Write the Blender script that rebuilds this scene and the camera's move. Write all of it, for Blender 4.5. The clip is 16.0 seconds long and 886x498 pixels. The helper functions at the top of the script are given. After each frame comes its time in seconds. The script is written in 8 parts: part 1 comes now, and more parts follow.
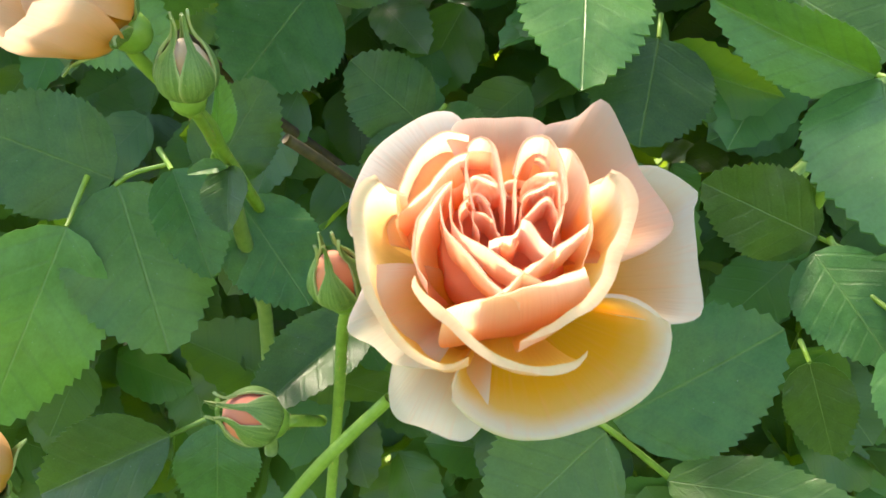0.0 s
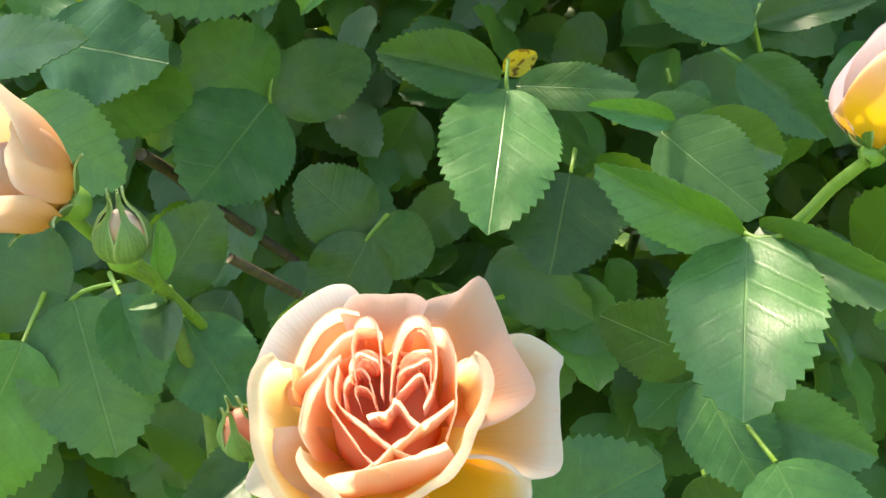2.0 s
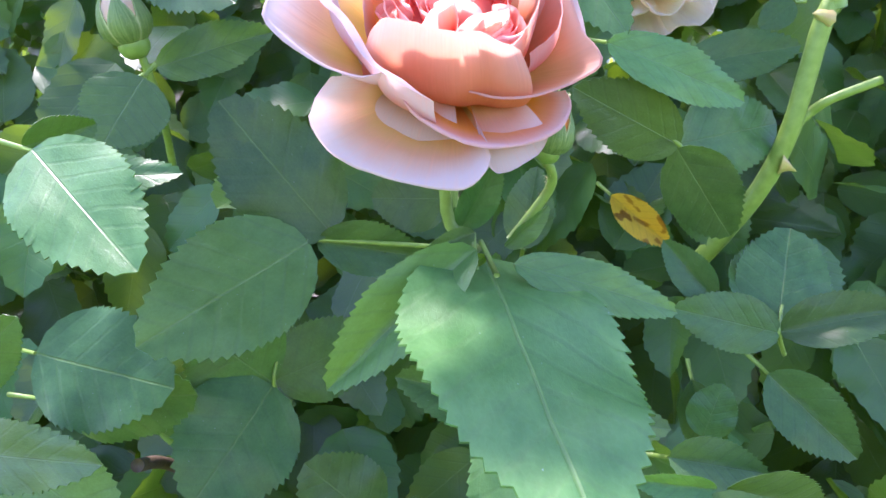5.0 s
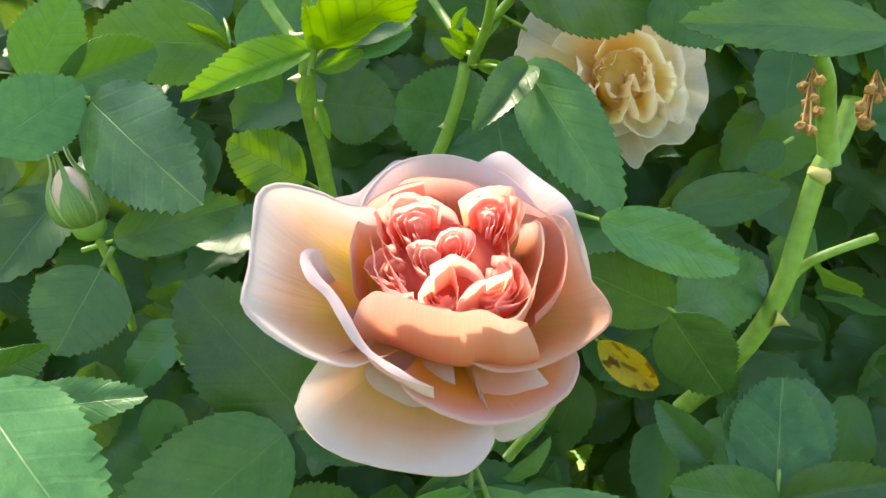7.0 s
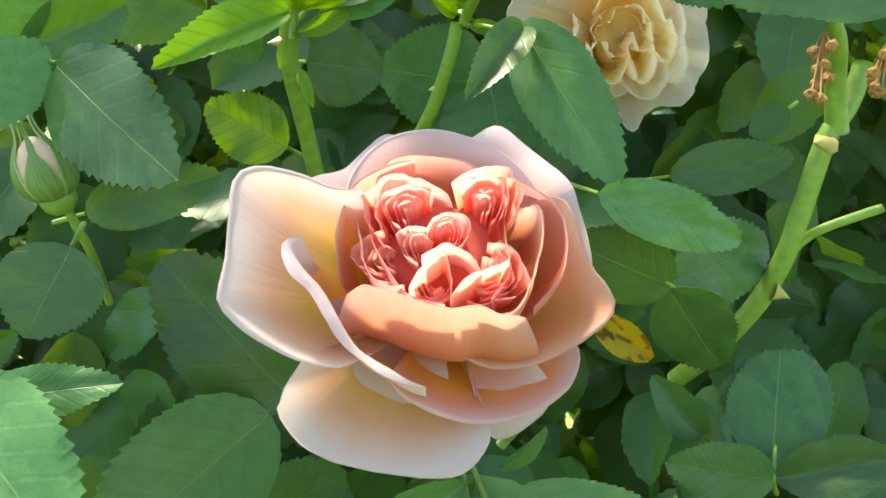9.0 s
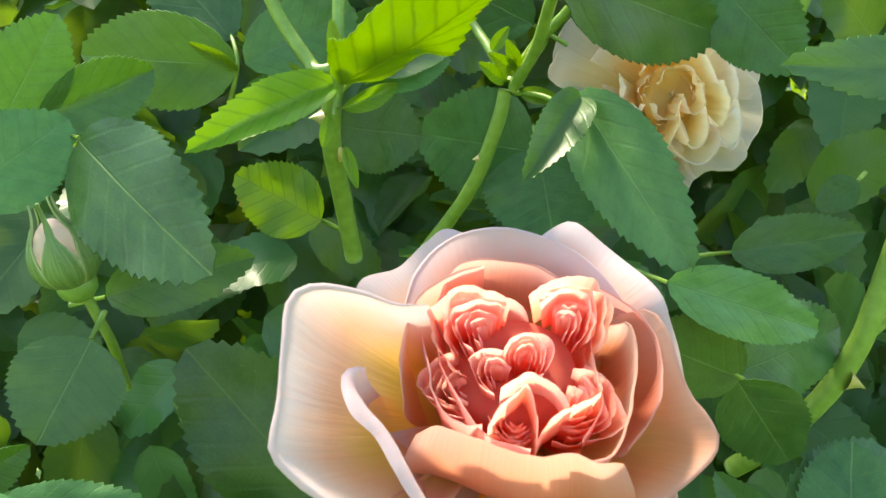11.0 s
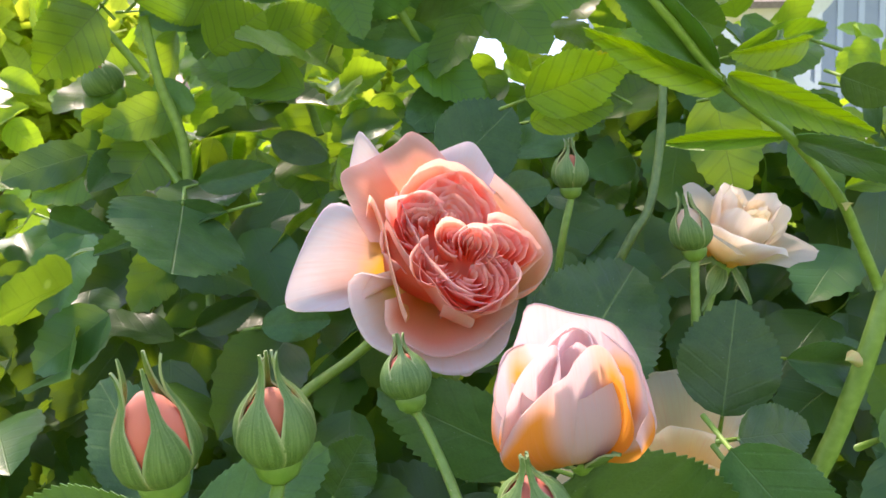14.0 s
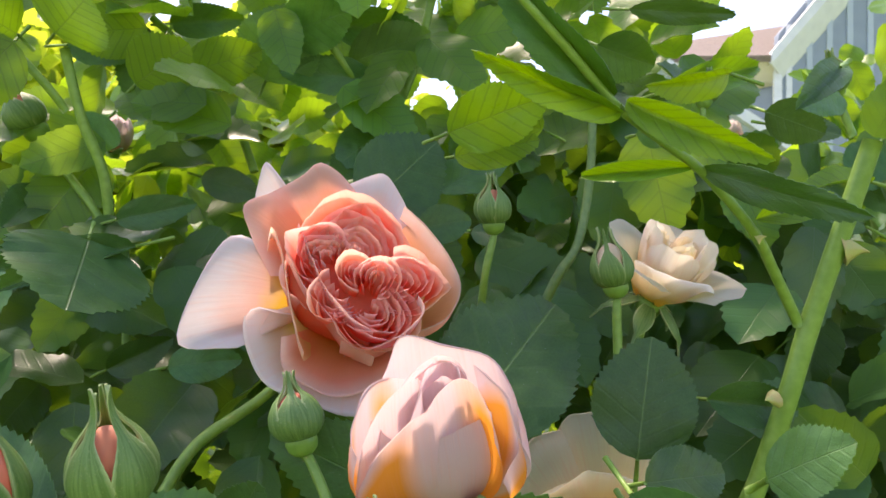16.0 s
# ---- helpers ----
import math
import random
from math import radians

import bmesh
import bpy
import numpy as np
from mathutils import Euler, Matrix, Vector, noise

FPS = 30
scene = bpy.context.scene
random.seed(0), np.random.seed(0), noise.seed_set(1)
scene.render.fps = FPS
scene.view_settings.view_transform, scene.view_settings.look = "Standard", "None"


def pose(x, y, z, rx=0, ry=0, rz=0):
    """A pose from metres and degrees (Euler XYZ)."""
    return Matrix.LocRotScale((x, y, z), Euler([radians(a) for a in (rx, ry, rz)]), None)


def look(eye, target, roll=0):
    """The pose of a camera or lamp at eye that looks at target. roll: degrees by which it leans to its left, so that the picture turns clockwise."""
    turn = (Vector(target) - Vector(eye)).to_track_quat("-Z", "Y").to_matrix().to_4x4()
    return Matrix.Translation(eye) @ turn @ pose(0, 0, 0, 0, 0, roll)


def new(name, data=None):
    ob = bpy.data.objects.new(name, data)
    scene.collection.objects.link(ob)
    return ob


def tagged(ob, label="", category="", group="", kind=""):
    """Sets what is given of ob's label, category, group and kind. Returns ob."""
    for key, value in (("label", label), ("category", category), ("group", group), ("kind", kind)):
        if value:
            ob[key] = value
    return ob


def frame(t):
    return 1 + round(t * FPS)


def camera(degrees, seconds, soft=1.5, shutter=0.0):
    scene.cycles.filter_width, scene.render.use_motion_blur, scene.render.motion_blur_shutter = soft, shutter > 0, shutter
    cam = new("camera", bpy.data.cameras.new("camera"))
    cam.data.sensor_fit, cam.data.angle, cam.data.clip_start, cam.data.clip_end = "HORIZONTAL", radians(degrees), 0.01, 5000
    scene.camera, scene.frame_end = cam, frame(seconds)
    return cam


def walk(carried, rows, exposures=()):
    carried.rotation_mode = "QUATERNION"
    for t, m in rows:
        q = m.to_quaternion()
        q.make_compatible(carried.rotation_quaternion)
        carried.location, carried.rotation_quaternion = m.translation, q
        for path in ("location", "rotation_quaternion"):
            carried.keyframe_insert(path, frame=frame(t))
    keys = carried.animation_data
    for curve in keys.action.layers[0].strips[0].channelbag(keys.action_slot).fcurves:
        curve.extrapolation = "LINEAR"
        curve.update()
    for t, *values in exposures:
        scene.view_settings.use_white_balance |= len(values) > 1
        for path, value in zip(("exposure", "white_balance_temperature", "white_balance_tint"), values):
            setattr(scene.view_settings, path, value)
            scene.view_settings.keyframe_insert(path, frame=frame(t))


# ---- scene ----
cam = camera(58.0, 16.0)
PATH = [
    (0, (0.0000, 0.0000, 1.0860), (-0.0606, 0.9647, 0.8296), -1.68),
    (0.5, (0.0036, -0.0094, 1.0899), (-0.0543, 0.9558, 0.8346), -1.78),
    (1, (0.0107, -0.0152, 1.0957), (-0.0429, 0.9528, 0.8503), -1.72),
    (1.5, (0.0210, -0.0178, 1.1089), (-0.0358, 0.9532, 0.8767), -1.63),
    (2, (0.0273, -0.0166, 1.1244), (-0.0235, 0.9583, 0.9078), -0.83),
    (2.5, (0.0410, -0.0139, 1.1506), (-0.0091, 0.9569, 0.9159), 0.95),
    (3, (0.0519, -0.0069, 1.1633), (0.0001, 0.9678, 0.9460), 1.00),
    (3.5, (0.0650, -0.0058, 1.1711), (0.0251, 0.9733, 0.9718), 1.38),
    (4, (0.0625, -0.0015, 1.1843), (0.0355, 0.9805, 0.9973), 1.72),
    (4.5, (0.0376, 0.0035, 1.2108), (0.0215, 0.9876, 1.0338), 1.44),
    (5, (0.0024, 0.0186, 1.2306), (-0.0004, 1.0076, 1.0829), -0.06),
    (5.2, (-0.0109, 0.0215, 1.2396), (-0.0060, 1.0116, 1.0988), -0.58),
    (7.5, (-0.0071, 0.0569, 1.3056), (0.0492, 1.0431, 1.1503), -0.37),
    (8.2, (-0.0076, 0.0632, 1.3070), (0.0526, 1.0418, 1.1106), -0.42),
    (10.3, (-0.0099, 0.0778, 1.3068), (0.0604, 1.0516, 1.0907), -0.20),
    (10.5, (-0.0153, 0.0832, 1.3098), (0.0521, 1.0592, 1.1028), -0.23),
    (11, (-0.0218, 0.0953, 1.3216), (0.0365, 1.0785, 1.1484), -0.02),
    (11.5, (-0.0226, 0.1038, 1.3344), (0.0237, 1.0948, 1.2092), -0.20),
    (12, (-0.0227, 0.1132, 1.3526), (0.0078, 1.1085, 1.2609), -0.04),
    (12.5, (-0.0271, 0.1219, 1.3728), (-0.0142, 1.1206, 1.3226), 0.08),
    (13, (-0.0242, 0.1313, 1.3993), (-0.0232, 1.1312, 1.3825), 0.57),
    (13.5, (-0.0106, 0.1390, 1.4174), (-0.0172, 1.1387, 1.4429), 0.44),
    (14, (0.0072, 0.1445, 1.4243), (0.0030, 1.1425, 1.4864), 0.39),
    (14.5, (0.0254, 0.1509, 1.4285), (0.0287, 1.1465, 1.5219), 0.43),
    (15, (0.0389, 0.1634, 1.4241), (0.0522, 1.1568, 1.5381), 0.46),
    (15.5, (0.0408, 0.1694, 1.4195), (0.0601, 1.1617, 1.5413), 0.35),
    (16, (0.0381, 0.1587, 1.4200), (0.0586, 1.1510, 1.5418), 0.43),
]
walk(cam, [(t, look(eye, target, roll)) for t, eye, target, roll in PATH], [(0, 2.10, 7800, 8), (1.5, 2.12, 7800, 7), (2.5, 2.32, 7800, 10), (3.8, 2.60, 7500, 27), (4.5, 2.58, 7300, 43), (5.0, 2.46, 5900, 44), (5.4, 2.26, 6300, 24), (7.3, 2.08, 7400, 9), (11.0, 2.10, 7600, 5), (12.2, 2.34, 7400, 17), (13.0, 2.06, 7050, 28), (14.0, 1.90, 7200, 29), (16.0, 1.68, 7500, 24)])

# ---- world, sun, exposure ----
SUN_AZ, SUN_EL = radians(-38), radians(62)
world = bpy.data.worlds.new("sky")
scene.world = world
world.use_nodes = True
wn = world.node_tree.nodes
sky = wn.new("ShaderNodeTexSky")
sky.sky_type = "NISHITA"
sky.sun_disc = False
sky.sun_elevation, sky.sun_rotation = SUN_EL, SUN_AZ
world.node_tree.links.new(sky.outputs[0], wn["Background"].inputs[0])
wn["Background"].inputs[1].default_value = 0.15
sun = new("sun", bpy.data.lights.new("sun", "SUN"))
sun.data.energy, sun.data.angle, sun.data.color = 2.6, radians(7.0), (1.0, 0.93, 0.80)
toward = Vector((math.sin(SUN_AZ) * math.cos(SUN_EL), math.cos(SUN_AZ) * math.cos(SUN_EL), math.sin(SUN_EL)))
sun.matrix_world = look(toward * 10, (0, 0, 0))
cam.data.dof.use_dof = True
cam.data.dof.focus_distance, cam.data.dof.aperture_fstop = 0.27, 44.0

# ---- materials ----


def mat_base(name):
    m = bpy.data.materials.new(name)
    m.use_nodes = True
    nt = m.node_tree
    return m, nt, nt.nodes["Principled BSDF"], nt.nodes["Material Output"]


def ramp(nt, fac, stops):
    r = nt.nodes.new("ShaderNodeValToRGB")
    while len(r.color_ramp.elements) < len(stops):
        r.color_ramp.elements.new(0.5)
    for e, (p, c) in zip(r.color_ramp.elements, stops):
        e.position, e.color = p, (*c, 1) if len(c) == 3 else c
    nt.links.new(fac, r.inputs[0])
    return r.outputs[0]


def math_node(nt, op, a, b=None):
    n = nt.nodes.new("ShaderNodeMath")
    n.operation = op
    for i, v in enumerate((a, b)):
        if v is None:
            continue
        if isinstance(v, (int, float)):
            n.inputs[i].default_value = v
        else:
            nt.links.new(v, n.inputs[i])
    return n.outputs[0]


def mix_color(nt, fac, a, b, blend="MIX"):
    n = nt.nodes.new("ShaderNodeMix")
    n.data_type, n.blend_type = "RGBA", blend
    for sock, v in ((n.inputs[0], fac), (n.inputs[6], a), (n.inputs[7], b)):
        if isinstance(v, (int, float)):
            sock.default_value = v
        elif isinstance(v, tuple):
            sock.default_value = (*v, 1)
        else:
            nt.links.new(v, sock)
    return n.outputs[2]


def noise_node(nt, scale, detail=3.0, coord="Object"):
    tc = nt.nodes.new("ShaderNodeTexCoord")
    n = nt.nodes.new("ShaderNodeTexNoise")
    n.inputs["Scale"].default_value, n.inputs["Detail"].default_value = scale, detail
    nt.links.new(tc.outputs[coord], n.inputs["Vector"])
    return n.outputs["Fac"]


def bump(nt, bsdf, height, strength, distance=0.001):
    b = nt.nodes.new("ShaderNodeBump")
    b.inputs["Strength"].default_value, b.inputs["Distance"].default_value = strength, distance
    nt.links.new(height, b.inputs["Height"])
    nt.links.new(b.outputs[0], bsdf.inputs["Normal"])
    return b.outputs[0]


def translucent(nt, bsdf, out, color, amount, normal=None):
    tr = nt.nodes.new("ShaderNodeBsdfTranslucent")
    if isinstance(color, tuple):
        tr.inputs[0].default_value = (*color, 1)
    else:
        nt.links.new(color, tr.inputs[0])
    if normal:
        nt.links.new(normal, tr.inputs["Normal"])
    mx = nt.nodes.new("ShaderNodeMixShader")
    mx.inputs[0].default_value = amount
    nt.links.new(bsdf.outputs[0], mx.inputs[1])
    nt.links.new(tr.outputs[0], mx.inputs[2])
    nt.links.new(mx.outputs[0], out.inputs["Surface"])


def leaf_material(name, dark, light, vein, through_color, amount, rough=0.40, coat=0.5, blotch=0.0, blotch_color=(0.3, 0.2, 0.02), vein_show=0.08):
    """Leaf blade with a pale midrib, feathered side veins and mottling; uv: x across, y along the midrib."""
    m, nt, bsdf, out = mat_base(name)
    uv = nt.nodes.new("ShaderNodeUVMap")
    sep = nt.nodes.new("ShaderNodeSeparateXYZ")
    nt.links.new(uv.outputs[0], sep.inputs[0])
    side = math_node(nt, "ABSOLUTE", math_node(nt, "SUBTRACT", sep.outputs[0], 0.5))
    fine = noise_node(nt, 9.0, 4.0, "Object")
    info = nt.nodes.new("ShaderNodeObjectInfo")
    island = nt.nodes.new("ShaderNodeNewGeometry")
    chance = math_node(nt, "FRACT", math_node(nt, "ADD", info.outputs["Random"], island.outputs["Random Per Island"]))
    # side veins run forwards from the midrib
    along = math_node(nt, "SUBTRACT", sep.outputs[1], math_node(nt, "MULTIPLY", side, 0.55))
    wobble = math_node(nt, "ADD", along, math_node(nt, "MULTIPLY", fine, 0.035))
    wave = math_node(nt, "SINE", math_node(nt, "MULTIPLY", wobble, 46.0))
    sidevein = ramp(nt, wave, [(0.72, (0, 0, 0)), (1.0, (1, 1, 1))])
    midvein = ramp(nt, side, [(0.0, (1, 1, 1)), (0.004, (1, 1, 1)), (0.011, (0, 0, 0))])
    grain = noise_node(nt, 46.0, 3.0, "Object")
    both = math_node(nt, "ADD", math_node(nt, "MULTIPLY", fine, 0.65), math_node(nt, "MULTIPLY", grain, 0.35))
    body = mix_color(nt, ramp(nt, both, [(0.34, (0, 0, 0)), (0.66, (1, 1, 1))]), dark, light)
    tone = nt.nodes.new("ShaderNodeHueSaturation")
    nt.links.new(body, tone.inputs["Color"])
    nt.links.new(math_node(nt, "ADD", math_node(nt, "MULTIPLY", chance, 0.6), 0.70), tone.inputs["Value"])
    nt.links.new(math_node(nt, "ADD", math_node(nt, "MULTIPLY", chance, 0.03), 0.485), tone.inputs["Hue"])
    col = mix_color(nt, math_node(nt, "MULTIPLY", sidevein, vein_show), tone.outputs[0], vein)
    col = mix_color(nt, math_node(nt, "MULTIPLY", midvein, 0.38), col, vein)
    if blotch:
        spots = noise_node(nt, 3.2, 2.0, "Object")
        edge = ramp(nt, spots, [(1.0 - blotch, (0, 0, 0)), (1.03 - blotch, (1, 1, 1))])
        col = mix_color(nt, edge, col, blotch_color)
    nt.links.new(col, bsdf.inputs["Base Color"])
    rr = math_node(nt, "ADD", math_node(nt, "MULTIPLY", fine, 0.26), rough - 0.21)
    nt.links.new(rr, bsdf.inputs["Roughness"])
    bsdf.inputs["Specular IOR Level"].default_value = coat * 0.8
    net = nt.nodes.new("ShaderNodeTexVoronoi")
    net.feature = "DISTANCE_TO_EDGE"
    net.inputs["Scale"].default_value = 38.0
    nt.links.new(uv.outputs[0], net.inputs["Vector"])
    mesh_lines = ramp(nt, net.outputs["Distance"], [(0.0, (1, 1, 1)), (0.09, (0, 0, 0))])
    col = mix_color(nt, math_node(nt, "MULTIPLY", mesh_lines, 0.10), col, vein)
    dots = nt.nodes.new("ShaderNodeTexVoronoi")
    dots.inputs["Scale"].default_value = 16.0
    nt.links.new(nt.nodes["Texture Coordinate"].outputs["Object"], dots.inputs["Vector"])
    dust = ramp(nt, dots.outputs["Distance"], [(0.035, (1, 1, 1)), (0.06, (0, 0, 0))])
    col = mix_color(nt, math_node(nt, "MULTIPLY", dust, 0.5), col, (0.5, 0.52, 0.45))
    nt.links.new(col, bsdf.inputs["Base Color"])
    h = math_node(nt, "SUBTRACT", math_node(nt, "ADD", math_node(nt, "MULTIPLY", fine, 0.35), math_node(nt, "MULTIPLY", grain, 0.22)), math_node(nt, "ADD", math_node(nt, "MULTIPLY", sidevein, 0.22), math_node(nt, "ADD", midvein, math_node(nt, "MULTIPLY", mesh_lines, 0.05))))
    nrm = bump(nt, bsdf, h, 0.34, 0.0008)
    tc = mix_color(nt, math_node(nt, "MAXIMUM", math_node(nt, "MULTIPLY", sidevein, 4.0 * vein_show), math_node(nt, "MULTIPLY", midvein, 0.7)), through_color, tuple(0.45 * c for c in through_color))
    translucent(nt, bsdf, out, tc, amount, nrm)
    return m


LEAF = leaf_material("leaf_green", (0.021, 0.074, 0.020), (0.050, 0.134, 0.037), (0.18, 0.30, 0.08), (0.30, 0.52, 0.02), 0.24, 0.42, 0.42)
# Lighter copy of LEAF: soft light on front leaves is put into the colour.
LEAF_LIT = leaf_material("leaf_mid_green_lit", (0.044, 0.132, 0.038), (0.092, 0.212, 0.066), (0.24, 0.38, 0.12), (0.38, 0.62, 0.03), 0.32, 0.44, 0.48)
LEAF_YOUNG = leaf_material("leaf_young", (0.10, 0.22, 0.020), (0.16, 0.29, 0.03), (0.34, 0.46, 0.08), (0.48, 0.66, 0.02), 0.48, 0.40, 0.5, 0.28, (0.30, 0.17, 0.02), 0.13)
# Upper leaves' own brighter copy: glow of sun from behind put into the colour.
LEAF_BACKLIT = leaf_material("leaf_upper_backlit", (0.042, 0.125, 0.022), (0.080, 0.185, 0.035), (0.24, 0.36, 0.09), (0.38, 0.62, 0.02), 0.48, 0.42, 0.5)
LEAF_YELLOW = leaf_material("leaf_yellow", (0.45, 0.36, 0.03), (0.55, 0.42, 0.04), (0.4, 0.4, 0.1), (0.7, 0.5, 0.02), 0.4, 0.5, 0.3, 0.47, (0.12, 0.06, 0.01))
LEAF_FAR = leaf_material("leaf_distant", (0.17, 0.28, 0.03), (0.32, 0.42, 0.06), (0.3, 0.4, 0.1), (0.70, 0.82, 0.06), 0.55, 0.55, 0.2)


def petal_material(name, base, mid, rim, amount=0.38, mid_at=0.5, rim_at=0.93, flush=(0.9, 0.35, 0.22), base_at=0.08, streak=None):
    """Petal with a warm base, a paler rim and faint lengthwise veins; uv: x across, y from base to rim."""
    m, nt, bsdf, out = mat_base(name)
    uv = nt.nodes.new("ShaderNodeUVMap")
    sep = nt.nodes.new("ShaderNodeSeparateXYZ")
    nt.links.new(uv.outputs[0], sep.inputs[0])
    mott = noise_node(nt, 70.0, 3.0)
    v = math_node(nt, "ADD", sep.outputs[1], math_node(nt, "MULTIPLY", math_node(nt, "SUBTRACT", mott, 0.5), 0.22))
    side = math_node(nt, "ABSOLUTE", math_node(nt, "SUBTRACT", sep.outputs[0], 0.5))
    v = math_node(nt, "ADD", v, math_node(nt, "MULTIPLY", math_node(nt, "MULTIPLY", math_node(nt, "POWER", math_node(nt, "MULTIPLY", side, 2.0), 3.0), math_node(nt, "POWER", sep.outputs[1], 2.0)), 0.22))
    col = ramp(nt, v, [(base_at, base), (mid_at, mid), (rim_at, rim), (1.0, rim)])
    if streak:
        across = ramp(nt, side, [(0.10, (0, 0, 0)), (0.23, (1, 1, 1))])
        low = ramp(nt, v, [(0.82, (1, 1, 1)), (1.0, (0, 0, 0))])
        col = mix_color(nt, math_node(nt, "MULTIPLY", across, low), col, streak)
    stretch = nt.nodes.new("ShaderNodeMapping")
    stretch.inputs["Scale"].default_value = (55, 2.5, 1)
    nt.links.new(uv.outputs[0], stretch.inputs[0])
    veins = nt.nodes.new("ShaderNodeTexNoise")
    veins.inputs["Scale"].default_value, veins.inputs["Detail"].default_value = 1.0, 2.0
    nt.links.new(stretch.outputs[0], veins.inputs["Vector"])
    col = mix_color(nt, math_node(nt, "MULTIPLY", ramp(nt, veins.outputs["Fac"], [(0.5, (0, 0, 0)), (0.75, (1, 1, 1))]), 0.16), col, flush)
    info = nt.nodes.new("ShaderNodeObjectInfo")
    tone = nt.nodes.new("ShaderNodeHueSaturation")
    nt.links.new(col, tone.inputs["Color"])
    nt.links.new(math_node(nt, "ADD", math_node(nt, "MULTIPLY", info.outputs["Random"], 0.02), 0.49), tone.inputs["Hue"])
    col = tone.outputs[0]
    nt.links.new(col, bsdf.inputs["Base Color"])
    bsdf.inputs["Roughness"].default_value = 0.6
    bsdf.inputs["Specular IOR Level"].default_value = 0.2
    bsdf.inputs["Sheen Weight"].default_value = 0.1
    nrm = bump(nt, bsdf, math_node(nt, "ADD", veins.outputs["Fac"], math_node(nt, "MULTIPLY", mott, 0.8)), 0.25, 0.0006)
    translucent(nt, bsdf, out, col, amount, nrm)
    return m


PEACH_OUT = petal_material("petal_peach_outer", (0.72, 0.37, 0.05), (0.72, 0.45, 0.26), (0.70, 0.60, 0.55), 0.46, 0.62, 0.86, base_at=0.38)
PEACH_MID = petal_material("petal_peach_cup", (0.95, 0.42, 0.06), (0.93, 0.49, 0.19), (0.86, 0.66, 0.51), 0.66, 0.66, 0.95)
PEACH_IN = petal_material("petal_peach_heart", (0.97, 0.37, 0.15), (0.97, 0.50, 0.28), (0.94, 0.68, 0.52), 0.70, 0.62, 0.97)
PINK_OUT = petal_material("petal_pink_outer", (0.84, 0.52, 0.05), (0.80, 0.46, 0.37), (0.79, 0.65, 0.67), 0.46, 0.54, 0.80, base_at=0.38)
SALMON_OUT = petal_material("petal_salmon_outer", (0.68, 0.38, 0.08), (0.64, 0.32, 0.22), (0.62, 0.48, 0.49), 0.42, 0.64, 0.90, base_at=0.40)
SALMON_MID = petal_material("petal_salmon_cup", (0.71, 0.26, 0.04), (0.69, 0.24, 0.13), (0.65, 0.37, 0.32), 0.60, 0.68, 0.98)
PINK_MID = petal_material("petal_pink_cup", (0.90, 0.40, 0.09), (0.88, 0.37, 0.24), (0.82, 0.54, 0.49), 0.66, 0.68, 0.97)
PINK_IN = petal_material("petal_pink_heart", (0.95, 0.17, 0.08), (0.94, 0.31, 0.20), (0.88, 0.50, 0.42), 0.72, 0.72, 0.97)
BLUSH_OUT = petal_material("petal_blush_outer", (0.80, 0.40, 0.04), (0.74, 0.52, 0.44), (0.70, 0.56, 0.58), 0.5, 0.34, 0.62)
BLUSH_STREAK = petal_material("petal_blush_streaked", (0.80, 0.42, 0.04), (0.73, 0.48, 0.41), (0.71, 0.52, 0.53), 0.58, 0.32, 0.56, streak=(0.84, 0.31, 0.04))
BLUSH_EGG = petal_material("petal_blush_bud", (0.78, 0.42, 0.05), (0.73, 0.48, 0.41), (0.71, 0.53, 0.54), 0.58, 0.30, 0.56)
CREAM_OUT = petal_material("petal_cream", (0.96, 0.64, 0.12), (0.94, 0.76, 0.48), (0.90, 0.80, 0.70), 0.66, 0.45, 0.85)
CREAM_IN = petal_material("petal_cream_heart", (0.97, 0.60, 0.08), (0.96, 0.73, 0.30), (0.93, 0.80, 0.58), 0.72, 0.60, 0.95)
APRICOT = petal_material("petal_apricot", (0.84, 0.28, 0.01), (0.82, 0.30, 0.03), (0.80, 0.42, 0.16), 0.42)
PEACH_ROSY = petal_material("petal_peach_rosy", (0.72, 0.33, 0.06), (0.70, 0.38, 0.22), (0.64, 0.46, 0.38), 0.5, 0.66, 0.97, base_at=0.35)
PEACH_LIP = petal_material("petal_peach_lip", (0.79, 0.37, 0.02), (0.75, 0.43, 0.12), (0.70, 0.59, 0.52), 0.46, 0.74, 0.95, base_at=0.56)
SALMON_LIP = petal_material("petal_salmon_lip", (0.76, 0.32, 0.03), (0.70, 0.29, 0.16), (0.65, 0.41, 0.40), 0.46, 0.78, 0.98, base_at=0.58)
CREAM_PINK = petal_material("petal_cream_pink", (0.80, 0.56, 0.12), (0.82, 0.56, 0.26), (0.84, 0.58, 0.44), 0.66, 0.6, 0.95, base_at=0.3)
BUD_GOLD = petal_material("petal_gold", (0.80, 0.44, 0.02), (0.80, 0.38, 0.11), (0.78, 0.50, 0.36), 0.30, 0.6, 0.96, base_at=0.35)
CORAL = petal_material("petal_coral", (0.80, 0.20, 0.10), (0.80, 0.20, 0.11), (0.80, 0.34, 0.26), 0.4)


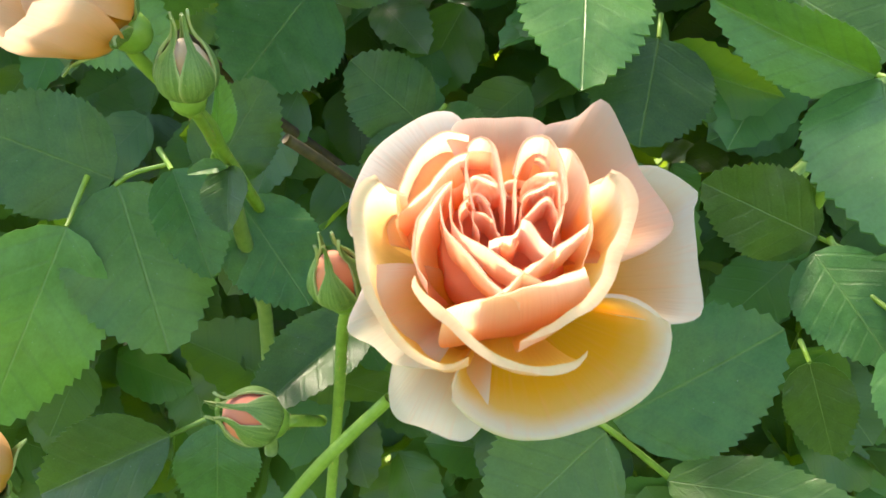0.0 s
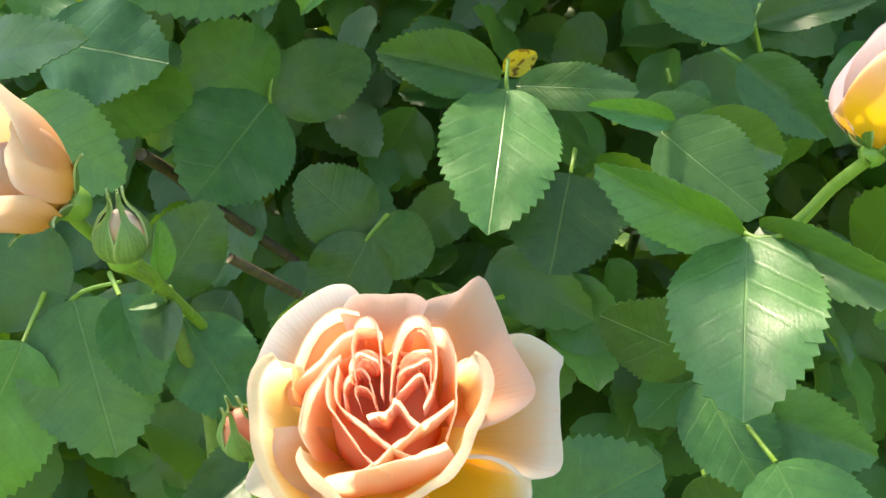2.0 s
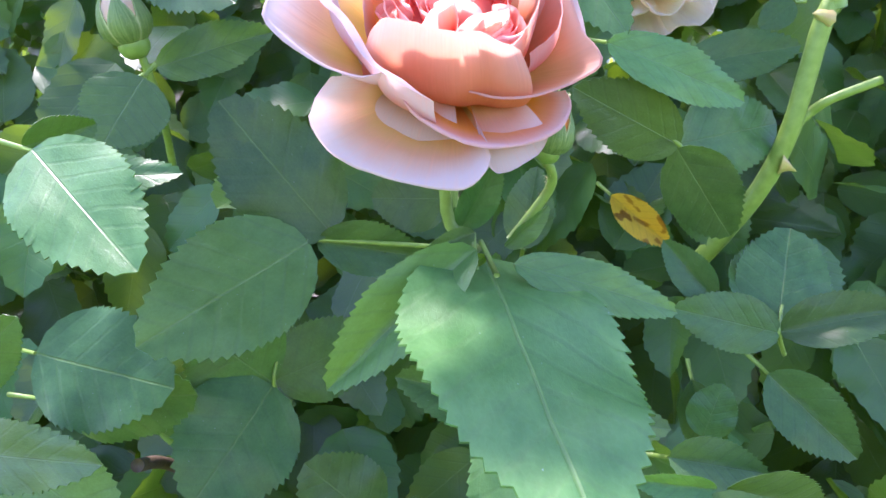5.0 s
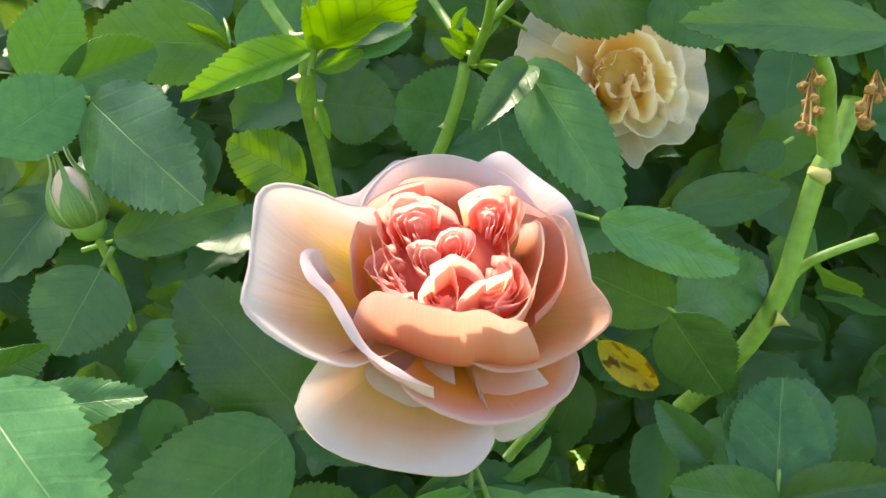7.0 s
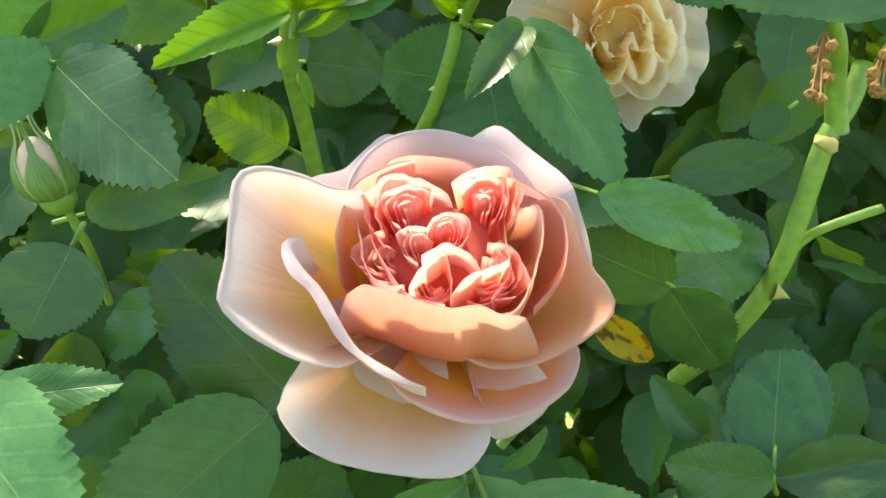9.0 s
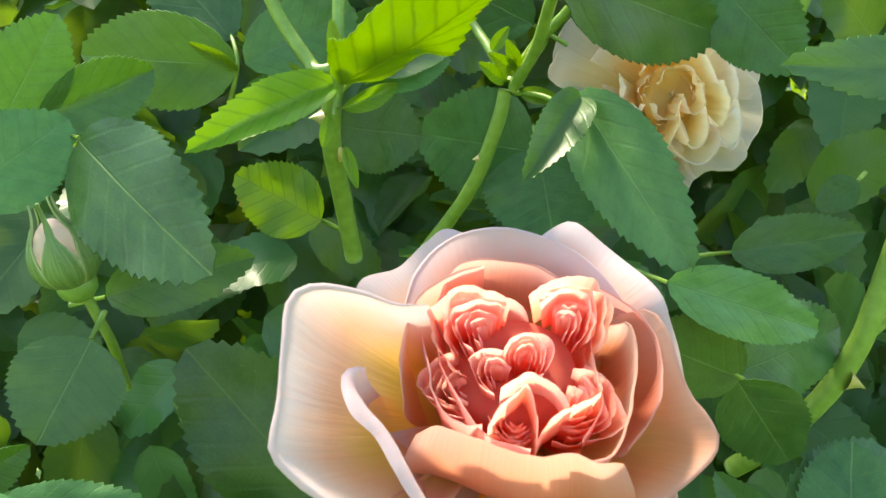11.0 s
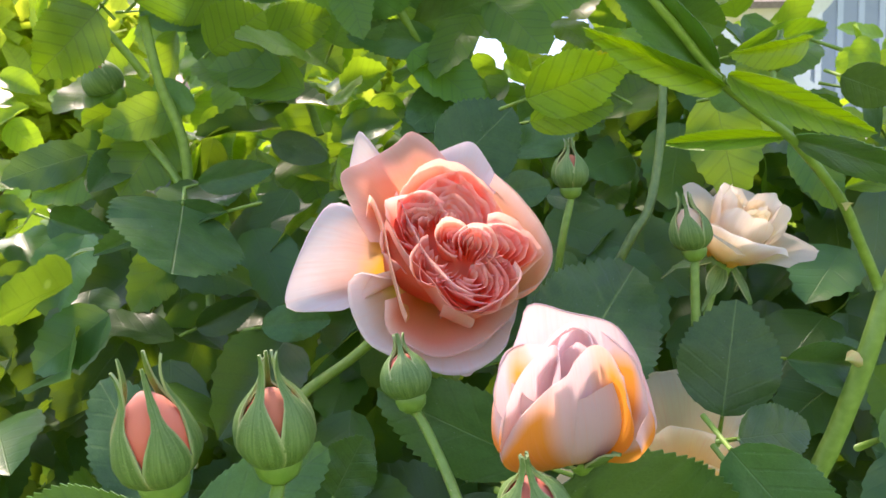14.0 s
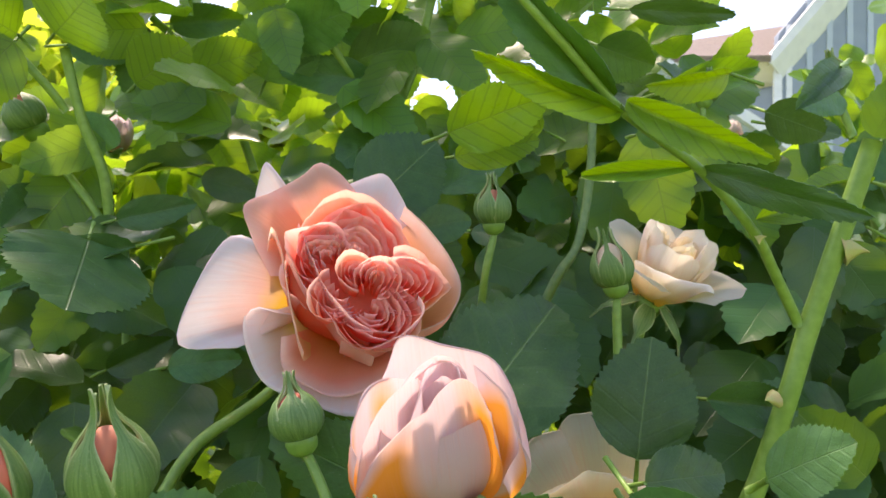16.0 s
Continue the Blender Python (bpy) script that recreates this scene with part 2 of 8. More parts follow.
def stem_material(name, a, b, rough=0.45):
    m, nt, bsdf, out = mat_base(name)
    f = noise_node(nt, 240.0, 4.0)
    g = noise_node(nt, 1500.0, 2.0)
    nt.links.new(mix_color(nt, ramp(nt, f, [(0.35, (0, 0, 0)), (0.7, (1, 1, 1))]), a, b), bsdf.inputs["Base Color"])
    bsdf.inputs["Roughness"].default_value = rough
    bump(nt, bsdf, math_node(nt, "ADD", f, math_node(nt, "MULTIPLY", g, 0.4)), 0.3, 0.0008)
    translucent(nt, bsdf, out, a, 0.12)
    return m


STEM = stem_material("stem_green", (0.14, 0.26, 0.035), (0.20, 0.33, 0.06))
HIP = stem_material("hip_green", (0.13, 0.26, 0.04), (0.18, 0.32, 0.06), 0.4)
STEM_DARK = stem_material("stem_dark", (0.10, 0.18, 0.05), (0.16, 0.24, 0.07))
STEM_BROWN = stem_material("stem_brown", (0.05, 0.04, 0.02), (0.10, 0.07, 0.035), 0.7)


def sepal_material():
    """Rough green sepal with lengthwise nerves and pale downy margins; uv: x across, y along."""
    m, nt, bsdf, out = mat_base("sepal_green")
    uv = nt.nodes.new("ShaderNodeUVMap")
    sep = nt.nodes.new("ShaderNodeSeparateXYZ")
    nt.links.new(uv.outputs[0], sep.inputs[0])
    side = math_node(nt, "ABSOLUTE", math_node(nt, "SUBTRACT", sep.outputs[0], 0.5))
    nerve = nt.nodes.new("ShaderNodeMapping")
    nerve.inputs["Scale"].default_value = (16, 2.0, 1)
    nt.links.new(uv.outputs[0], nerve.inputs[0])
    grain = nt.nodes.new("ShaderNodeTexNoise")
    grain.inputs["Scale"].default_value, grain.inputs["Detail"].default_value = 1.0, 3.0
    nt.links.new(nerve.outputs[0], grain.inputs["Vector"])
    warts = noise_node(nt, 1600.0, 2.0)
    col = mix_color(nt, ramp(nt, grain.outputs["Fac"], [(0.35, (0, 0, 0)), (0.68, (1, 1, 1))]), (0.065, 0.145, 0.030), (0.15, 0.26, 0.075))
    col = mix_color(nt, ramp(nt, warts, [(0.60, (0, 0, 0)), (0.72, (1, 1, 1))]), col, (0.17, 0.24, 0.08))
    col = mix_color(nt, ramp(nt, side, [(0.41, (0, 0, 0)), (0.49, (0.8, 0.8, 0.8))]), col, (0.36, 0.42, 0.20))
    nt.links.new(col, bsdf.inputs["Base Color"])
    bsdf.inputs["Roughness"].default_value = 0.5
    bump(nt, bsdf, math_node(nt, "ADD", grain.outputs["Fac"], math_node(nt, "MULTIPLY", warts, 0.6)), 0.45, 0.0008)
    translucent(nt, bsdf, out, (0.25, 0.40, 0.08), 0.12)
    return m


SEPAL = sepal_material()
THORN = stem_material("thorn", (0.36, 0.38, 0.12), (0.42, 0.30, 0.12), 0.4)
DRY = stem_material("dry_brown", (0.22, 0.11, 0.03), (0.36, 0.2, 0.06), 0.8)


def plain(name, a, b, scale, rough=0.8, strength=0.2, dist=0.01):
    m, nt, bsdf, out = mat_base(name)
    f = noise_node(nt, scale, 5.0)
    nt.links.new(mix_color(nt, ramp(nt, f, [(0.3, (0, 0, 0)), (0.7, (1, 1, 1))]), a, b), bsdf.inputs["Base Color"])
    bsdf.inputs["Roughness"].default_value = rough
    bump(nt, bsdf, f, strength, dist)
    return m


LAWN = plain("lawn", (0.10, 0.17, 0.03), (0.22, 0.30, 0.06), 6.0)
SIDING = plain("painted_siding", (0.22, 0.265, 0.32), (0.25, 0.30, 0.355), 2.0, 0.6)
SIDING_LIGHT = plain("pale_siding", (0.36, 0.42, 0.48), (0.40, 0.46, 0.52), 2.0, 0.6)
CREAM_PAINT = plain("cream_paint", (0.55, 0.50, 0.42), (0.62, 0.57, 0.48), 2.0, 0.6)
WHITE = plain("white_trim", (0.60, 0.61, 0.62), (0.68, 0.69, 0.69), 3.0, 0.5)
SHINGLE = plain("roof_shingle", (0.14, 0.11, 0.09), (0.22, 0.175, 0.145), 14.0, 0.9, 0.5, 0.02)
BARK = plain("bark", (0.09, 0.07, 0.05), (0.2, 0.16, 0.12), 12.0, 0.9, 0.6, 0.02)
BLUE = plain("blue_plastic", (0.03, 0.10, 0.5), (0.04, 0.13, 0.6), 3.0, 0.4)
MULCH = plain("soil", (0.10, 0.07, 0.045), (0.2, 0.15, 0.1), 40.0, 0.95, 0.6, 0.02)

# ---- mesh tools ----


def mesh_of(name, verts, faces, mat, uvs=None):
    me = bpy.data.meshes.new(name)
    me.from_pydata(verts, [], faces)
    me.materials.append(mat)
    me.polygons.foreach_set("use_smooth", [True] * len(me.polygons))
    if uvs is not None:
        layer = me.uv_layers.new(name="UVMap")
        idx = np.zeros(len(me.loops), dtype=np.int32)
        me.loops.foreach_get("vertex_index", idx)
        layer.data.foreach_set("uv", np.asarray(uvs, dtype=np.float32)[idx].ravel())
    me.update()
    return me


def part(name, me, parent, matrix=None, label=""):
    ob = new(name, me)
    if parent is not None:
        ob.parent = parent
    if matrix is not None:
        ob.matrix_local = matrix
    if label:
        tagged(ob, label=label)
    return ob


def thing(name, label, category, place=(0, 0, 0), group="", matrix=None):
    ob = new(name)
    ob.empty_display_size = 0.01
    ob.matrix_world = matrix if matrix is not None else Matrix.Translation(place)
    return tagged(ob, label, category, group)


def sheet(grid, thick):
    """Closed shell from a grid of points (rows x cols x 3): upper side, lower side and a crisp rim. Gives verts, faces and each vertex's grid index."""
    r, c, _ = grid.shape
    du, dv = np.gradient(grid, axis=1), np.gradient(grid, axis=0)
    n = np.cross(du, dv)
    n /= np.linalg.norm(n, axis=2, keepdims=True) + 1e-12
    upper, lower = grid.reshape(-1, 3), (grid - n * thick).reshape(-1, 3)
    k = r * c
    faces = []
    for i in range(r - 1):
        for j in range(c - 1):
            a = i * c + j
            faces.append((a, a + 1, a + c + 1, a + c))
            faces.append((k + a, k + a + c, k + a + c + 1, k + a + 1))
    rim = [(0, j) for j in range(c)] + [(i, c - 1) for i in range(1, r)] + [(r - 1, j) for j in range(c - 2, -1, -1)] + [(i, 0) for i in range(r - 2, 0, -1)]
    ids = [i * c + j for i, j in rim]
    m = len(ids)
    for a in range(m):
        b = (a + 1) % m
        faces.append((2 * k + b, 2 * k + a, 2 * k + m + a, 2 * k + m + b))
    index = list(range(k)) * 2 + ids * 2
    return np.concatenate([upper, lower, upper[ids], lower[ids]]).tolist(), faces, index


def blade(grid):
    """One thin layer from a grid of points: a petal, a fraction of a millimetre thick in life."""
    r, c, _ = grid.shape
    faces = [(i * c + j, i * c + j + 1, i * c + c + j + 1, i * c + c + j) for i in range(r - 1) for j in range(c - 1)]
    return grid.reshape(-1, 3).tolist(), faces


def tube(points, radii, sides=8):
    """A round tapering tube along a smooth curve through the points."""
    pts = [Vector(p) for p in points]
    if len(pts) > 2:
        fine, rad = [], []
        for i in range(len(pts) - 1):
            p0, p1, p2, p3 = pts[max(i - 1, 0)], pts[i], pts[i + 1], pts[min(i + 2, len(pts) - 1)]
            for k in range(5):
                u = k / 5
                fine.append(0.5 * ((2 * p1) + (p2 - p0) * u + (2 * p0 - 5 * p1 + 4 * p2 - p3) * u * u + (3 * p1 - p0 - 3 * p2 + p3) * u**3))
                rad.append(radii[i] * (1 - u) + radii[i + 1] * u)
        pts, radii = fine + [pts[-1]], rad + [radii[-1]]
    verts, faces = [], []
    ref = Vector((0.3, 0.9, 0.1))
    for i, (p, r) in enumerate(zip(pts, radii)):
        d = (pts[min(i + 1, len(pts) - 1)] - pts[max(i - 1, 0)]).normalized()
        a = d.cross(ref).normalized()
        b = d.cross(a)
        r = r * (1 + 0.06 * noise.noise(p * 90))
        verts += [p + (a * math.cos(t) + b * math.sin(t)) * r for t in (2 * math.pi * k / sides for k in range(sides))]
    for i in range(len(pts) - 1):
        for k in range(sides):
            a, b = i * sides + k, i * sides + (k + 1) % sides
            faces.append((a, b, b + sides, a + sides))
    faces.append(tuple(range(sides)))
    faces.append(tuple(reversed(range((len(pts) - 1) * sides, len(pts) * sides))))
    return verts, faces


def lathe(profile, sides=16, ribs=0, rib=0.0):
    """A turned body round z from (radius, height) pairs."""
    verts, faces = [], []
    for r, z in profile:
        for k in range(sides):
            t = 2 * math.pi * k / sides
            q = r * (1 + rib * math.cos(ribs * t))
            verts.append((q * math.cos(t), q * math.sin(t), z))
    for i in range(len(profile) - 1):
        for k in range(sides):
            a, b = i * sides + k, i * sides + (k + 1) % sides
            faces.append((a, b, b + sides, a + sides))
    faces.append(tuple(reversed(range(sides))))
    faces.append(tuple(range((len(profile) - 1) * sides, len(profile) * sides)))
    return verts, faces


def frame_of(place, z_axis, x_hint=(1, 0, 0)):
    z = Vector(z_axis).normalized()
    x = Vector(x_hint)
    x = (x - z * x.dot(z)).normalized()
    y = z.cross(x)
    m = Matrix((x, y, z)).transposed().to_4x4()
    m.translation = place
    return m


# ---- leaves ----


def leaf_mesh(name, seed, mat, fold, droop, wave, teeth=19, cols=9, plump=0.0, ovate=0.80, single=False):
    """Serrated rose leaflet, one long (y) and one wide (x), upper face to +z."""
    rnd = random.Random(seed)
    rows = 2 * teeth + 1
    grid = np.zeros((rows, cols, 3))
    uvs = np.zeros((rows, cols, 2))
    a, b = ovate, 0.66 + plump
    ph = rnd.uniform(0, 6)
    for i in range(rows):
        y = i / (rows - 1)
        w = 0.5 * max(math.sin(math.pi * y ** a), 0.0) ** b * (1 - 0.25 * max(0, y - 0.7)) if 0 < i < rows - 1 else 0.004
        tip = i % 2 == 0 and 0 < i < rows - 1
        for j in range(cols):
            s = 2 * j / (cols - 1) - 1
            x, yy = s * w, y
            if abs(s) == 1:
                if tip:
                    x *= 1.0 + 0.32 / max(teeth, 15) / max(w, 0.12) * rnd.uniform(0.5, 1.4)
                    yy += 0.45 / max(teeth, 15) * rnd.uniform(0.7, 1.2)
                else:
                    x *= 0.975
            sx = abs(x)
            z = fold * sx * (1 - 0.35 * sx) - droop * y * y + 0.12 * droop * y
            z += wave * sx * math.sin(y * 13 + ph + (2.1 if s > 0 else 0)) - 0.10 * sx * sx * (1 if fold < 0.4 else 0)
            z += 0.012 * noise.noise(Vector((x * 5, yy * 5, seed * 3.7)))
            grid[i, j] = (x, yy, z)
            uvs[i, j] = (0.5 + x, yy)
    if single:
        verts, faces = blade(grid)
        return mesh_of(name, verts, faces, mat, uvs.reshape(-1, 2))
    verts, faces, index = sheet(grid, 0.006)
    return mesh_of(name, verts, faces, mat, uvs.reshape(-1, 2)[index])


def leaf_set(mat, tag):
    return [
        leaf_mesh(tag + "_flat", 1, mat, 0.10, 0.10, 0.03, plump=-0.04),
        leaf_mesh(tag + "_folded", 2, mat, 0.34, 0.16, 0.03),
        leaf_mesh(tag + "_drooping", 3, mat, 0.16, 0.30, 0.04),
        leaf_mesh(tag + "_broad", 4, mat, 0.06, 0.04, 0.045, plump=-0.10),
        leaf_mesh(tag + "_wavy", 5, mat, 0.22, -0.10, 0.09),
        leaf_mesh(tag + "_heart", 6, mat, 0.05, 0.03, 0.04, 26, 11, -0.02, 0.70),
    ]


LEAVES = {"green": leaf_set(LEAF, "leaf"), "pale": leaf_set(LEAF_LIT, "lit_leaf"), "young": leaf_set(LEAF_YOUNG, "young_leaf"), "yellow": leaf_set(LEAF_YELLOW, "yellow_leaf")}


def leaf_pose(base, tip, normal, width):
    base, tip = Vector(base), Vector(tip)
    y = tip - base
    n = y.length
    y.normalize()
    z = Vector(normal)
    z = (z - y * z.dot(y)).normalized()
    x = y.cross(z)
    m = Matrix((x * width, y * n, z * n)).transposed().to_4x4()
    m.translation = base
    return m


def spray(place, label="dark green serrated rose leaves on a thin stalk"):
    return thing("leaf_spray", label, "leaf spray", place, "leaf sprays")


def leaflet(owner, base, tip, normal, width, shape=0, kind="green"):
    m = owner.matrix_world.inverted() @ leaf_pose(base, tip, normal, width)
    return part("leaflet", LEAVES[kind][shape], owner, m)


def stalk(owner, points, r0, r1, name="stalk", mat=STEM, sides=8):
    inv = owner.matrix_world.inverted()
    n = len(points)
    verts, faces = tube([inv @ Vector(p) for p in points], [r0 + (r1 - r0) * i / (n - 1) for i in range(n)], sides)
    return part(name, mesh_of(name, verts, faces, mat), owner)


def bristles(owner, points, radius, count, seed):
    """Short soft bristles along a flower stalk, in one mesh."""
    rnd = random.Random(seed)
    inv = owner.matrix_world.inverted()
    pts = [inv @ Vector(p) for p in points]
    verts, faces = [], []
    for _ in range(count):
        i = rnd.randrange(len(pts) - 1)
        p = pts[i].lerp(pts[i + 1], rnd.random())
        d = (pts[i + 1] - pts[i]).normalized()
        side = d.orthogonal().normalized()
        side.rotate(Matrix.Rotation(rnd.uniform(0, 6.28), 3, d))
        a, tip = p + side * radius * 0.8, p + side * (radius + rnd.uniform(0.0005, 0.0011))
        k = len(verts)
        cross = d.cross(side)
        verts += [a + d * 0.00018, a - d * 0.00009 + cross * 0.00016, a - d * 0.00009 - cross * 0.00016, tip]
        faces += [(k, k + 1, k + 3), (k + 1, k + 2, k + 3), (k + 2, k, k + 3)]
    tagged(part("bristles", mesh_of("bristles", verts, faces, THORN), owner), "fine reddish bristles along the stem", kind="stuff")


def thorn_on(owner, place, way, size=0.006):
    verts, faces = [], []
    steps, sides = 5, 8
    for i in range(steps):
        f = i / (steps - 1)
        r = size * 0.42 * (1 - f) ** 1.3 + 0.0001
        for k in range(sides):
            t = 2 * math.pi * k / sides
            verts.append((r * math.cos(t), 1.7 * r * math.sin(t) - size * 0.35 * f * f, size * f))
    for i in range(steps - 1):
        for k in range(sides):
            a, b = i * sides + k, i * sides + (k + 1) % sides
            faces.append((a, b, b + sides, a + sides))
    me = mesh_of("thorn", verts, faces, THORN)
    return part("thorn", me, owner, owner.matrix_world.inverted() @ frame_of(place, way, (0.9, 0.1, 0.2)))


# ---- flowers ----


def petal_mesh(name, mat, size, az, half, r0, length, lean, seed, point=0.0, roll=0.0, ruffle=0.03, rows=13, cols=13, flat=0.0, notch=0.0, z0=0.0, widest=9.0, drop=0.16):
    """Petal round the flower's axis. az, half: direction and half width in degrees; lean: degrees from the
    horizontal at base, middle and rim; point: tip; roll: outward curl of the sides and rim; flat: how little it wraps."""
    grid, uvs = np.zeros((rows, cols, 3)), np.zeros((rows, cols, 2))
    a0, al = radians(az), radians(half)
    off = Vector((seed * 1.37, seed * 0.71, seed * 2.3))
    for j in range(cols):
        s = 2 * j / (cols - 1) - 1
        top = 1 - drop * abs(s) ** 2.5 + point * max(0, 1 - abs(s) / 0.3) ** 1.4 - notch * max(0, 1 - abs(s) / 0.25)
        top += ruffle * 1.3 * noise.noise(Vector((s * 2.2, 0, 0)) + off)
        r, z, last = r0, z0, 0.0
        for i in range(rows):
            v = i / (rows - 1)
            d = v * top * length
            th = lean[0] + (lean[1] - lean[0]) * min(1, v * 2) if v < 0.5 else lean[1] + (lean[2] - lean[1]) * (v - 0.5) * 2
            rim = max(0.0, (v - 0.72) / 0.28)
            edge = max(0.0, (abs(s) - 0.6) / 0.4)
            th -= 75 * roll * rim ** 1.5
            r += (d - last) * math.cos(radians(th))
            r = min(r, widest)
            z += (d - last) * math.sin(radians(th))
            last = d
            w = al * (0.42 + 0.58 * math.sin(min(1, v * 1.35) * math.pi / 2)) * (1 - 0.26 * max(0, (v - 0.65) / 0.35) ** 2)
            t = a0 + s * w
            q = noise.noise(Vector((s * 1.9, v * 2.4, 0.3)) + off) * ruffle * (0.3 + v) * 1.6
            q += noise.noise(Vector((s * 5.0, v * 2.0, 0.9)) + off) * ruffle * v * v * 0.8
            rr = r + q * 0.7 + roll * 0.16 * edge * edge * v
            k = 1 + flat * (1 / max(0.35, math.cos(s * w)) - 1)
            grid[i, j] = (rr * k * math.cos(t), rr * k * math.sin(t), z - q * 0.5 - roll * 0.10 * edge * edge * v)
            uvs[i, j] = (0.5 + 0.5 * s, v)
    verts, faces = blade(grid * size)
    return mesh_of(name, verts, faces, mat, uvs.reshape(-1, 2))


def heart(owner, size, seed, mats, whorls, height=0.78, ruffle=0.035, z0=0.0, top=102, floor=0.66, core=12):
    """The quartered heart: nested, folded petals in whorls that open towards the axis; whorls: (azimuth, reach, radius, layers)."""
    rnd = random.Random(seed)
    n = 0
    for az, reach, wide, layers in whorls:
        for k in range(layers):
            f = k / layers
            rad = wide * (1.0 - 0.80 * f) * rnd.uniform(0.94, 1.06)
            shift = reach * (1.0 - 0.38 * f) + rnd.uniform(-0.02, 0.02)
            turn = radians(az + rnd.uniform(-7, 7))
            m = Matrix.Translation(Vector((math.cos(turn), math.sin(turn), 0)) * shift * size)
            half = (112 if k else 96) + rnd.uniform(-22, 14)
            ln = (50, 80 + rnd.uniform(-5, 5), top + rnd.uniform(-14, 16))
            h = height * (1.02 - 0.18 * f) * rnd.uniform(0.93, 1.06)
            mat = mats[0] if k < 1 else mats[-1]
            me = petal_mesh("petal", mat, size, az + rnd.uniform(-16, 16), half, rad * 0.45, h, ln, seed * 50 + n, rnd.choice((0, 0, 0.06)),
                            rnd.uniform(0.0, 0.12), ruffle * (0.9 + 1.2 * f), 9, 21, 0.0, rnd.choice((0, 0.03, 0.08)), z0 + 0.02 * rnd.random(), rad, 0.08)
            part("petal", me, owner, m)
            n += 1
    reach = max(w[1] + 0.75 * w[2] for w in whorls)
    prof = [(reach * 0.55, height * 0.25), (reach * 0.95, height * 0.5), (reach * 0.9, height * floor), (reach * 0.6, height * (floor + 0.02)), (reach * 0.3, height * (floor - 0.03)), (0.01, height * (floor - 0.08))]
    verts, faces = lathe([(a * size, (b + z0) * size) for a, b in prof], 30)
    verts = [tuple(Vector(p) * (1 + 0.10 * noise.noise(Vector(p) / size * 5 + Vector((seed, 0, 0))))) for p in verts]
    part("packed_petals", mesh_of("packed_petals", verts, faces, mats[-1], [(0.5 + 0.4 * math.sin(i * 1.7), 0.55) for i in range(len(verts))]), owner)
    for k in range(core):
        me = petal_mesh("petal", mats[-1], size, 137.5 * k + rnd.uniform(-20, 20), 62, 0.03, height * rnd.uniform(0.62, 0.88), (55, 84, 100), seed * 70 + k, 0.05, 0.05, ruffle * 2, 8, 11, 0.0, 0.04, z0, 0.06 + 0.016 * k)
        part("petal", me, owner)


def sepal_mesh(size, az, length, lean, seed, half=30, r0=0.1, curl=0.0, neck=0.72):
    """Sepal: a broad body to two thirds of its length, then a thin tail; lean: degrees at base, third, two thirds and tip."""
    rows, cols = 14, 5
    grid, uvs = np.zeros((rows, cols, 3)), np.zeros((rows, cols, 2))
    a0 = radians(az)
    r, z, last = r0, 0.0, 0.0
    for i in range(rows):
        v = i / (rows - 1)
        d = v * length
        k = min(2, int(v * 3))
        th = lean[k] + (lean[k + 1] - lean[k]) * (v * 3 - k)
        r = max(0.015, r + (d - last) * math.cos(radians(th)))
        z += (d - last) * math.sin(radians(th))
        last = d
        body = max(0.0, 1 - (v / neck) ** 2.6)
        w = radians(half) * (0.85 + 0.15 * min(1, v * 5)) * body
        flat = 0.055 / r * (1 - 0.75 * v ** 3) if v > 0.3 else 0
        for j in range(cols):
            s = 2 * j / (cols - 1) - 1
            t = a0 + s * min(1.2, max(w, flat)) + curl * v * v
            uvs[i, j] = (0.5 + 0.5 * s, v)
            k2 = 1 + (0.09 * (1 - abs(s)) if v < 0.75 else 0)
            grid[i, j] = (r * k2 * math.cos(t), r * k2 * math.sin(t), z + 0.02 * noise.noise(Vector((s, v * 4, seed))))
    verts, faces, index = sheet(grid * size, -0.0007)
    return mesh_of("sepal", verts, faces, SEPAL, uvs.reshape(-1, 2)[index])


def hip_on(owner, size, r=0.30, h=0.36):
    prof = [(0.07, -h), (r * 0.55, -h * 0.93), (r * 0.88, -h * 0.66), (r, -h * 0.32), (r * 0.98, -h * 0.08), (r * 0.86, 0.02), (0.02, 0.06)]
    verts, faces = lathe([(a * size, b * size) for a, b in prof], 18)
    return part("hip", mesh_of("hip", verts, faces, HIP), owner, None, "pale green rounded hip")


def bud(place, way, size, label, seed, open_up=0.3, petal=CORAL, spread=0.0, tips=0.8):
    """Closed rosebud: size is its greatest width; the axis starts where the sepals join the hip."""
    ob = thing("rosebud", label, "rosebud", group="rosebuds", matrix=frame_of(place, way))
    rnd = random.Random(seed)
    up = 0.80 + 0.48 * open_up
    prof = [(0.22, 0.0), (0.38, 0.11), (0.455, 0.30), (0.44, 0.50), (0.36, 0.70), (0.23, 0.87), (0.10, 0.97), (0.015, 1.0)]
    verts, faces = lathe([(a * 0.93 * size, b * up * size) for a, b in prof], 24, 3, 0.05)
    uv = [(0.5, 0.3 + 0.6 * (v[2] / size)) for v in verts]
    part("petal_core", mesh_of("petal_core", verts, faces, petal, uv), ob, None, "tightly furled petals showing between the sepals")
    hip_on(ob, size)
    for k in range(5):
        az = 72 * k + rnd.uniform(-6, 6) + seed * 20
        lean = (24, 97 + rnd.uniform(-2, 2), 140 - 30 * spread - 44 * open_up, 88 - 20 * spread + rnd.uniform(-16, 10))
        part("sepal", sepal_mesh(size, az, 1.26 + 0.12 * open_up + tips * rnd.uniform(0.12, 0.30), lean, seed + k, (47 if open_up else 54) - 14 * open_up, 0.27, rnd.uniform(-0.2, 0.2), 0.74 - 0.2 * open_up), ob)
    return ob


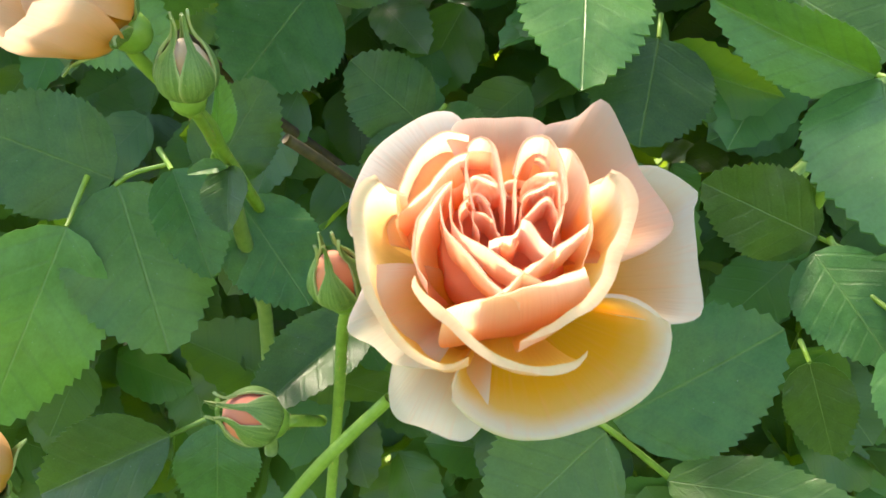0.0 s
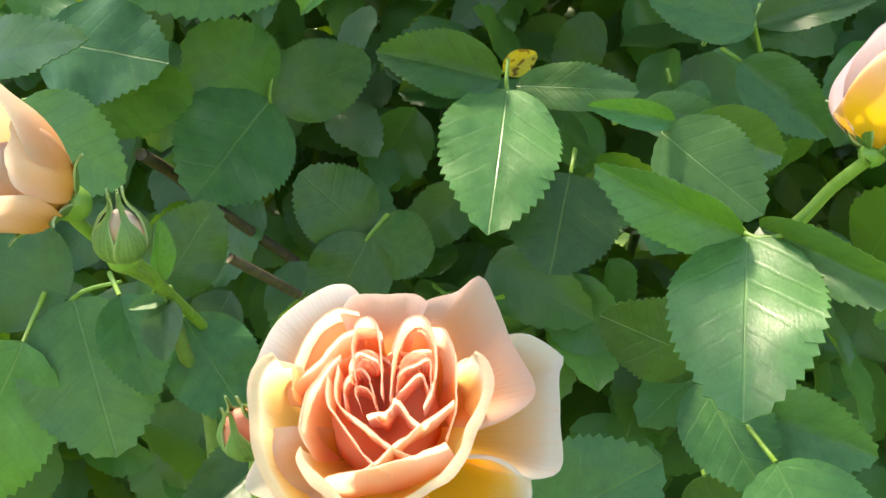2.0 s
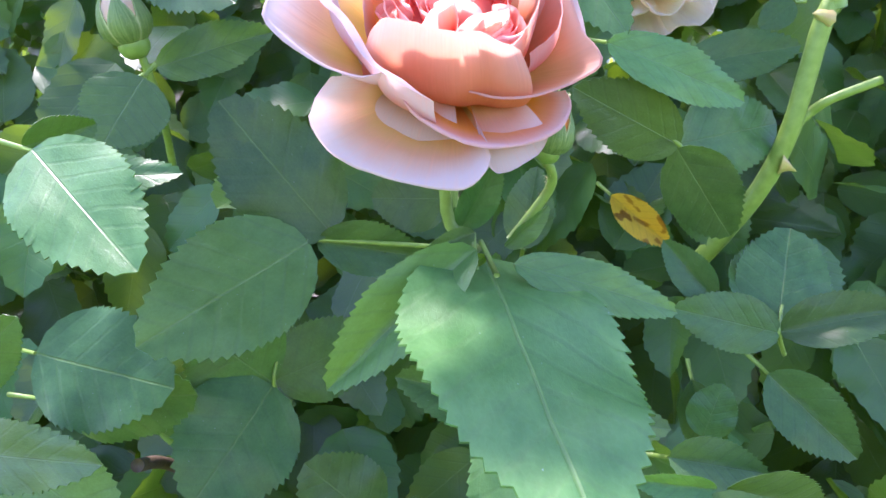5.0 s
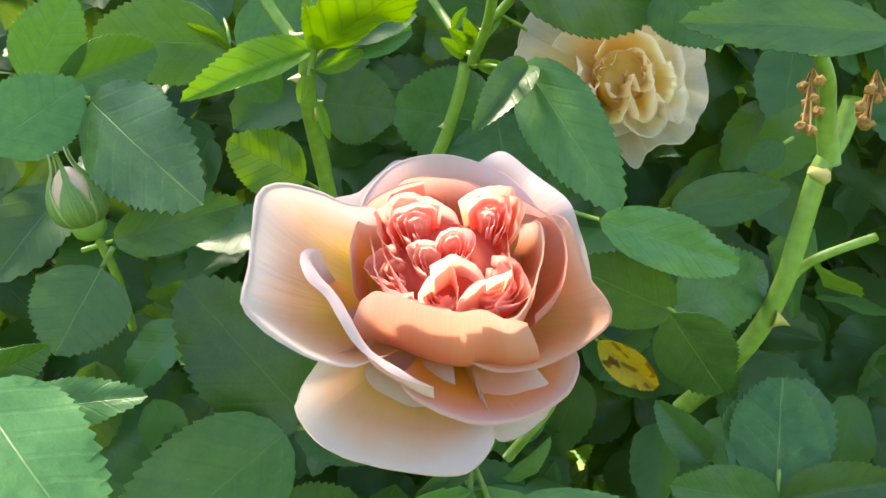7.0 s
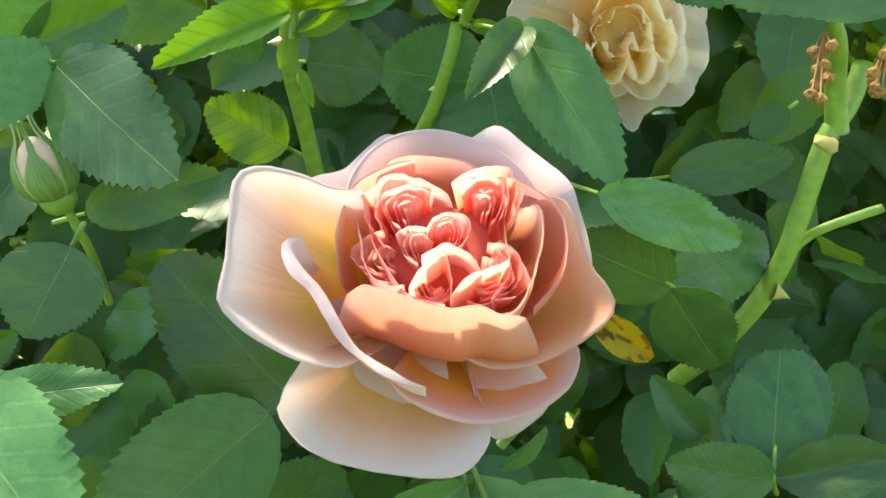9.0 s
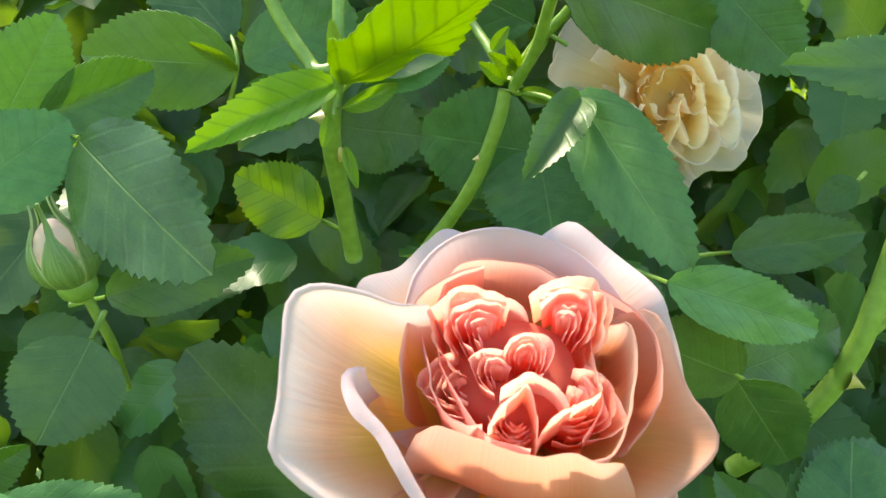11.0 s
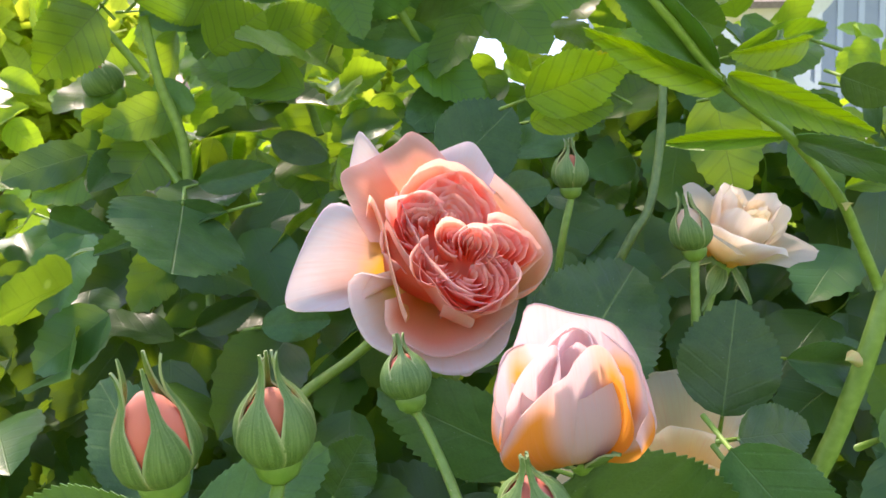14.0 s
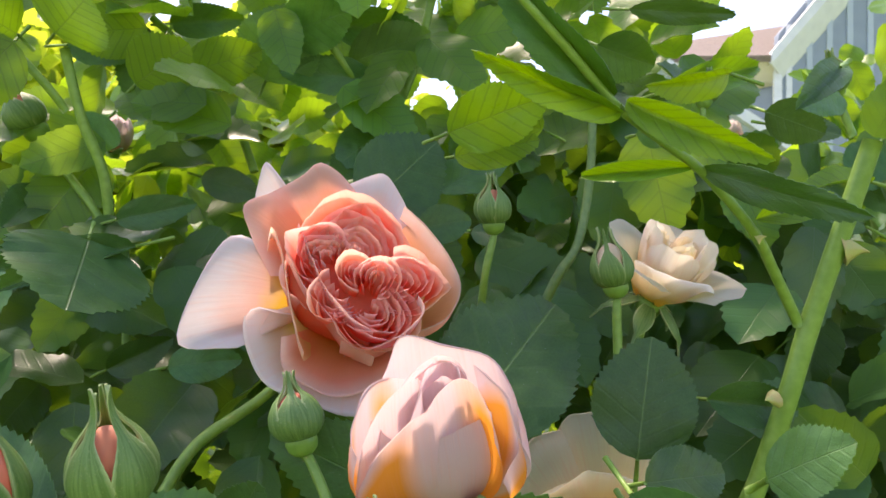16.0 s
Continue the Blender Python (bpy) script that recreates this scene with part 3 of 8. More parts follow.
def bloom(place, way, size, label, seed, hint=(1, 0, 0), name="rose"):
    return thing(name, label, "rose", group="roses", matrix=frame_of(place, way, hint))


def outer(owner, mat, size, az, half, length, lean, seed, r0=0.12, point=0.0, roll=0.15, ruffle=0.04, flat=0.0, notch=0.0, z0=0.0, drop=0.16):
    return part("petal", petal_mesh("petal", mat, size, az, half, r0, length, lean, seed, point, roll, ruffle, 15, 19, flat, notch, z0, 9.0, drop), owner)


def sepals_under(owner, size, seed, length=0.9, lean=(-10, -30, -50, -70), r0=0.1, half=26, hip=(0.21, 0.3)):
    for k in range(5):
        part("sepal", sepal_mesh(size, 72 * k + seed * 13, length, lean, seed + k, half, r0), owner)
    hip_on(owner, size, *hip)



def half_open(r, size, seed, skin, core, wide=0, front=None):
    """Half-open flower: a furled egg of core petals, and looser skin petals whose rims nearly meet; wide: how far these have opened, in degrees."""
    turn = seed * 37 % 40 - 20
    for az, half, ln, lean in ((-110, 84, 1.14, (12, 86, 146)), (10, 84, 1.15, (12, 86, 146)), (130, 84, 1.17, (12, 86, 144))):
        outer(r, core, size, az + turn, half, ln, lean, az + seed, 0.12, 0.0, 0.0, 0.03, 0.0, 0.0, 0.0, 0.08)
    for az, half, ln, lean, pt, rl in ((80, 88, 1.42, (12, 86, 130), 0.0, 0.0), (192, 48, 1.28, (12, 84, 140), 0.0, 0.05), (8, 44, 1.22, (12, 82, 142), 0.0, 0.08), (-84, 52, 1.24, (7, 83, 146), 0.03, 0.0)):
        lean = (lean[0], lean[1] - wide * 0.7, lean[2] - wide * 1.8)
        outer(r, front if front and az == -84 else skin, size, az + turn, half, ln, lean, az + seed * 3, 0.14, pt, rl + wide * 0.006, 0.06, 0.0, 0.0, 0.0, 0.06)
    for az, half, ln, lean in ((-30, 70, 1.20, (16, 92, 142)), (100, 70, 1.22, (16, 92, 140)), (215, 70, 1.18, (18, 94, 138)), (40, 60, 1.18, (24, 98, 132)), (160, 60, 1.17, (24, 98, 132)), (280, 60, 1.14, (26, 98, 132)), (70, 66, 1.16, (40, 100, 130)), (250, 66, 1.12, (40, 100, 130))):
        outer(r, skin, size, az + turn, half, ln, lean, az + seed * 5, 0.1, 0.0, 0.05, 0.06, 0.0, 0.03, 0.02, 0.05)
    sepals_under(r, size, seed, 0.62, (-5, 45, 35, 0), 0.14, 26)



OPEN, HANG, CUP, EGG = (0.55, 1.05, 14.0), (0.60, 1.0, 20.0), (1.10, 0.40, 0.0), (1.34, 0.20, 0.0)
BOWL, DISH = (1.60, 0.32, 0.0), (0.78, 0.58, 6.0)


def along(handles, count):
    """Points evenly spread on a smooth curve through a few handles."""
    p = [Vector(h) for h in handles]
    p = [2 * p[0] - p[1]] + p + [2 * p[-1] - p[-2]]
    fine = []
    for i in range(1, len(p) - 2):
        for k in range(10):
            u = k / 10
            fine.append(0.5 * ((2 * p[i]) + (p[i + 1] - p[i - 1]) * u + (2 * p[i - 1] - 5 * p[i] + 4 * p[i + 1] - p[i + 2]) * u * u + (3 * p[i] - p[i - 1] - 3 * p[i + 1] + p[i + 2]) * u**3))
    fine.append(p[-2])
    run = [0.0]
    for a, b in zip(fine, fine[1:]):
        run.append(run[-1] + (b - a).length)
    out = []
    for k in range(count):
        d = run[-1] * k / (count - 1)
        i = min(max(1, next((n for n, q in enumerate(run) if q >= d), len(run) - 1)), len(run) - 1)
        out.append(fine[i - 1].lerp(fine[i], (d - run[i - 1]) / max(run[i] - run[i - 1], 1e-9)))
    return out


def loft(owner, mat, rim, seed, belly, roll=0.4, foot=(0, 0), ruffle=0.35):
    """Petal from the flower's foot to a rim curve, in millimetres of the flower's own axes; belly: how far out and how high its
    middle stands against the rim (and at least how high); roll: radius of the rim's outward curl."""
    cols, rows, curl = 33, 14, 5
    edge = along(rim, cols)
    mid = sum((Vector((e.x - foot[0], e.y - foot[1], 0)) for e in edge), Vector()) / cols
    mid.normalize()
    off = Vector((seed * 1.37, seed * 0.71, seed * 2.3))
    grid, uvs = np.zeros((rows + curl, cols, 3)), np.zeros((rows + curl, cols, 2))
    base = Vector((foot[0], foot[1], 0.0))
    for j, end in enumerate(edge):
        s = 2 * j / (cols - 1) - 1
        flat = Vector((end.x - foot[0], end.y - foot[1], 0))
        way = (flat.normalized() + mid).normalized()
        low = base + way * 3.0
        knee = base + flat * belly[0]
        knee.z = max(end.z * belly[1], min(belly[2], end.z + 14.0))
        for i in range(rows):
            v = i / (rows - 1)
            p = low * (1 - v) ** 2 + knee * 2 * v * (1 - v) + end * v * v
            q = noise.noise(Vector((s * 2.3, v * 2.2, 0.4)) + off) + 0.45 * noise.noise(Vector((s * 6.5, v * 3.0, 0.9)) + off)
            crease = noise.noise(Vector((s * 9.0, 0.3, 0.2)) + off) * 0.35 * math.sin(math.pi * v)
            p += way * (q * ruffle * 1.6 + crease * ruffle) * v + Vector((0, 0, -q * ruffle * v))
            grid[i, j] = p
            uvs[i, j] = (0.5 + 0.5 * s, 0.94 * v)
        t = (end - knee).normalized()
        w = edge[min(j + 1, cols - 1)] - edge[max(j - 1, 0)]
        n = t.cross(w).normalized()
        if n.dot(mid - Vector((0, 0, 0.6))) < 0:
            n = -n
        size = roll * (1 - s**6) * (1 + 0.5 * noise.noise(Vector((s * 3.1, 1.7, 0)) + off))
        top = Vector(grid[rows - 1, j])
        for k in range(curl):
            a = (k + 1) / curl * 1.9
            grid[rows + k, j] = top + size * (t * math.sin(a) + n * (1 - math.cos(a)))
            uvs[rows + k, j] = (0.5 + 0.5 * s, 0.94 + 0.06 * (k + 1) / curl)
    verts, faces = blade(grid * 0.001)
    return part("petal", mesh_of("petal", verts, faces, mat, uvs.reshape(-1, 2)), owner)


def nest(owner, mat, place, az, reach, count, spread, depth=11.0):
    """One lobe of a quartered heart: upright folded petals nested inside one another; place: the lobe's middle and the height of
    its rims in millimetres; az, reach: where and how far out the outermost one stands; spread: degrees it wraps to either side."""
    rnd = random.Random(int(place[0] * 31 + place[1] * 17 + reach * 7))
    for k in range(count):
        size = reach * (1 - (k + 0.12) / (count + 0.5))
        rows, cols = 7, 27
        grid, uvs = np.zeros((rows, cols, 3)), np.zeros((rows, cols, 2))
        turn, tall, lap = az + rnd.uniform(-14, 14), rnd.uniform(-0.8, 0.7) - 0.9 * k / count, spread * rnd.uniform(0.82, 1.08)
        off = Vector((rnd.uniform(0, 90), rnd.uniform(0, 90), 0))
        for j in range(cols):
            s = 2 * j / (cols - 1) - 1
            a = radians(turn + s * lap)
            wave = noise.noise(Vector((s * 2.6, 0.1, 0)) + off) * 0.16 + noise.noise(Vector((s * 7.0, 0.7, 0)) + off) * 0.06
            for i in range(rows):
                v = i / (rows - 1)
                q = size * (0.72 + 0.26 * v + wave * v) + 0.9 * max(0.0, v - 0.7)
                long = 1.0 + 0.35 * (1 - abs(s)) ** 2
                grid[i, j] = (place[0] + q * long * math.cos(a), place[1] + q * long * math.sin(a), place[2] + tall - depth * (1 - v) - 1.6 * abs(s) ** 3 * v + 0.7 * noise.noise(Vector((s * 4.0, 2.0, 0)) + off) * v)
                uvs[i, j] = (0.5 + 0.4 * s, 0.45 + 0.55 * v)
        verts, faces = blade(grid * 0.001)
        part("petal", mesh_of("petal", verts, faces, mat, uvs.reshape(-1, 2)), owner)


def furled_core(r, size, seed, mat):
    """The tightly rolled inner petals of a half-open flower, and the sepals below it."""
    for az, half, ln, lean in ((-110, 84, 1.10, (12, 86, 140)), (10, 84, 1.11, (12, 86, 140)), (130, 84, 1.13, (12, 86, 138)), (60, 66, 1.12, (40, 98, 128)), (250, 66, 1.10, (40, 98, 128))):
        outer(r, mat, size, az + seed * 17, half, ln, lean, az + seed, 0.1, 0.0, 0.02, 0.03, 0.0, 0.0, 0.0, 0.06)
    sepals_under(r, size * 1.15, seed, 0.66, (-5, 40, 38, 10), 0.12, 26, (0.13, 0.16))


# ---- ground, house, trees ----


def flat_ground():
    n = 40
    verts, faces = [], []
    for i in range(n + 1):
        for j in range(n + 1):
            x, y = (2 * i / n - 1), (2 * j / n - 1)
            x, y = 400 * x * abs(x) ** 2, 400 * y * abs(y) ** 2
            verts.append((x, y, 0.05 * noise.noise(Vector((x * 0.2, y * 0.2, 0))) - 0.02))
    for i in range(n):
        for j in range(n):
            a = i * (n + 1) + j
            faces.append((a, a + n + 1, a + n + 2, a + 1))
    tagged(new("ground", mesh_of("ground", verts, faces, LAWN)), "sunlit mown lawn running into the distance", "ground", kind="structure")


flat_ground()


def bed():
    verts, faces = lathe([(0.75, 0.0), (0.7, 0.05), (0.45, 0.09), (0.05, 0.1)], 28)
    ob = new("planting_bed", mesh_of("planting_bed", verts, faces, MULCH))
    ob.location = (0.05, 0.9, 0.0)
    ob.scale = (1.6, 1.2, 1)
    tagged(ob, "dark soil bed under the rose bush", "soil", kind="structure")


bed()


def box(sx, sy, sz, bevel=0.01):
    bm = bmesh.new()
    bmesh.ops.create_cube(bm, size=1, matrix=Matrix.Diagonal((sx, sy, sz, 1)))
    bmesh.ops.bevel(bm, geom=bm.edges[:], offset=bevel, segments=1, affect="EDGES")
    return bm


def bm_part(name, bm, mat, parent, place, turn=(0, 0, 0), label=""):
    me = bpy.data.meshes.new(name)
    bm.to_mesh(me)
    bm.free()
    me.materials.append(mat)
    return part(name, me, parent, pose(*place, *turn), label)


def slab(owner, name, corners, thick, mat, label=""):
    """A flat piece of building with real thickness, extruded away from the garden."""
    inv = owner.matrix_world.inverted()
    pts = [inv @ Vector(c) for c in corners]
    n = sum(((pts[i] - pts[0]).cross(pts[i + 1] - pts[0]) for i in range(1, len(pts) - 1)), Vector())
    n.normalize()
    n = n if n.y > 0 else -n
    k = len(pts)
    verts = pts + [p + n * thick for p in pts]
    faces = [tuple(range(k)), tuple(reversed(range(k, 2 * k)))] + [(i, k + i, k + (i + 1) % k, (i + 1) % k) for i in range(k)]
    me = mesh_of(name, verts, faces, mat)
    me.polygons.foreach_set("use_smooth", [False] * len(me.polygons))
    return part(name, me, owner, None, label)


def leaf_cloud(count, rnd, place, size, spread=1.0, tilt=0.6, res=1):
    """Many small bent blades in one mesh; place(rnd) gives each centre."""
    verts, faces, uvs = [], [], []
    for _ in range(count):
        c = place(rnd)
        s = size * rnd.uniform(0.7, 1.3)
        m = Euler((rnd.gauss(0, tilt) + 0.6, rnd.gauss(0, tilt), rnd.uniform(0, 6.3))).to_matrix()
        k = len(verts)
        for x, y, z in ((0, -0.5, 0), (-0.34, -0.1, 0.07), (0, -0.08, -0.03), (0.34, -0.1, 0.07), (-0.26, 0.25, 0.05), (0, 0.25, -0.04), (0.26, 0.25, 0.05), (0, 0.6, -0.14)):
            verts.append(c + m @ Vector((x * s, y * s, z * s)))
            uvs.append((0.5 + x, 0.5 + y * 0.85))
        faces += [(k, k + 2, k + 1), (k, k + 3, k + 2), (k + 1, k + 2, k + 5, k + 4), (k + 2, k + 3, k + 6, k + 5), (k + 4, k + 5, k + 7), (k + 5, k + 6, k + 7)]
    return verts, faces, uvs


def tree(x, y, height, radius, seed, leaves, label):
    rnd = random.Random(seed)
    t = thing("tree", label, "tree", (x, y, 0), "garden trees")
    verts, faces = tube([(0, 0, 0), (0.1, 0, height * 0.3), (-0.05, 0.1, height * 0.6), (0, 0, height * 0.95)], [height * 0.03, height * 0.024, height * 0.014, 0.02], 10)
    part("trunk", mesh_of("trunk", verts, faces, BARK), t)
    clumps = []
    for k in range(11):
        a = k * 2.4 + rnd.uniform(-0.4, 0.4)
        z0 = height * rnd.uniform(0.22, 0.6)
        out = radius * rnd.uniform(0.5, 0.95)
        tip = Vector((math.cos(a) * out, math.sin(a) * out, z0 + height * rnd.uniform(0.08, 0.3)))
        verts, faces = tube([(0, 0, z0), tip * 0.5 + Vector((0, 0, z0 * 0.5)), tip], [height * 0.012, height * 0.008, 0.008], 6)
        part("limb", mesh_of("limb", verts, faces, BARK), t)
        clumps += [tip + Vector((rnd.gauss(0, 0.3), rnd.gauss(0, 0.3), rnd.gauss(0, 0.25))) * radius * 0.4 for _ in range(5)]

    def place(r):
        return r.choice(clumps) + Vector((r.gauss(0, 1), r.gauss(0, 1), r.gauss(0, 0.8))) * radius * 0.16

    verts, faces, uvs = leaf_cloud(leaves, rnd, place, 0.34)
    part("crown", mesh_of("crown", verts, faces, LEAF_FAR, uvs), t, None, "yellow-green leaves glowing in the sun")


tree(-6.0, 9.5, 6.5, 2.6, 3, 9000, "yellow-green garden tree in full sun")
tree(-9.0, 13.0, 8.0, 3.2, 4, 9000, "tall yellow-green garden tree in full sun")
tree(-3.6, 14.0, 7.0, 2.8, 5, 8000, "yellow-green garden tree behind the bush")
tree(0.8, 17.0, 6.0, 2.6, 6, 4200, "pale green tree before the sky")
tree(-11.0, 7.0, 6.5, 2.8, 7, 8000, "yellow-green garden tree at the lawn edge")


def shrub_row():
    rnd = random.Random(9)

    def place(r):
        x = r.uniform(-14, 9)
        h = 1.9 + 0.7 * noise.noise(Vector((x * 0.6, 0, 4)))
        return Vector((x, 6.2 + r.gauss(0, 0.4) + 0.3 * math.sin(x), h * r.random() ** 0.6))

    verts, faces, uvs = leaf_cloud(16000, rnd, place, 0.14)
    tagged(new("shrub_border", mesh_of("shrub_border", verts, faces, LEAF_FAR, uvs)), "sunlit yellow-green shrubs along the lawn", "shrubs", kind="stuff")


shrub_row()


def blue_bin(place):
    x, y, _ = place
    t = thing("wheeled_bin", "bright blue plastic bin standing on the lawn", "bin", (x, y, 0))
    bm_part("body", box(0.5, 0.55, 1.0, 0.04), BLUE, t, (0, 0, 0.52))
    bm_part("lid", box(0.56, 0.62, 0.08, 0.03), BLUE, t, (0, 0, 1.07))
    for sx in (-0.2, 0.2):
        verts, faces = lathe([(0.02, -0.03), (0.1, -0.03), (0.11, 0.0), (0.1, 0.03), (0.02, 0.03)], 16)
        part("wheel", mesh_of("wheel", verts, faces, BARK), t, pose(sx, 0.25, 0.11, 0, 90, 0))


def dry_cluster(place):
    """Withered flower cluster: small brown crumbs on thin stalks."""
    rnd = random.Random(int(place[0] * 1e4))
    c = thing("withered_cluster", "dry brown withered flower cluster on a stalk", "dry flower", place)
    for k in range(9):
        p = Vector((rnd.gauss(-0.003, 0.004), rnd.gauss(-0.004, 0.003), -0.0022 * k + rnd.gauss(0, 0.002)))
        bm = bmesh.new()
        bmesh.ops.create_icosphere(bm, subdivisions=2, radius=0.0022)
        for q in bm.verts:
            q.co *= 1 + 0.5 * noise.noise(q.co * 900 + Vector((k, 0, 0)))
        bm_part("husk", bm, DRY, c, p)
        verts, faces = tube([(0, 0, 0.006), p], [0.0004, 0.0004], 5)
        part("stalk", mesh_of("stalk", verts, faces, DRY), c)


# ---- the depth of the bush ----


def front_of(z):
    """How far back the leafy face of the bush stands at height z."""
    return 0.36 + 0.42 * max(0.0, z - 1.02) + 0.25 * max(0.0, z - 1.35) + 0.5 * max(0.0, 0.95 - z)


KEEP_CLEAR = [Vector(q) for q in ((0.12, 0.49, 1.33), (0.156, 0.55, 1.445), (0.006, 0.475, 1.457), (0.1, 0.40, 1.36))]


def inner_leaves():
    rnd = random.Random(31)
    base = [leaf_mesh("fill_leaf", 40 + k, LEAF, 0.1 + 0.1 * k, 0.1, 0.05, 9, 5, -0.04, 0.78, True) for k in range(4)]
    coords = []
    for me in base:
        co = np.zeros(len(me.vertices) * 3)
        me.vertices.foreach_get("co", co)
        coords.append((co.reshape(-1, 3), [tuple(p.vertices) for p in me.polygons], np.array([d.uv[:] for d in me.uv_layers[0].data])))
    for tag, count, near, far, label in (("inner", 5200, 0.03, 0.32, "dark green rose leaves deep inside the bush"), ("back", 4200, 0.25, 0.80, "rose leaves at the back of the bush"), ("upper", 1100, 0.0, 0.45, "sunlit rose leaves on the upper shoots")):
        V, Fa, U, k = [], [], [], 0
        made = 0
        while made < count:
            x, z = rnd.uniform(-0.75, 0.9), rnd.uniform(0.45, 1.62)
            y = front_of(z) + rnd.uniform(near, far)
            edge = math.sqrt(max(0.0, 1 - (abs(x - 0.08) / 0.86) ** 2.5))
            if tag != "upper" and (y - front_of(z) > 0.1 + 0.7 * edge or abs(x - 0.08) > 0.70 + 0.16 * noise.noise(Vector((y * 4, z * 4, 1.5)))):
                continue
            if tag == "upper":
                z = rnd.uniform(1.5, 1.95)
                x = rnd.uniform(-0.6, 0.75)
                y = 0.62 + rnd.uniform(0.0, 0.5)
                if noise.noise(Vector((x * 4, z * 4, 2.2))) < -0.22 + 0.6 * max(0, x - 0.1):
                    continue
            if any((Vector((x, y, z)) - q).length < 0.085 for q in KEEP_CLEAR):
                continue
            top = 9 if tag == "upper" else 1.56 - 0.10 * abs(x) + 0.09 * min(1.0, max(0.0, x - 0.06) / 0.08) + 0.10 * noise.noise(Vector((x * 5, y * 5, 0)))
            if z > top:
                continue
            gap = -0.56 if x > -0.06 or z < 0.98 else 0.12 if z > 1.44 and x < -0.27 else -0.42
            if noise.noise(Vector((x * 5, z * 5, 7.7))) < gap:
                continue
            made += 1
            co, fs, uv = rnd.choice(coords)
            length = rnd.uniform(0.042, 0.068)
            n = Vector((rnd.gauss(0, 0.55), -1 + rnd.gauss(0, 0.5), 0.75 + rnd.gauss(0, 0.5)))
            tip = Vector((rnd.gauss(0, 0.8), -0.4 + rnd.gauss(0, 0.4), -0.6 + rnd.gauss(0, 0.6))).normalized() * length
            m = np.array(leaf_pose((x, y, z), Vector((x, y, z)) + tip, n, length * rnd.uniform(0.55, 0.76)))
            V.append(co @ m[:3, :3].T + m[:3, 3])
            Fa += [tuple(i + k for i in f) for f in fs]
            U.append(uv)
            k += len(co)
        me = bpy.data.meshes.new(tag + "_foliage")
        me.from_pydata(np.concatenate(V).tolist(), [], Fa)
        me.materials.append({"inner": LEAF, "back": LEAF, "upper": LEAF_BACKLIT}[tag])
        me.polygons.foreach_set("use_smooth", [True] * len(me.polygons))
        layer = me.uv_layers.new(name="UVMap")
        layer.data.foreach_set("uv", np.concatenate(U).astype(np.float32).ravel())
        tagged(new(tag + "_foliage", me), label, "foliage", kind="stuff")


inner_leaves()


def inner_canes():
    rnd = random.Random(12)
    for k in range(9):
        x = rnd.uniform(-0.5, 0.6)
        y = 0.7 + rnd.uniform(-0.1, 0.35)
        lean = rnd.uniform(-0.2, 0.2)
        c = thing("rose_cane", "woody dark green cane rising inside the bush", "cane", (x, y + 0.1, 0.0), "rose stems")
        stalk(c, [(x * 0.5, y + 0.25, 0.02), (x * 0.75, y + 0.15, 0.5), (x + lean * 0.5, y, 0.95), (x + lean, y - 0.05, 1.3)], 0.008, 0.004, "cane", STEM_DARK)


inner_canes()

# ---- roses ----
r = bloom((0.0016, 0.1858, 1.0267), (0.03, -0.76, 0.65), 0.034, "open peach garden rose with pale rims, on the bush", 1)
# rose 1 petals
loft(r, PEACH_OUT, [(-25.3, 4.4, 15.9), (-33.4, 4.6, 18.4), (-33.7, 12.5, 22.6), (-29.0, 23.5, 24.2), (-19.7, 31.7, 25.0), (-11.8, 34.3, 24.7), (-7.2, 30.9, 23.3)], 1, OPEN, 0.4)
loft(r, PEACH_OUT, [(26.9, 21.8, 19.2), (37.3, 23.4, 16.9), (46.3, 18.4, 14.2), (44.9, 14.4, 13.4), (44.8, 3.4, 11.9), (45.1, -9.8, 9.8), (36.8, -13.1, 10.7), (28.0, -11.7, 11.6)], 2, DISH, 0.3)
loft(r, PEACH_OUT, [(-27.8, -4.8, 23.7), (-32.3, -17.9, 21.6), (-27.6, -20.9, 17.9), (-22.5, -23.5, 13.1), (-14.5, -24.6, 12.5)], 3, OPEN, 0.3)
loft(r, PEACH_OUT, [(-22.0, -18.0, 13.9), (-24.4, -24.9, 9.3), (-23.7, -32.4, 4.2), (-16.6, -35.5, 3.1), (-8.3, -37.2, 1.9), (-3.2, -33.8, 5.0)], 4, OPEN, 0.3)
loft(r, PEACH_ROSY, [(5.7, 27.4, 26.0), (11.7, 30.5, 24.9), (17.8, 32.7, 24.3), (24.1, 37.0, 25.5), (28.4, 29.6, 23.3), (32.3, 20.1, 20.6), (38.3, 7.5, 20.4), (32.1, 0.1, 21.8), (24.0, -3.6, 21.1)], 5, OPEN, 0.3)
loft(r, PEACH_ROSY, [(-12.3, 24.0, 27.8), (-9.5, 29.0, 28.2), (-1.4, 30.1, 28.1), (6.9, 29.9, 28.2), (10.5, 27.8, 27.8)], 6, OPEN, 0.3)
loft(r, PEACH_LIP, [(15.2, -11.5, 19.3), (20.9, -9.4, 18.7), (28.6, -9.2, 16.4), (34.5, -12.7, 13.6), (35.9, -18.8, 11.1), (32.4, -25.5, 9.2), (25.9, -30.1, 7.7), (17.3, -34.3, 6.4), (8.7, -36.9, 5.2), (0.2, -36.0, 5.8), (-8.2, -31.2, 9.6), (-11.1, -27.2, 13.0), (-8.4, -23.8, 16.0)], 7, DISH, 1.2)
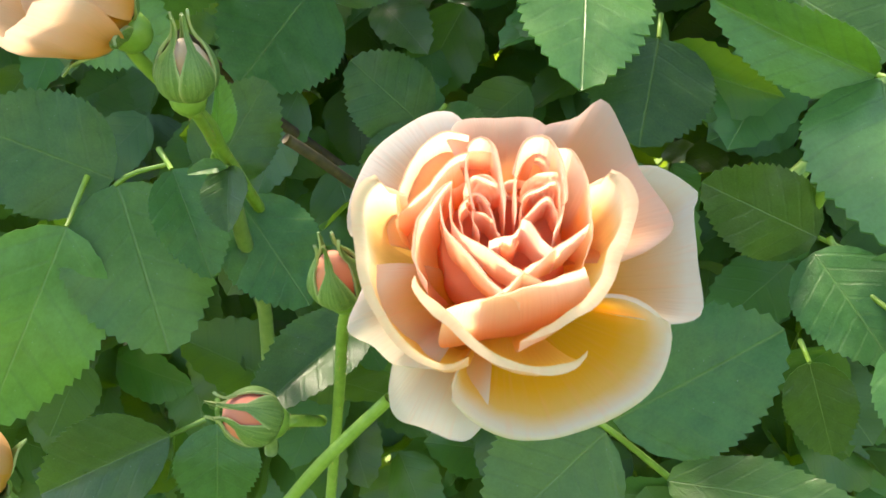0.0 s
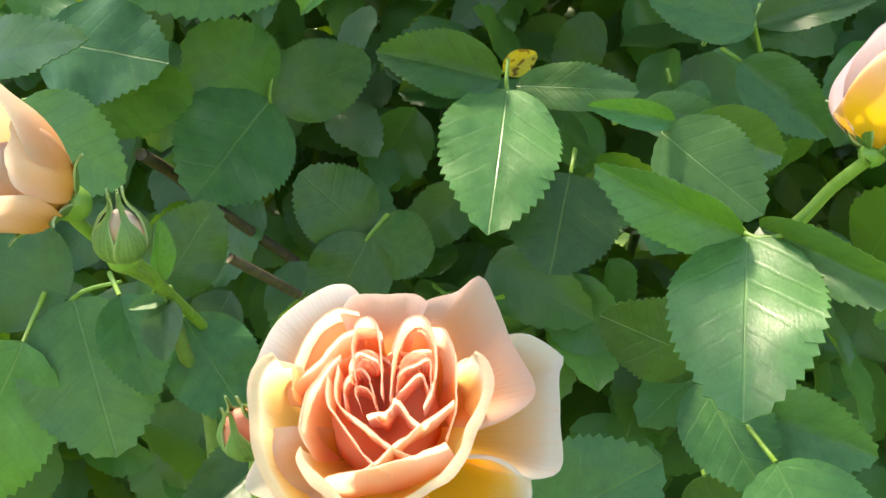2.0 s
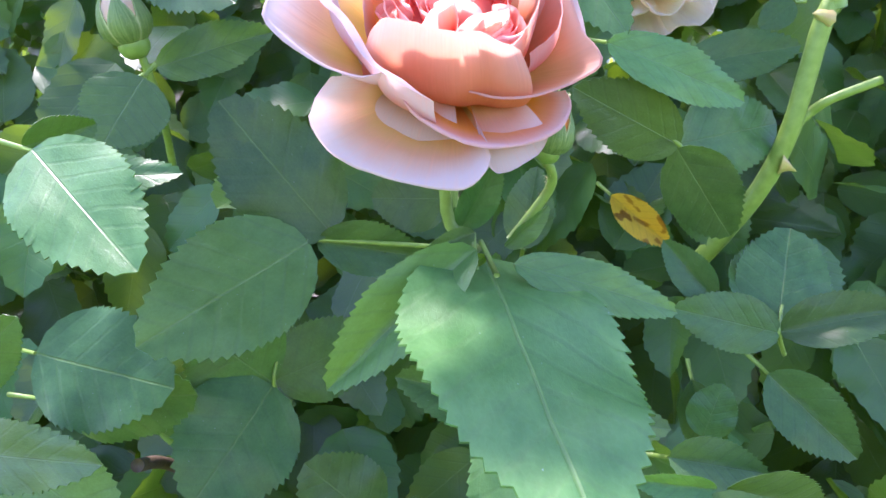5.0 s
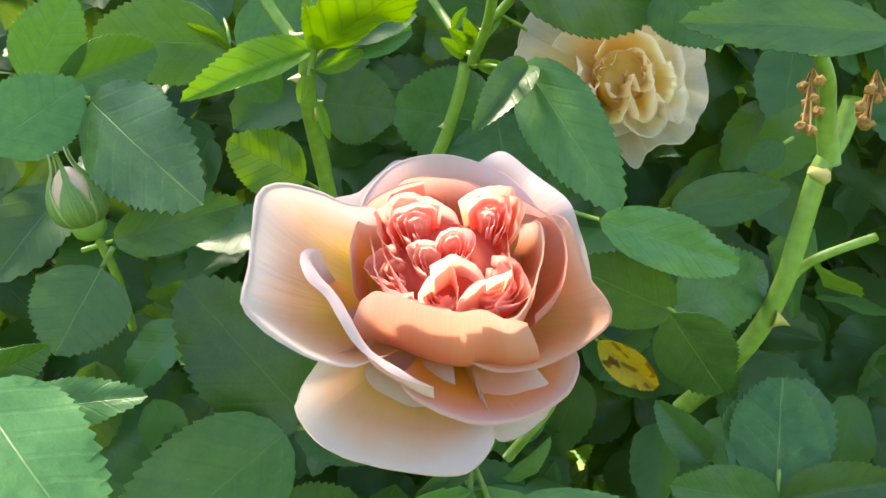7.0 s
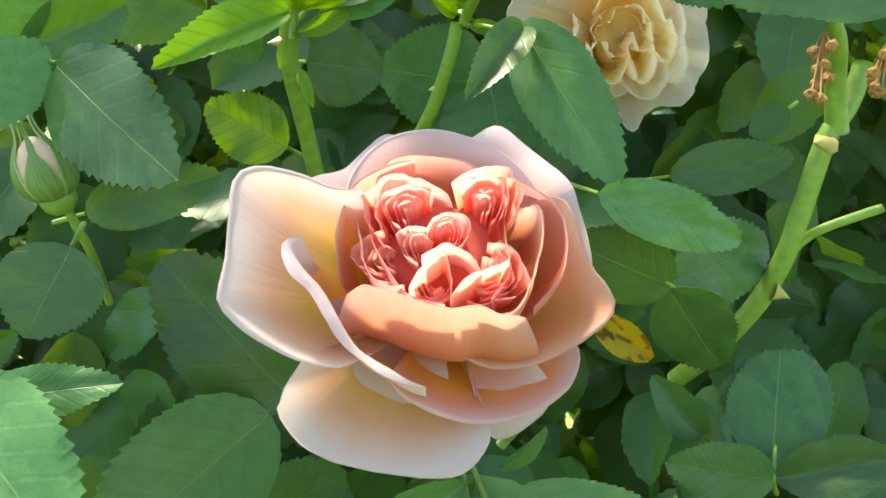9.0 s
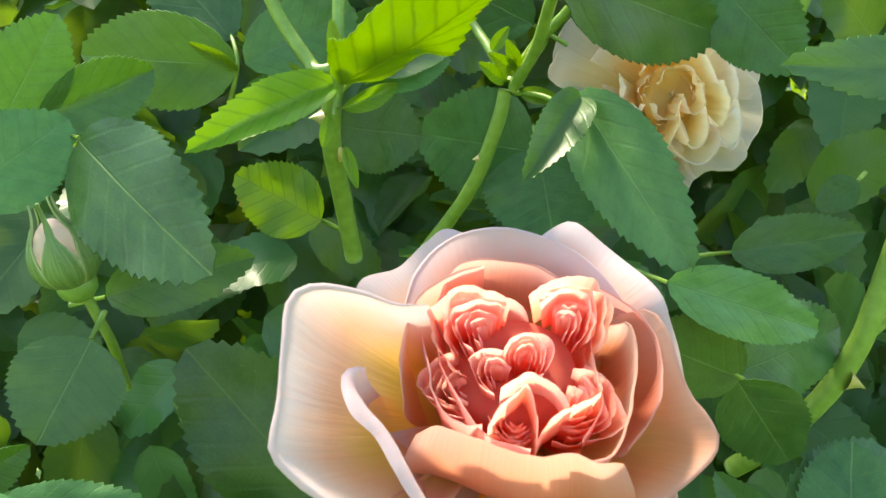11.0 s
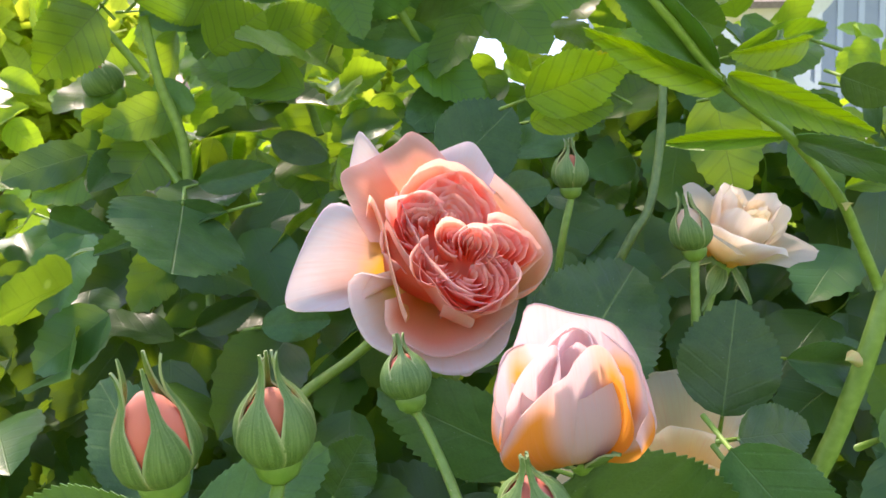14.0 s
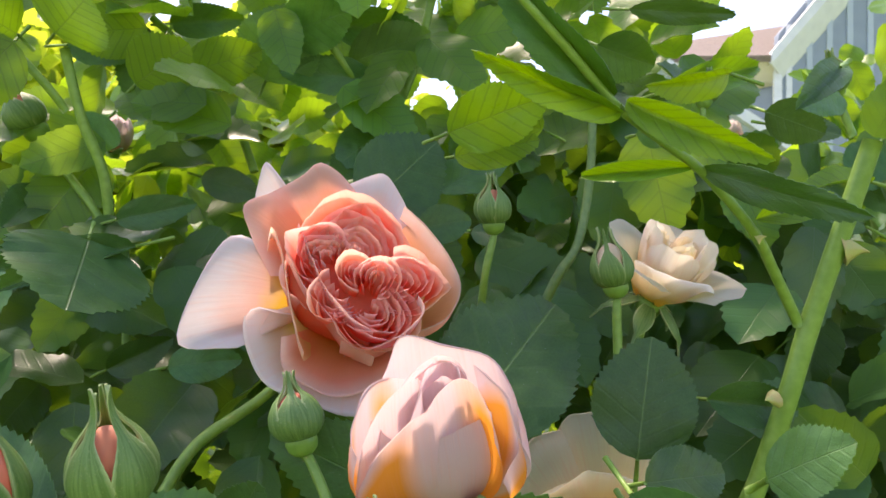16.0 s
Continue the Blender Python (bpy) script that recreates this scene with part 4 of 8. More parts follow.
loft(r, PEACH_MID, [(-20.4, 9.8, 28.6), (-26.1, 9.0, 33.0), (-29.0, 3.6, 34.8), (-27.8, -4.2, 33.5), (-26.9, -11.9, 30.9), (-23.9, -18.2, 28.2), (-18.9, -24.0, 24.7), (-12.3, -27.1, 23.6), (-7.2, -25.7, 25.0)], 8, CUP, 2.2)
loft(r, PEACH_MID, [(-17.9, -11.0, 33.2), (-15.9, -15.0, 33.9), (-11.0, -19.3, 32.9), (-6.6, -23.6, 30.7), (-1.1, -27.0, 29.3), (6.1, -28.8, 27.9), (12.6, -27.6, 27.8), (16.5, -24.6, 26.5)], 9, CUP, 2.0)
loft(r, PEACH_MID, [(17.9, 9.7, 32.2), (21.1, 10.7, 33.2), (24.2, 7.3, 34.4), (23.8, 0.2, 34.9), (20.6, -6.1, 34.7), (18.0, -13.1, 33.8), (11.6, -19.2, 32.4), (2.6, -24.0, 30.6)], 10, CUP, 2.2)
loft(r, PEACH_IN, [(-22.3, 2.7, 27.7), (-22.1, 9.8, 28.5), (-18.4, 20.2, 29.7), (-12.8, 24.1, 30.5), (-7.2, 23.8, 30.4)], 11, CUP, 0.4)
loft(r, PEACH_IN, [(-15.6, -12.8, 33.1), (-17.8, -7.5, 33.6), (-17.9, -0.7, 32.9), (-15.3, 5.7, 31.8), (-10.8, 12.0, 30.8)], 12, CUP, 0.5)
loft(r, PEACH_IN, [(11.8, 19.2, 32.3), (15.3, 17.7, 32.4), (17.9, 9.7, 32.2), (17.9, 0.3, 32.1), (15.6, -8.7, 32.3)], 13, CUP, 0.4)
loft(r, PEACH_MID, [(-11.6, -18.2, 32.6), (-4.1, -16.9, 35.2), (3.8, -15.8, 36.3), (10.4, -13.1, 36.2), (15.7, -10.3, 34.8)], 14, BOWL, 0.5)
loft(r, PEACH_MID, [(17.4, 0.3, 33.4), (12.2, -4.5, 34.5), (5.0, -10.6, 36.9), (-0.4, -15.9, 36.2), (-5.0, -17.6, 34.5)], 15, CUP, 0.3)
loft(r, PEACH_MID, [(-12.8, 6.2, 33.6), (-12.0, -1.7, 34.8), (-7.2, -8.0, 36.1), (-0.3, -15.7, 35.0), (2.8, -17.7, 33.4)], 16, CUP, 0.4)
loft(r, PEACH_IN, [(-10.7, 9.0, 33.5), (-10.7, 0.2, 33.8), (-4.3, -5.8, 35.4), (4.5, -11.8, 35.9), (8.5, -13.0, 33.6)], 17, CUP, 0.3)
loft(r, PEACH_IN, [(-3.1, -3.6, 33.5), (1.4, -3.2, 35.2), (3.9, -0.8, 37.3), (7.0, -4.1, 35.9), (10.4, -6.4, 34.1)], 18, CUP, 0.2)
loft(r, PEACH_IN, [(-23.1, 4.6, 26.7), (-15.7, 11.2, 29.9), (-10.9, 16.9, 31.0), (-4.7, 18.7, 31.4), (-1.0, 18.2, 31.1)], 25, CUP, 0.3)
loft(r, PEACH_IN, [(-6.2, 3.9, 31.8), (-8.1, 13.8, 32.4), (-6.9, 19.3, 33.2), (-4.7, 21.0, 33.3), (-2.1, 18.3, 33.8), (-0.5, 9.8, 34.4), (0.1, 0.9, 34.8)], 19, CUP, 0.5, (-6, 5))
loft(r, PEACH_IN, [(2.3, 0.0, 34.0), (2.4, 10.8, 32.7), (4.4, 18.8, 33.1), (7.3, 21.3, 32.7), (10.2, 20.2, 33.1), (12.3, 14.0, 33.2), (12.8, 4.5, 33.0), (10.2, -1.4, 33.0)], 20, CUP, 0.5, (7, 5))
loft(r, PEACH_IN, [(-8.3, -2.1, 31.9), (-9.0, 4.8, 31.2), (-6.0, 8.1, 31.5), (-3.0, 5.2, 31.8), (-1.3, -0.8, 31.9)], 21, CUP, 0.3, (-5, 2))
loft(r, PEACH_IN, [(3.4, 0.5, 31.8), (4.1, 6.5, 31.8), (7.8, 9.3, 31.7), (11.3, 10.2, 32.5), (11.9, 3.2, 31.8)], 22, CUP, 0.3, (7, 3))
loft(r, PEACH_IN, [(2.8, -0.4, 31.1), (5.8, 3.7, 32.0), (9.4, 6.9, 32.3), (11.6, 1.8, 31.9)], 23, CUP, 0.2, (7, 2))
loft(r, PEACH_IN, [(-4.8, -1.3, 31.4), (-6.6, 3.4, 31.4), (-3.6, 3.4, 31.5), (-0.7, -1.0, 31.7)], 24, CUP, 0.2, (-3, 2))
nest(r, PEACH_IN, (-3.8, 7.6, 32.4), 122, 4.4, 4, 125)
nest(r, PEACH_IN, (7.7, 7.9, 31.8), 65, 4.5, 5, 125)
nest(r, PEACH_IN, (0.9, -2.7, 33.0), -78, 1.9, 3, 110)
# rose 1 end
heart(r, 0.034, 3, (PEACH_MID, PEACH_IN), ((62, 0.26, 0.24, 2), (126, 0.26, 0.24, 2)), 0.80, 0.03, 0.0, 94, 0.84, 5)
sepals_under(r, 0.034, 2)
r = bloom((0.0052, 0.2818, 1.2456), (-0.06, -0.7, 0.71), 0.043, "open salmon-pink garden rose with a quartered heart", 2)
# rose 2 petals
loft(r, SALMON_OUT, [(-38.2, 28.7, 11.2), (-34.7, 34.4, 14.0), (-25.7, 38.8, 12.2), (-18.6, 44.4, 14.6), (-12.9, 47.1, 16.9), (-4.7, 44.2, 16.4)], 1, OPEN, 0.3)
loft(r, SALMON_OUT, [(8.8, 39.0, 18.8), (13.9, 43.1, 19.8), (20.5, 43.9, 21.7), (28.4, 34.3, 21.4), (36.6, 20.7, 24.3), (39.0, 13.4, 21.0), (42.1, 3.2, 11.9), (40.1, -6.8, 10.4)], 2, OPEN, 0.3)
loft(r, SALMON_OUT, [(-31.7, -31.8, 32.1), (-36.1, -37.6, 29.3), (-37.1, -41.9, 25.0), (-33.4, -46.2, 20.4), (-24.6, -49.8, 16.2), (-14.3, -51.9, 12.1), (-2.3, -52.6, 9.2), (4.9, -50.7, 7.9), (10.1, -44.5, 9.6), (9.7, -38.3, 11.6)], 3, (0.72, 0.8, 10.0), 0.6)
loft(r, SALMON_OUT, [(8.4, -37.6, 6.6), (11.4, -41.5, 2.5), (18.4, -40.7, 2.9), (24.3, -36.7, 3.8), (28.0, -31.0, 6.5)], 4, HANG, 0.3)
loft(r, SALMON_OUT, [(-32.0, -13.0, 22.6), (-30.1, -23.4, 17.7), (-21.2, -30.3, 13.0), (-10.1, -33.7, 8.9), (1.4, -33.6, 5.4)], 21, HANG, 0.3)
loft(r, SALMON_LIP, [(-13.3, -33.7, 26.2), (-9.3, -37.2, 22.4), (-0.2, -40.5, 17.0), (9.5, -40.9, 13.2), (20.3, -38.5, 10.8), (29.6, -32.8, 10.3), (33.8, -25.2, 12.1), (33.4, -19.5, 12.2)], 5, DISH, 0.8)
loft(r, SALMON_OUT, [(-17.9, 12.3, 36.1), (-24.7, 10.1, 40.0), (-31.7, 9.6, 45.7), (-39.8, 8.4, 50.6), (-44.3, 5.1, 51.8), (-45.3, -3.6, 50.1), (-46.1, -11.6, 47.8), (-47.1, -22.8, 46.4), (-44.8, -26.0, 44.5), (-39.7, -29.8, 41.8), (-31.4, -33.6, 37.4), (-22.8, -34.7, 34.4), (-17.1, -32.2, 33.6)], 6, DISH, 0.8)
loft(r, SALMON_OUT, [(-24.8, 12.9, 25.8), (-20.7, 27.1, 25.6), (-12.5, 35.9, 27.0), (-1.0, 38.9, 26.4), (9.1, 37.1, 25.5), (18.2, 31.8, 25.2), (25.7, 22.5, 23.9), (29.9, 12.3, 21.9)], 7, DISH, 0.5)
loft(r, SALMON_MID, [(26.0, 14.6, 24.4), (32.8, 13.7, 26.0), (35.6, 8.1, 25.8), (38.5, -4.5, 21.3), (41.6, -10.6, 20.7), (42.7, -16.2, 19.2), (35.0, -23.4, 19.5), (24.2, -29.1, 20.1), (14.2, -31.3, 21.3), (7.4, -29.6, 22.0), (-2.1, -21.3, 18.1)], 8, DISH, 0.7)
loft(r, SALMON_OUT, [(-30.9, -4.1, 40.2), (-33.0, -8.2, 41.9), (-30.8, -13.2, 41.0), (-26.6, -18.7, 39.4), (-22.6, -25.6, 37.8), (-18.7, -31.4, 34.5), (-11.4, -35.7, 31.2), (-4.2, -37.8, 27.2)], 9, CUP, 2.4)
loft(r, SALMON_MID, [(20.1, 22.1, 26.7), (27.7, 16.2, 25.9), (32.4, 9.9, 25.0), (33.2, 1.0, 24.4), (29.8, -9.8, 25.1), (22.3, -18.0, 25.7)], 10, CUP, 0.4)
loft(r, SALMON_MID, [(-21.5, -17.2, 34.9), (-17.1, -17.3, 38.9), (-10.6, -19.9, 40.0), (-4.1, -22.9, 39.5), (2.3, -24.8, 38.6), (9.0, -24.0, 37.5), (14.3, -24.9, 34.9), (19.7, -23.9, 31.3)], 11, BOWL, 0.4)
loft(r, SALMON_MID, [(-23.9, -9.7, 34.1), (-23.6, 4.2, 33.9), (-19.7, 16.2, 33.1), (-12.3, 22.3, 31.7), (-4.5, 25.7, 30.4)], 12, CUP, 0.4)
loft(r, SALMON_MID, [(21.2, 8.5, 29.9), (26.0, 7.4, 31.4), (26.6, 1.1, 30.6), (24.6, -7.7, 30.3), (22.0, -15.0, 31.6), (16.7, -22.0, 32.0), (7.7, -24.1, 34.7)], 13, CUP, 0.5)
loft(r, SALMON_MID, [(-15.8, 17.2, 29.6), (-10.7, 25.6, 30.6), (-1.3, 27.7, 29.3), (8.0, 25.2, 29.1), (15.7, 18.6, 29.1)], 14, CUP, 0.4)
loft(r, SALMON_MID, [(-19.7, 8.1, 31.9), (-18.2, -2.4, 34.0), (-16.4, -11.4, 34.8), (-12.2, -15.8, 35.8), (-8.1, -16.2, 36.5)], 15, CUP, 0.3)
loft(r, PINK_IN, [(15.2, 17.3, 30.6), (17.5, 8.7, 30.4), (17.2, -2.3, 30.6), (16.7, -11.9, 32.3), (12.2, -19.0, 32.5)], 16, CUP, 0.3)
loft(r, PINK_IN, [(-16.6, 16.0, 31.2), (-16.2, 2.5, 31.8), (-12.3, -9.4, 33.8), (-6.8, -17.7, 34.9), (1.2, -21.1, 35.3)], 17, CUP, 0.3)
loft(r, PINK_IN, [(-7.0, -16.4, 36.2), (-4.5, -13.3, 37.9), (-0.7, -10.0, 38.2), (1.8, -8.7, 37.8), (2.9, -14.4, 36.3), (2.3, -20.7, 35.6)], 18, CUP, 0.2)
loft(r, PINK_IN, [(2.5, -20.7, 35.6), (4.8, -16.9, 36.4), (9.0, -14.0, 36.4), (16.4, -9.9, 34.4), (17.1, -6.7, 34.7)], 19, CUP, 0.2)
loft(r, PINK_IN, [(-3.8, -8.6, 36.9), (1.9, -5.5, 36.8), (4.7, -6.1, 36.1), (8.0, -8.7, 36.0), (9.9, -12.4, 35.1)], 20, CUP, 0.2)
nest(r, PINK_IN, (-5.1, 5.7, 35.8), 145, 10.9, 8, 78)
nest(r, PINK_IN, (10.7, 7.4, 35.2), 34, 10.4, 8, 80)
nest(r, PINK_IN, (-10.2, -4.9, 32.4), -170, 8.0, 6, 75)
nest(r, PINK_IN, (9.9, -9.2, 32.6), -23, 9.7, 7, 80)
nest(r, PINK_IN, (-0.6, -12.8, 32.4), -104, 5.4, 5, 85)
nest(r, PINK_IN, (2.1, -0.6, 34.6), 60, 5.2, 5, 120)
nest(r, PINK_IN, (-3.4, -3.2, 33.8), 144, 5.0, 4, 110)
# rose 2 end
heart(r, 0.043, 8, (PINK_IN, PINK_IN), ((112, 0.20, 0.20, 1), (0, 0.20, 0.20, 1), (240, 0.20, 0.20, 1)), 0.68, 0.022, 0.0, 92, 0.92, 4)
sepals_under(r, 0.043, 4)
stalk(r, [(0.0052, 0.2818, 1.2456), (0.0028, 0.2920, 1.2031), (0.0137, 0.2900, 1.1886)], 0.0022, 0.0024, "stem")
r = bloom((0.0037, 0.5135, 1.4373), (0.16, -0.86, 0.43), 0.049, "wide open coral-pink rose with pale outer petals", 3)
# rose 3 petals
loft(r, PINK_OUT, [(-41.2, 24.8, 17.6), (-44.8, 37.0, 22.1), (-41.9, 51.1, 30.8), (-34.0, 43.0, 28.0), (-26.8, 34.2, 24.8)], 1, OPEN, 0.3)
loft(r, PINK_OUT, [(-11.1, 44.4, 24.6), (3.0, 51.4, 28.3), (11.0, 52.2, 30.0), (18.5, 40.7, 30.0), (23.0, 28.1, 31.1)], 2, OPEN, 0.3)
loft(r, PINK_OUT, [(-1.5, -45.4, 12.4), (3.5, -53.4, 13.8), (10.5, -55.7, 13.8), (16.1, -49.1, 15.8), (28.6, -34.9, 18.2), (32.3, -22.5, 18.3)], 3, OPEN, 0.3)
loft(r, PINK_OUT, [(-34.4, -3.8, 16.7), (-38.7, 10.7, 23.3), (-51.7, 13.3, 27.0), (-61.8, -7.9, 23.7), (-66.6, -30.9, 15.7), (-50.7, -33.1, 17.3), (-38.6, -30.2, 18.5), (-32.1, -17.6, 21.5)], 4, OPEN, 0.4)
loft(r, PINK_MID, [(-33.6, -3.5, 26.1), (-43.8, 15.1, 27.0), (-48.1, 28.7, 28.6), (-37.3, 36.2, 29.7), (-25.5, 45.4, 31.8), (-19.3, 51.8, 33.8), (-10.6, 48.4, 33.5), (-2.1, 39.5, 32.7)], 5, OPEN, 0.5)
loft(r, PINK_OUT, [(-30.0, -22.4, 30.7), (-37.7, -19.6, 28.6), (-40.3, -23.6, 26.1), (-38.4, -32.0, 22.1), (-30.9, -44.6, 18.1), (-17.0, -51.6, 18.0), (-0.4, -56.3, 18.4), (12.6, -54.0, 19.5), (23.3, -46.2, 21.8), (28.0, -34.5, 22.9)], 6, DISH, 1.0)
loft(r, PINK_MID, [(-26.5, -31.7, 28.8), (-23.3, -43.5, 24.5), (-6.3, -51.7, 24.3), (9.9, -48.1, 26.6), (23.7, -36.5, 29.1), (29.6, -26.7, 29.3)], 7, DISH, 0.5)
loft(r, PINK_MID, [(18.1, 29.1, 39.8), (28.5, 17.4, 40.2), (37.5, 4.1, 39.5), (42.0, -8.8, 38.2), (36.9, -21.2, 35.6), (23.2, -28.7, 34.1), (12.4, -30.5, 33.6)], 8, CUP, 0.7)
loft(r, CREAM_PINK, [(-35.8, 7.4, 31.2), (-34.6, 15.6, 33.3), (-28.7, -1.2, 34.8), (-24.6, -18.1, 33.7), (-20.5, -30.9, 32.5), (-17.1, -38.8, 31.3)], 9, CUP, 0.5)
loft(r, PINK_MID, [(-28.3, 2.0, 36.5), (-18.8, -14.9, 38.6), (-9.2, -26.0, 40.2), (0.2, -37.6, 39.3), (9.0, -41.6, 38.8)], 10, CUP, 0.4)
loft(r, PINK_MID, [(-24.8, 15.1, 39.2), (-16.8, -3.3, 40.3), (-11.3, -16.3, 41.4), (-0.4, -28.6, 42.7), (7.7, -33.5, 42.7)], 11, CUP, 0.3)
loft(r, PINK_MID, [(-3.9, -36.8, 39.1), (6.8, -39.6, 40.5), (19.8, -32.9, 43.8), (25.9, -24.9, 45.5), (24.4, -17.1, 44.7)], 12, CUP, 0.6)
nest(r, PINK_IN, (-1.0, 3.3, 39.5), 92, 23.4, 12, 100)
nest(r, PINK_IN, (16.1, -9.4, 43.8), 4, 15.7, 7, 110)
nest(r, PINK_IN, (6.2, -23.0, 43.2), -43, 16.0, 8, 115)
nest(r, PINK_IN, (-11.0, -0.1, 40.6), 149, 14.5, 6, 105)
nest(r, PINK_IN, (-4.6, -16.4, 41.4), -129, 12.3, 6, 105)
nest(r, PINK_IN, (0.4, -7.9, 43.1), 119, 7.7, 5, 150)
nest(r, PINK_IN, (8.0, -10.4, 44.2), 63, 8.7, 4, 140)
# rose 3 end
heart(r, 0.049, 15, (PINK_MID, PINK_IN), ((92, 0.34, 0.32, 1), (200, 0.34, 0.28, 1), (-40, 0.36, 0.28, 1)), 0.70, 0.024, 0.0, 90, 0.90, 4)
sepals_under(r, 0.049, 6)
stalk(r, [(0.0037, 0.5135, 1.4373), (-0.0330, 0.5350, 1.3996), (-0.0609, 0.5200, 1.3777), (-0.0728, 0.5100, 1.3571)], 0.0025, 0.0028, "stem")
r = bloom((0.1418, 0.2240, 1.1000), (0.50, 0.06, 0.86), 0.0340, "half-open apricot and pink rosebud on a green stem", 5, name="half_open_rose")
# rose 5 petals
loft(r, BLUSH_OUT, [(-14.1, 3.1, 6.2), (-16.0, 10.3, 19.9), (-12.0, 15.4, 36.8), (-2.8, 16.5, 40.3), (3.8, 15.4, 45.7), (7.5, 11.9, 39.8)], 1, EGG, 0.3)
loft(r, BLUSH_OUT, [(-3.2, 9.9, 33.4), (5.0, 11.8, 40.3), (13.1, 10.9, 42.6), (18.6, 7.3, 39.3), (20.6, 0.9, 30.1), (19.1, -6.4, 17.2)], 2, EGG, 0.5)
loft(r, PEACH_OUT, [(-16.3, -2.9, 4.6), (-16.7, -5.6, 16.2), (-12.9, -5.1, 26.8), (-6.4, -2.3, 33.9), (3.9, 1.8, 38.7)], 3, EGG, 0.5)
loft(r, BUD_GOLD, [(-10.9, -4.0, 26.8), (-5.4, -0.2, 32.6), (0.5, 1.8, 36.6), (5.1, -2.0, 35.5), (8.4, -7.6, 31.7)], 6, EGG, 0.3)
loft(r, BUD_GOLD, [(-10.0, -6.3, -0.9), (-17.4, -9.0, 6.5), (-19.5, -12.8, 18.1), (-14.5, -15.1, 25.4), (-5.6, -15.1, 30.3), (4.5, -12.8, 31.2), (9.7, -11.5, 29.5)], 4, EGG, 0.3)
loft(r, BLUSH_OUT, [(11.3, -3.9, 38.6), (11.6, -9.7, 34.0), (7.8, -16.2, 23.3), (2.3, -18.6, 11.3), (1.2, -15.0, 0.2)], 5, EGG, 0.4)
# rose 5 end
furled_core(r, 0.026, 5, BUD_GOLD)
stalk(r, [(0.1396, 0.2220, 1.0980), (0.1340, 0.2320, 1.0881), (0.1273, 0.2400, 1.0754), (0.1163, 0.2500, 1.0628), (0.1113, 0.2800, 1.0218)], 0.0018, 0.0022, "stem")
r = bloom((0.0456, 0.3740, 1.3797), (-0.14, -0.24, 0.96), 0.0375, "half-open blush pink rosebud streaked with apricot", 6, name="half_open_rose")
# rose 4 petals
loft(r, BLUSH_EGG, [(-17.9, 1.3, 28.4), (-13.3, 8.2, 35.1), (-8.0, 13.3, 42.4), (2.5, 13.7, 38.5), (13.8, 12.1, 34.5), (18.1, 7.8, 29.0), (19.9, 0.9, 21.5), (19.6, -5.0, 14.6)], 1, EGG, 0.3)
loft(r, BLUSH_STREAK, [(9.8, 3.8, 35.0), (16.2, -2.8, 28.2), (18.0, -7.8, 20.0), (17.5, -10.2, 14.4), (13.1, -14.5, 10.2)], 3, EGG, 0.5)
loft(r, BLUSH_STREAK, [(-6.0, 2.0, 33.7), (-15.2, -1.2, 34.7), (-20.2, -6.8, 29.7), (-22.4, -11.5, 23.5), (-20.8, -15.1, 21.1)], 2, EGG, 0.5)
loft(r, BLUSH_EGG, [(-10.9, -6.9, 31.8), (-5.9, -3.5, 36.6), (0.1, 0.3, 38.9), (5.4, 1.2, 37.4), (7.7, -1.6, 34.3)], 6, EGG, 0.3)
loft(r, BLUSH_EGG, [(-4.7, -7.5, 32.8), (-2.1, -4.3, 37.1), (2.5, 0.1, 37.5), (5.6, -1.1, 36.4), (5.8, -6.0, 33.3)], 7, EGG, 0.2)
loft(r, BLUSH_EGG, [(-16.9, -8.1, 28.0), (-12.7, -13.2, 23.6), (-6.2, -14.3, 22.3), (0.7, -13.9, 22.9), (10.7, -8.0, 24.4)], 8, EGG, 0.2)
loft(r, BLUSH_EGG, [(-9.1, -5.8, 32.0), (-4.0, -1.6, 35.8), (1.4, 1.1, 37.7), (6.1, -0.1, 36.1), (8.2, -3.1, 32.2)], 9, EGG, 0.3)
loft(r, BLUSH_EGG, [(-8.3, -9.6, 29.1), (-3.5, -6.6, 32.3), (1.6, -4.6, 35.3), (4.8, -4.9, 33.6)], 10, EGG, 0.2)
loft(r, BLUSH_EGG, [(-21.2, -14.3, 16.2), (-19.3, -13.4, 23.7), (-14.1, -10.4, 30.9), (-8.1, -8.1, 34.9), (-4.1, -6.8, 35.7), (-4.0, -11.4, 33.6), (-7.1, -15.9, 28.5)], 4, EGG, 0.3)
loft(r, BLUSH_STREAK, [(-20.7, -14.6, 14.7), (-15.8, -16.9, 21.4), (-10.5, -16.7, 25.7), (-6.9, -16.8, 28.7), (-3.0, -15.3, 30.2), (0.2, -12.4, 33.3), (5.2, -8.7, 35.0), (9.5, -8.1, 32.7), (12.2, -9.6, 26.0), (12.5, -11.4, 18.8)], 5, EGG, 0.3)
# rose 4 end
furled_core(r, 0.025, 6, BLUSH_EGG)
stalk(r, [(0.0456, 0.3740, 1.3797), (0.0462, 0.3960, 1.3625), (0.0332, 0.4130, 1.3462), (0.0234, 0.4120, 1.3315)], 0.0018, 0.0022, "stem")
r = bloom((-0.0905, 0.2000, 1.0908), (-0.52, -0.68, 0.50), 0.0260, "half-open apricot rose turning away to the side", 7, name="half_open_rose")
half_open(r, 0.0260, 7, PEACH_ROSY, PEACH_ROSY, 24)
stalk(r, [(-0.0908, 0.2000, 1.0885), (-0.0876, 0.2080, 1.0794), (-0.0808, 0.2250, 1.0652), (-0.0828, 0.2460, 1.0514), (-0.0848, 0.3000, 1.0149)], 0.0018, 0.0022, "stem")
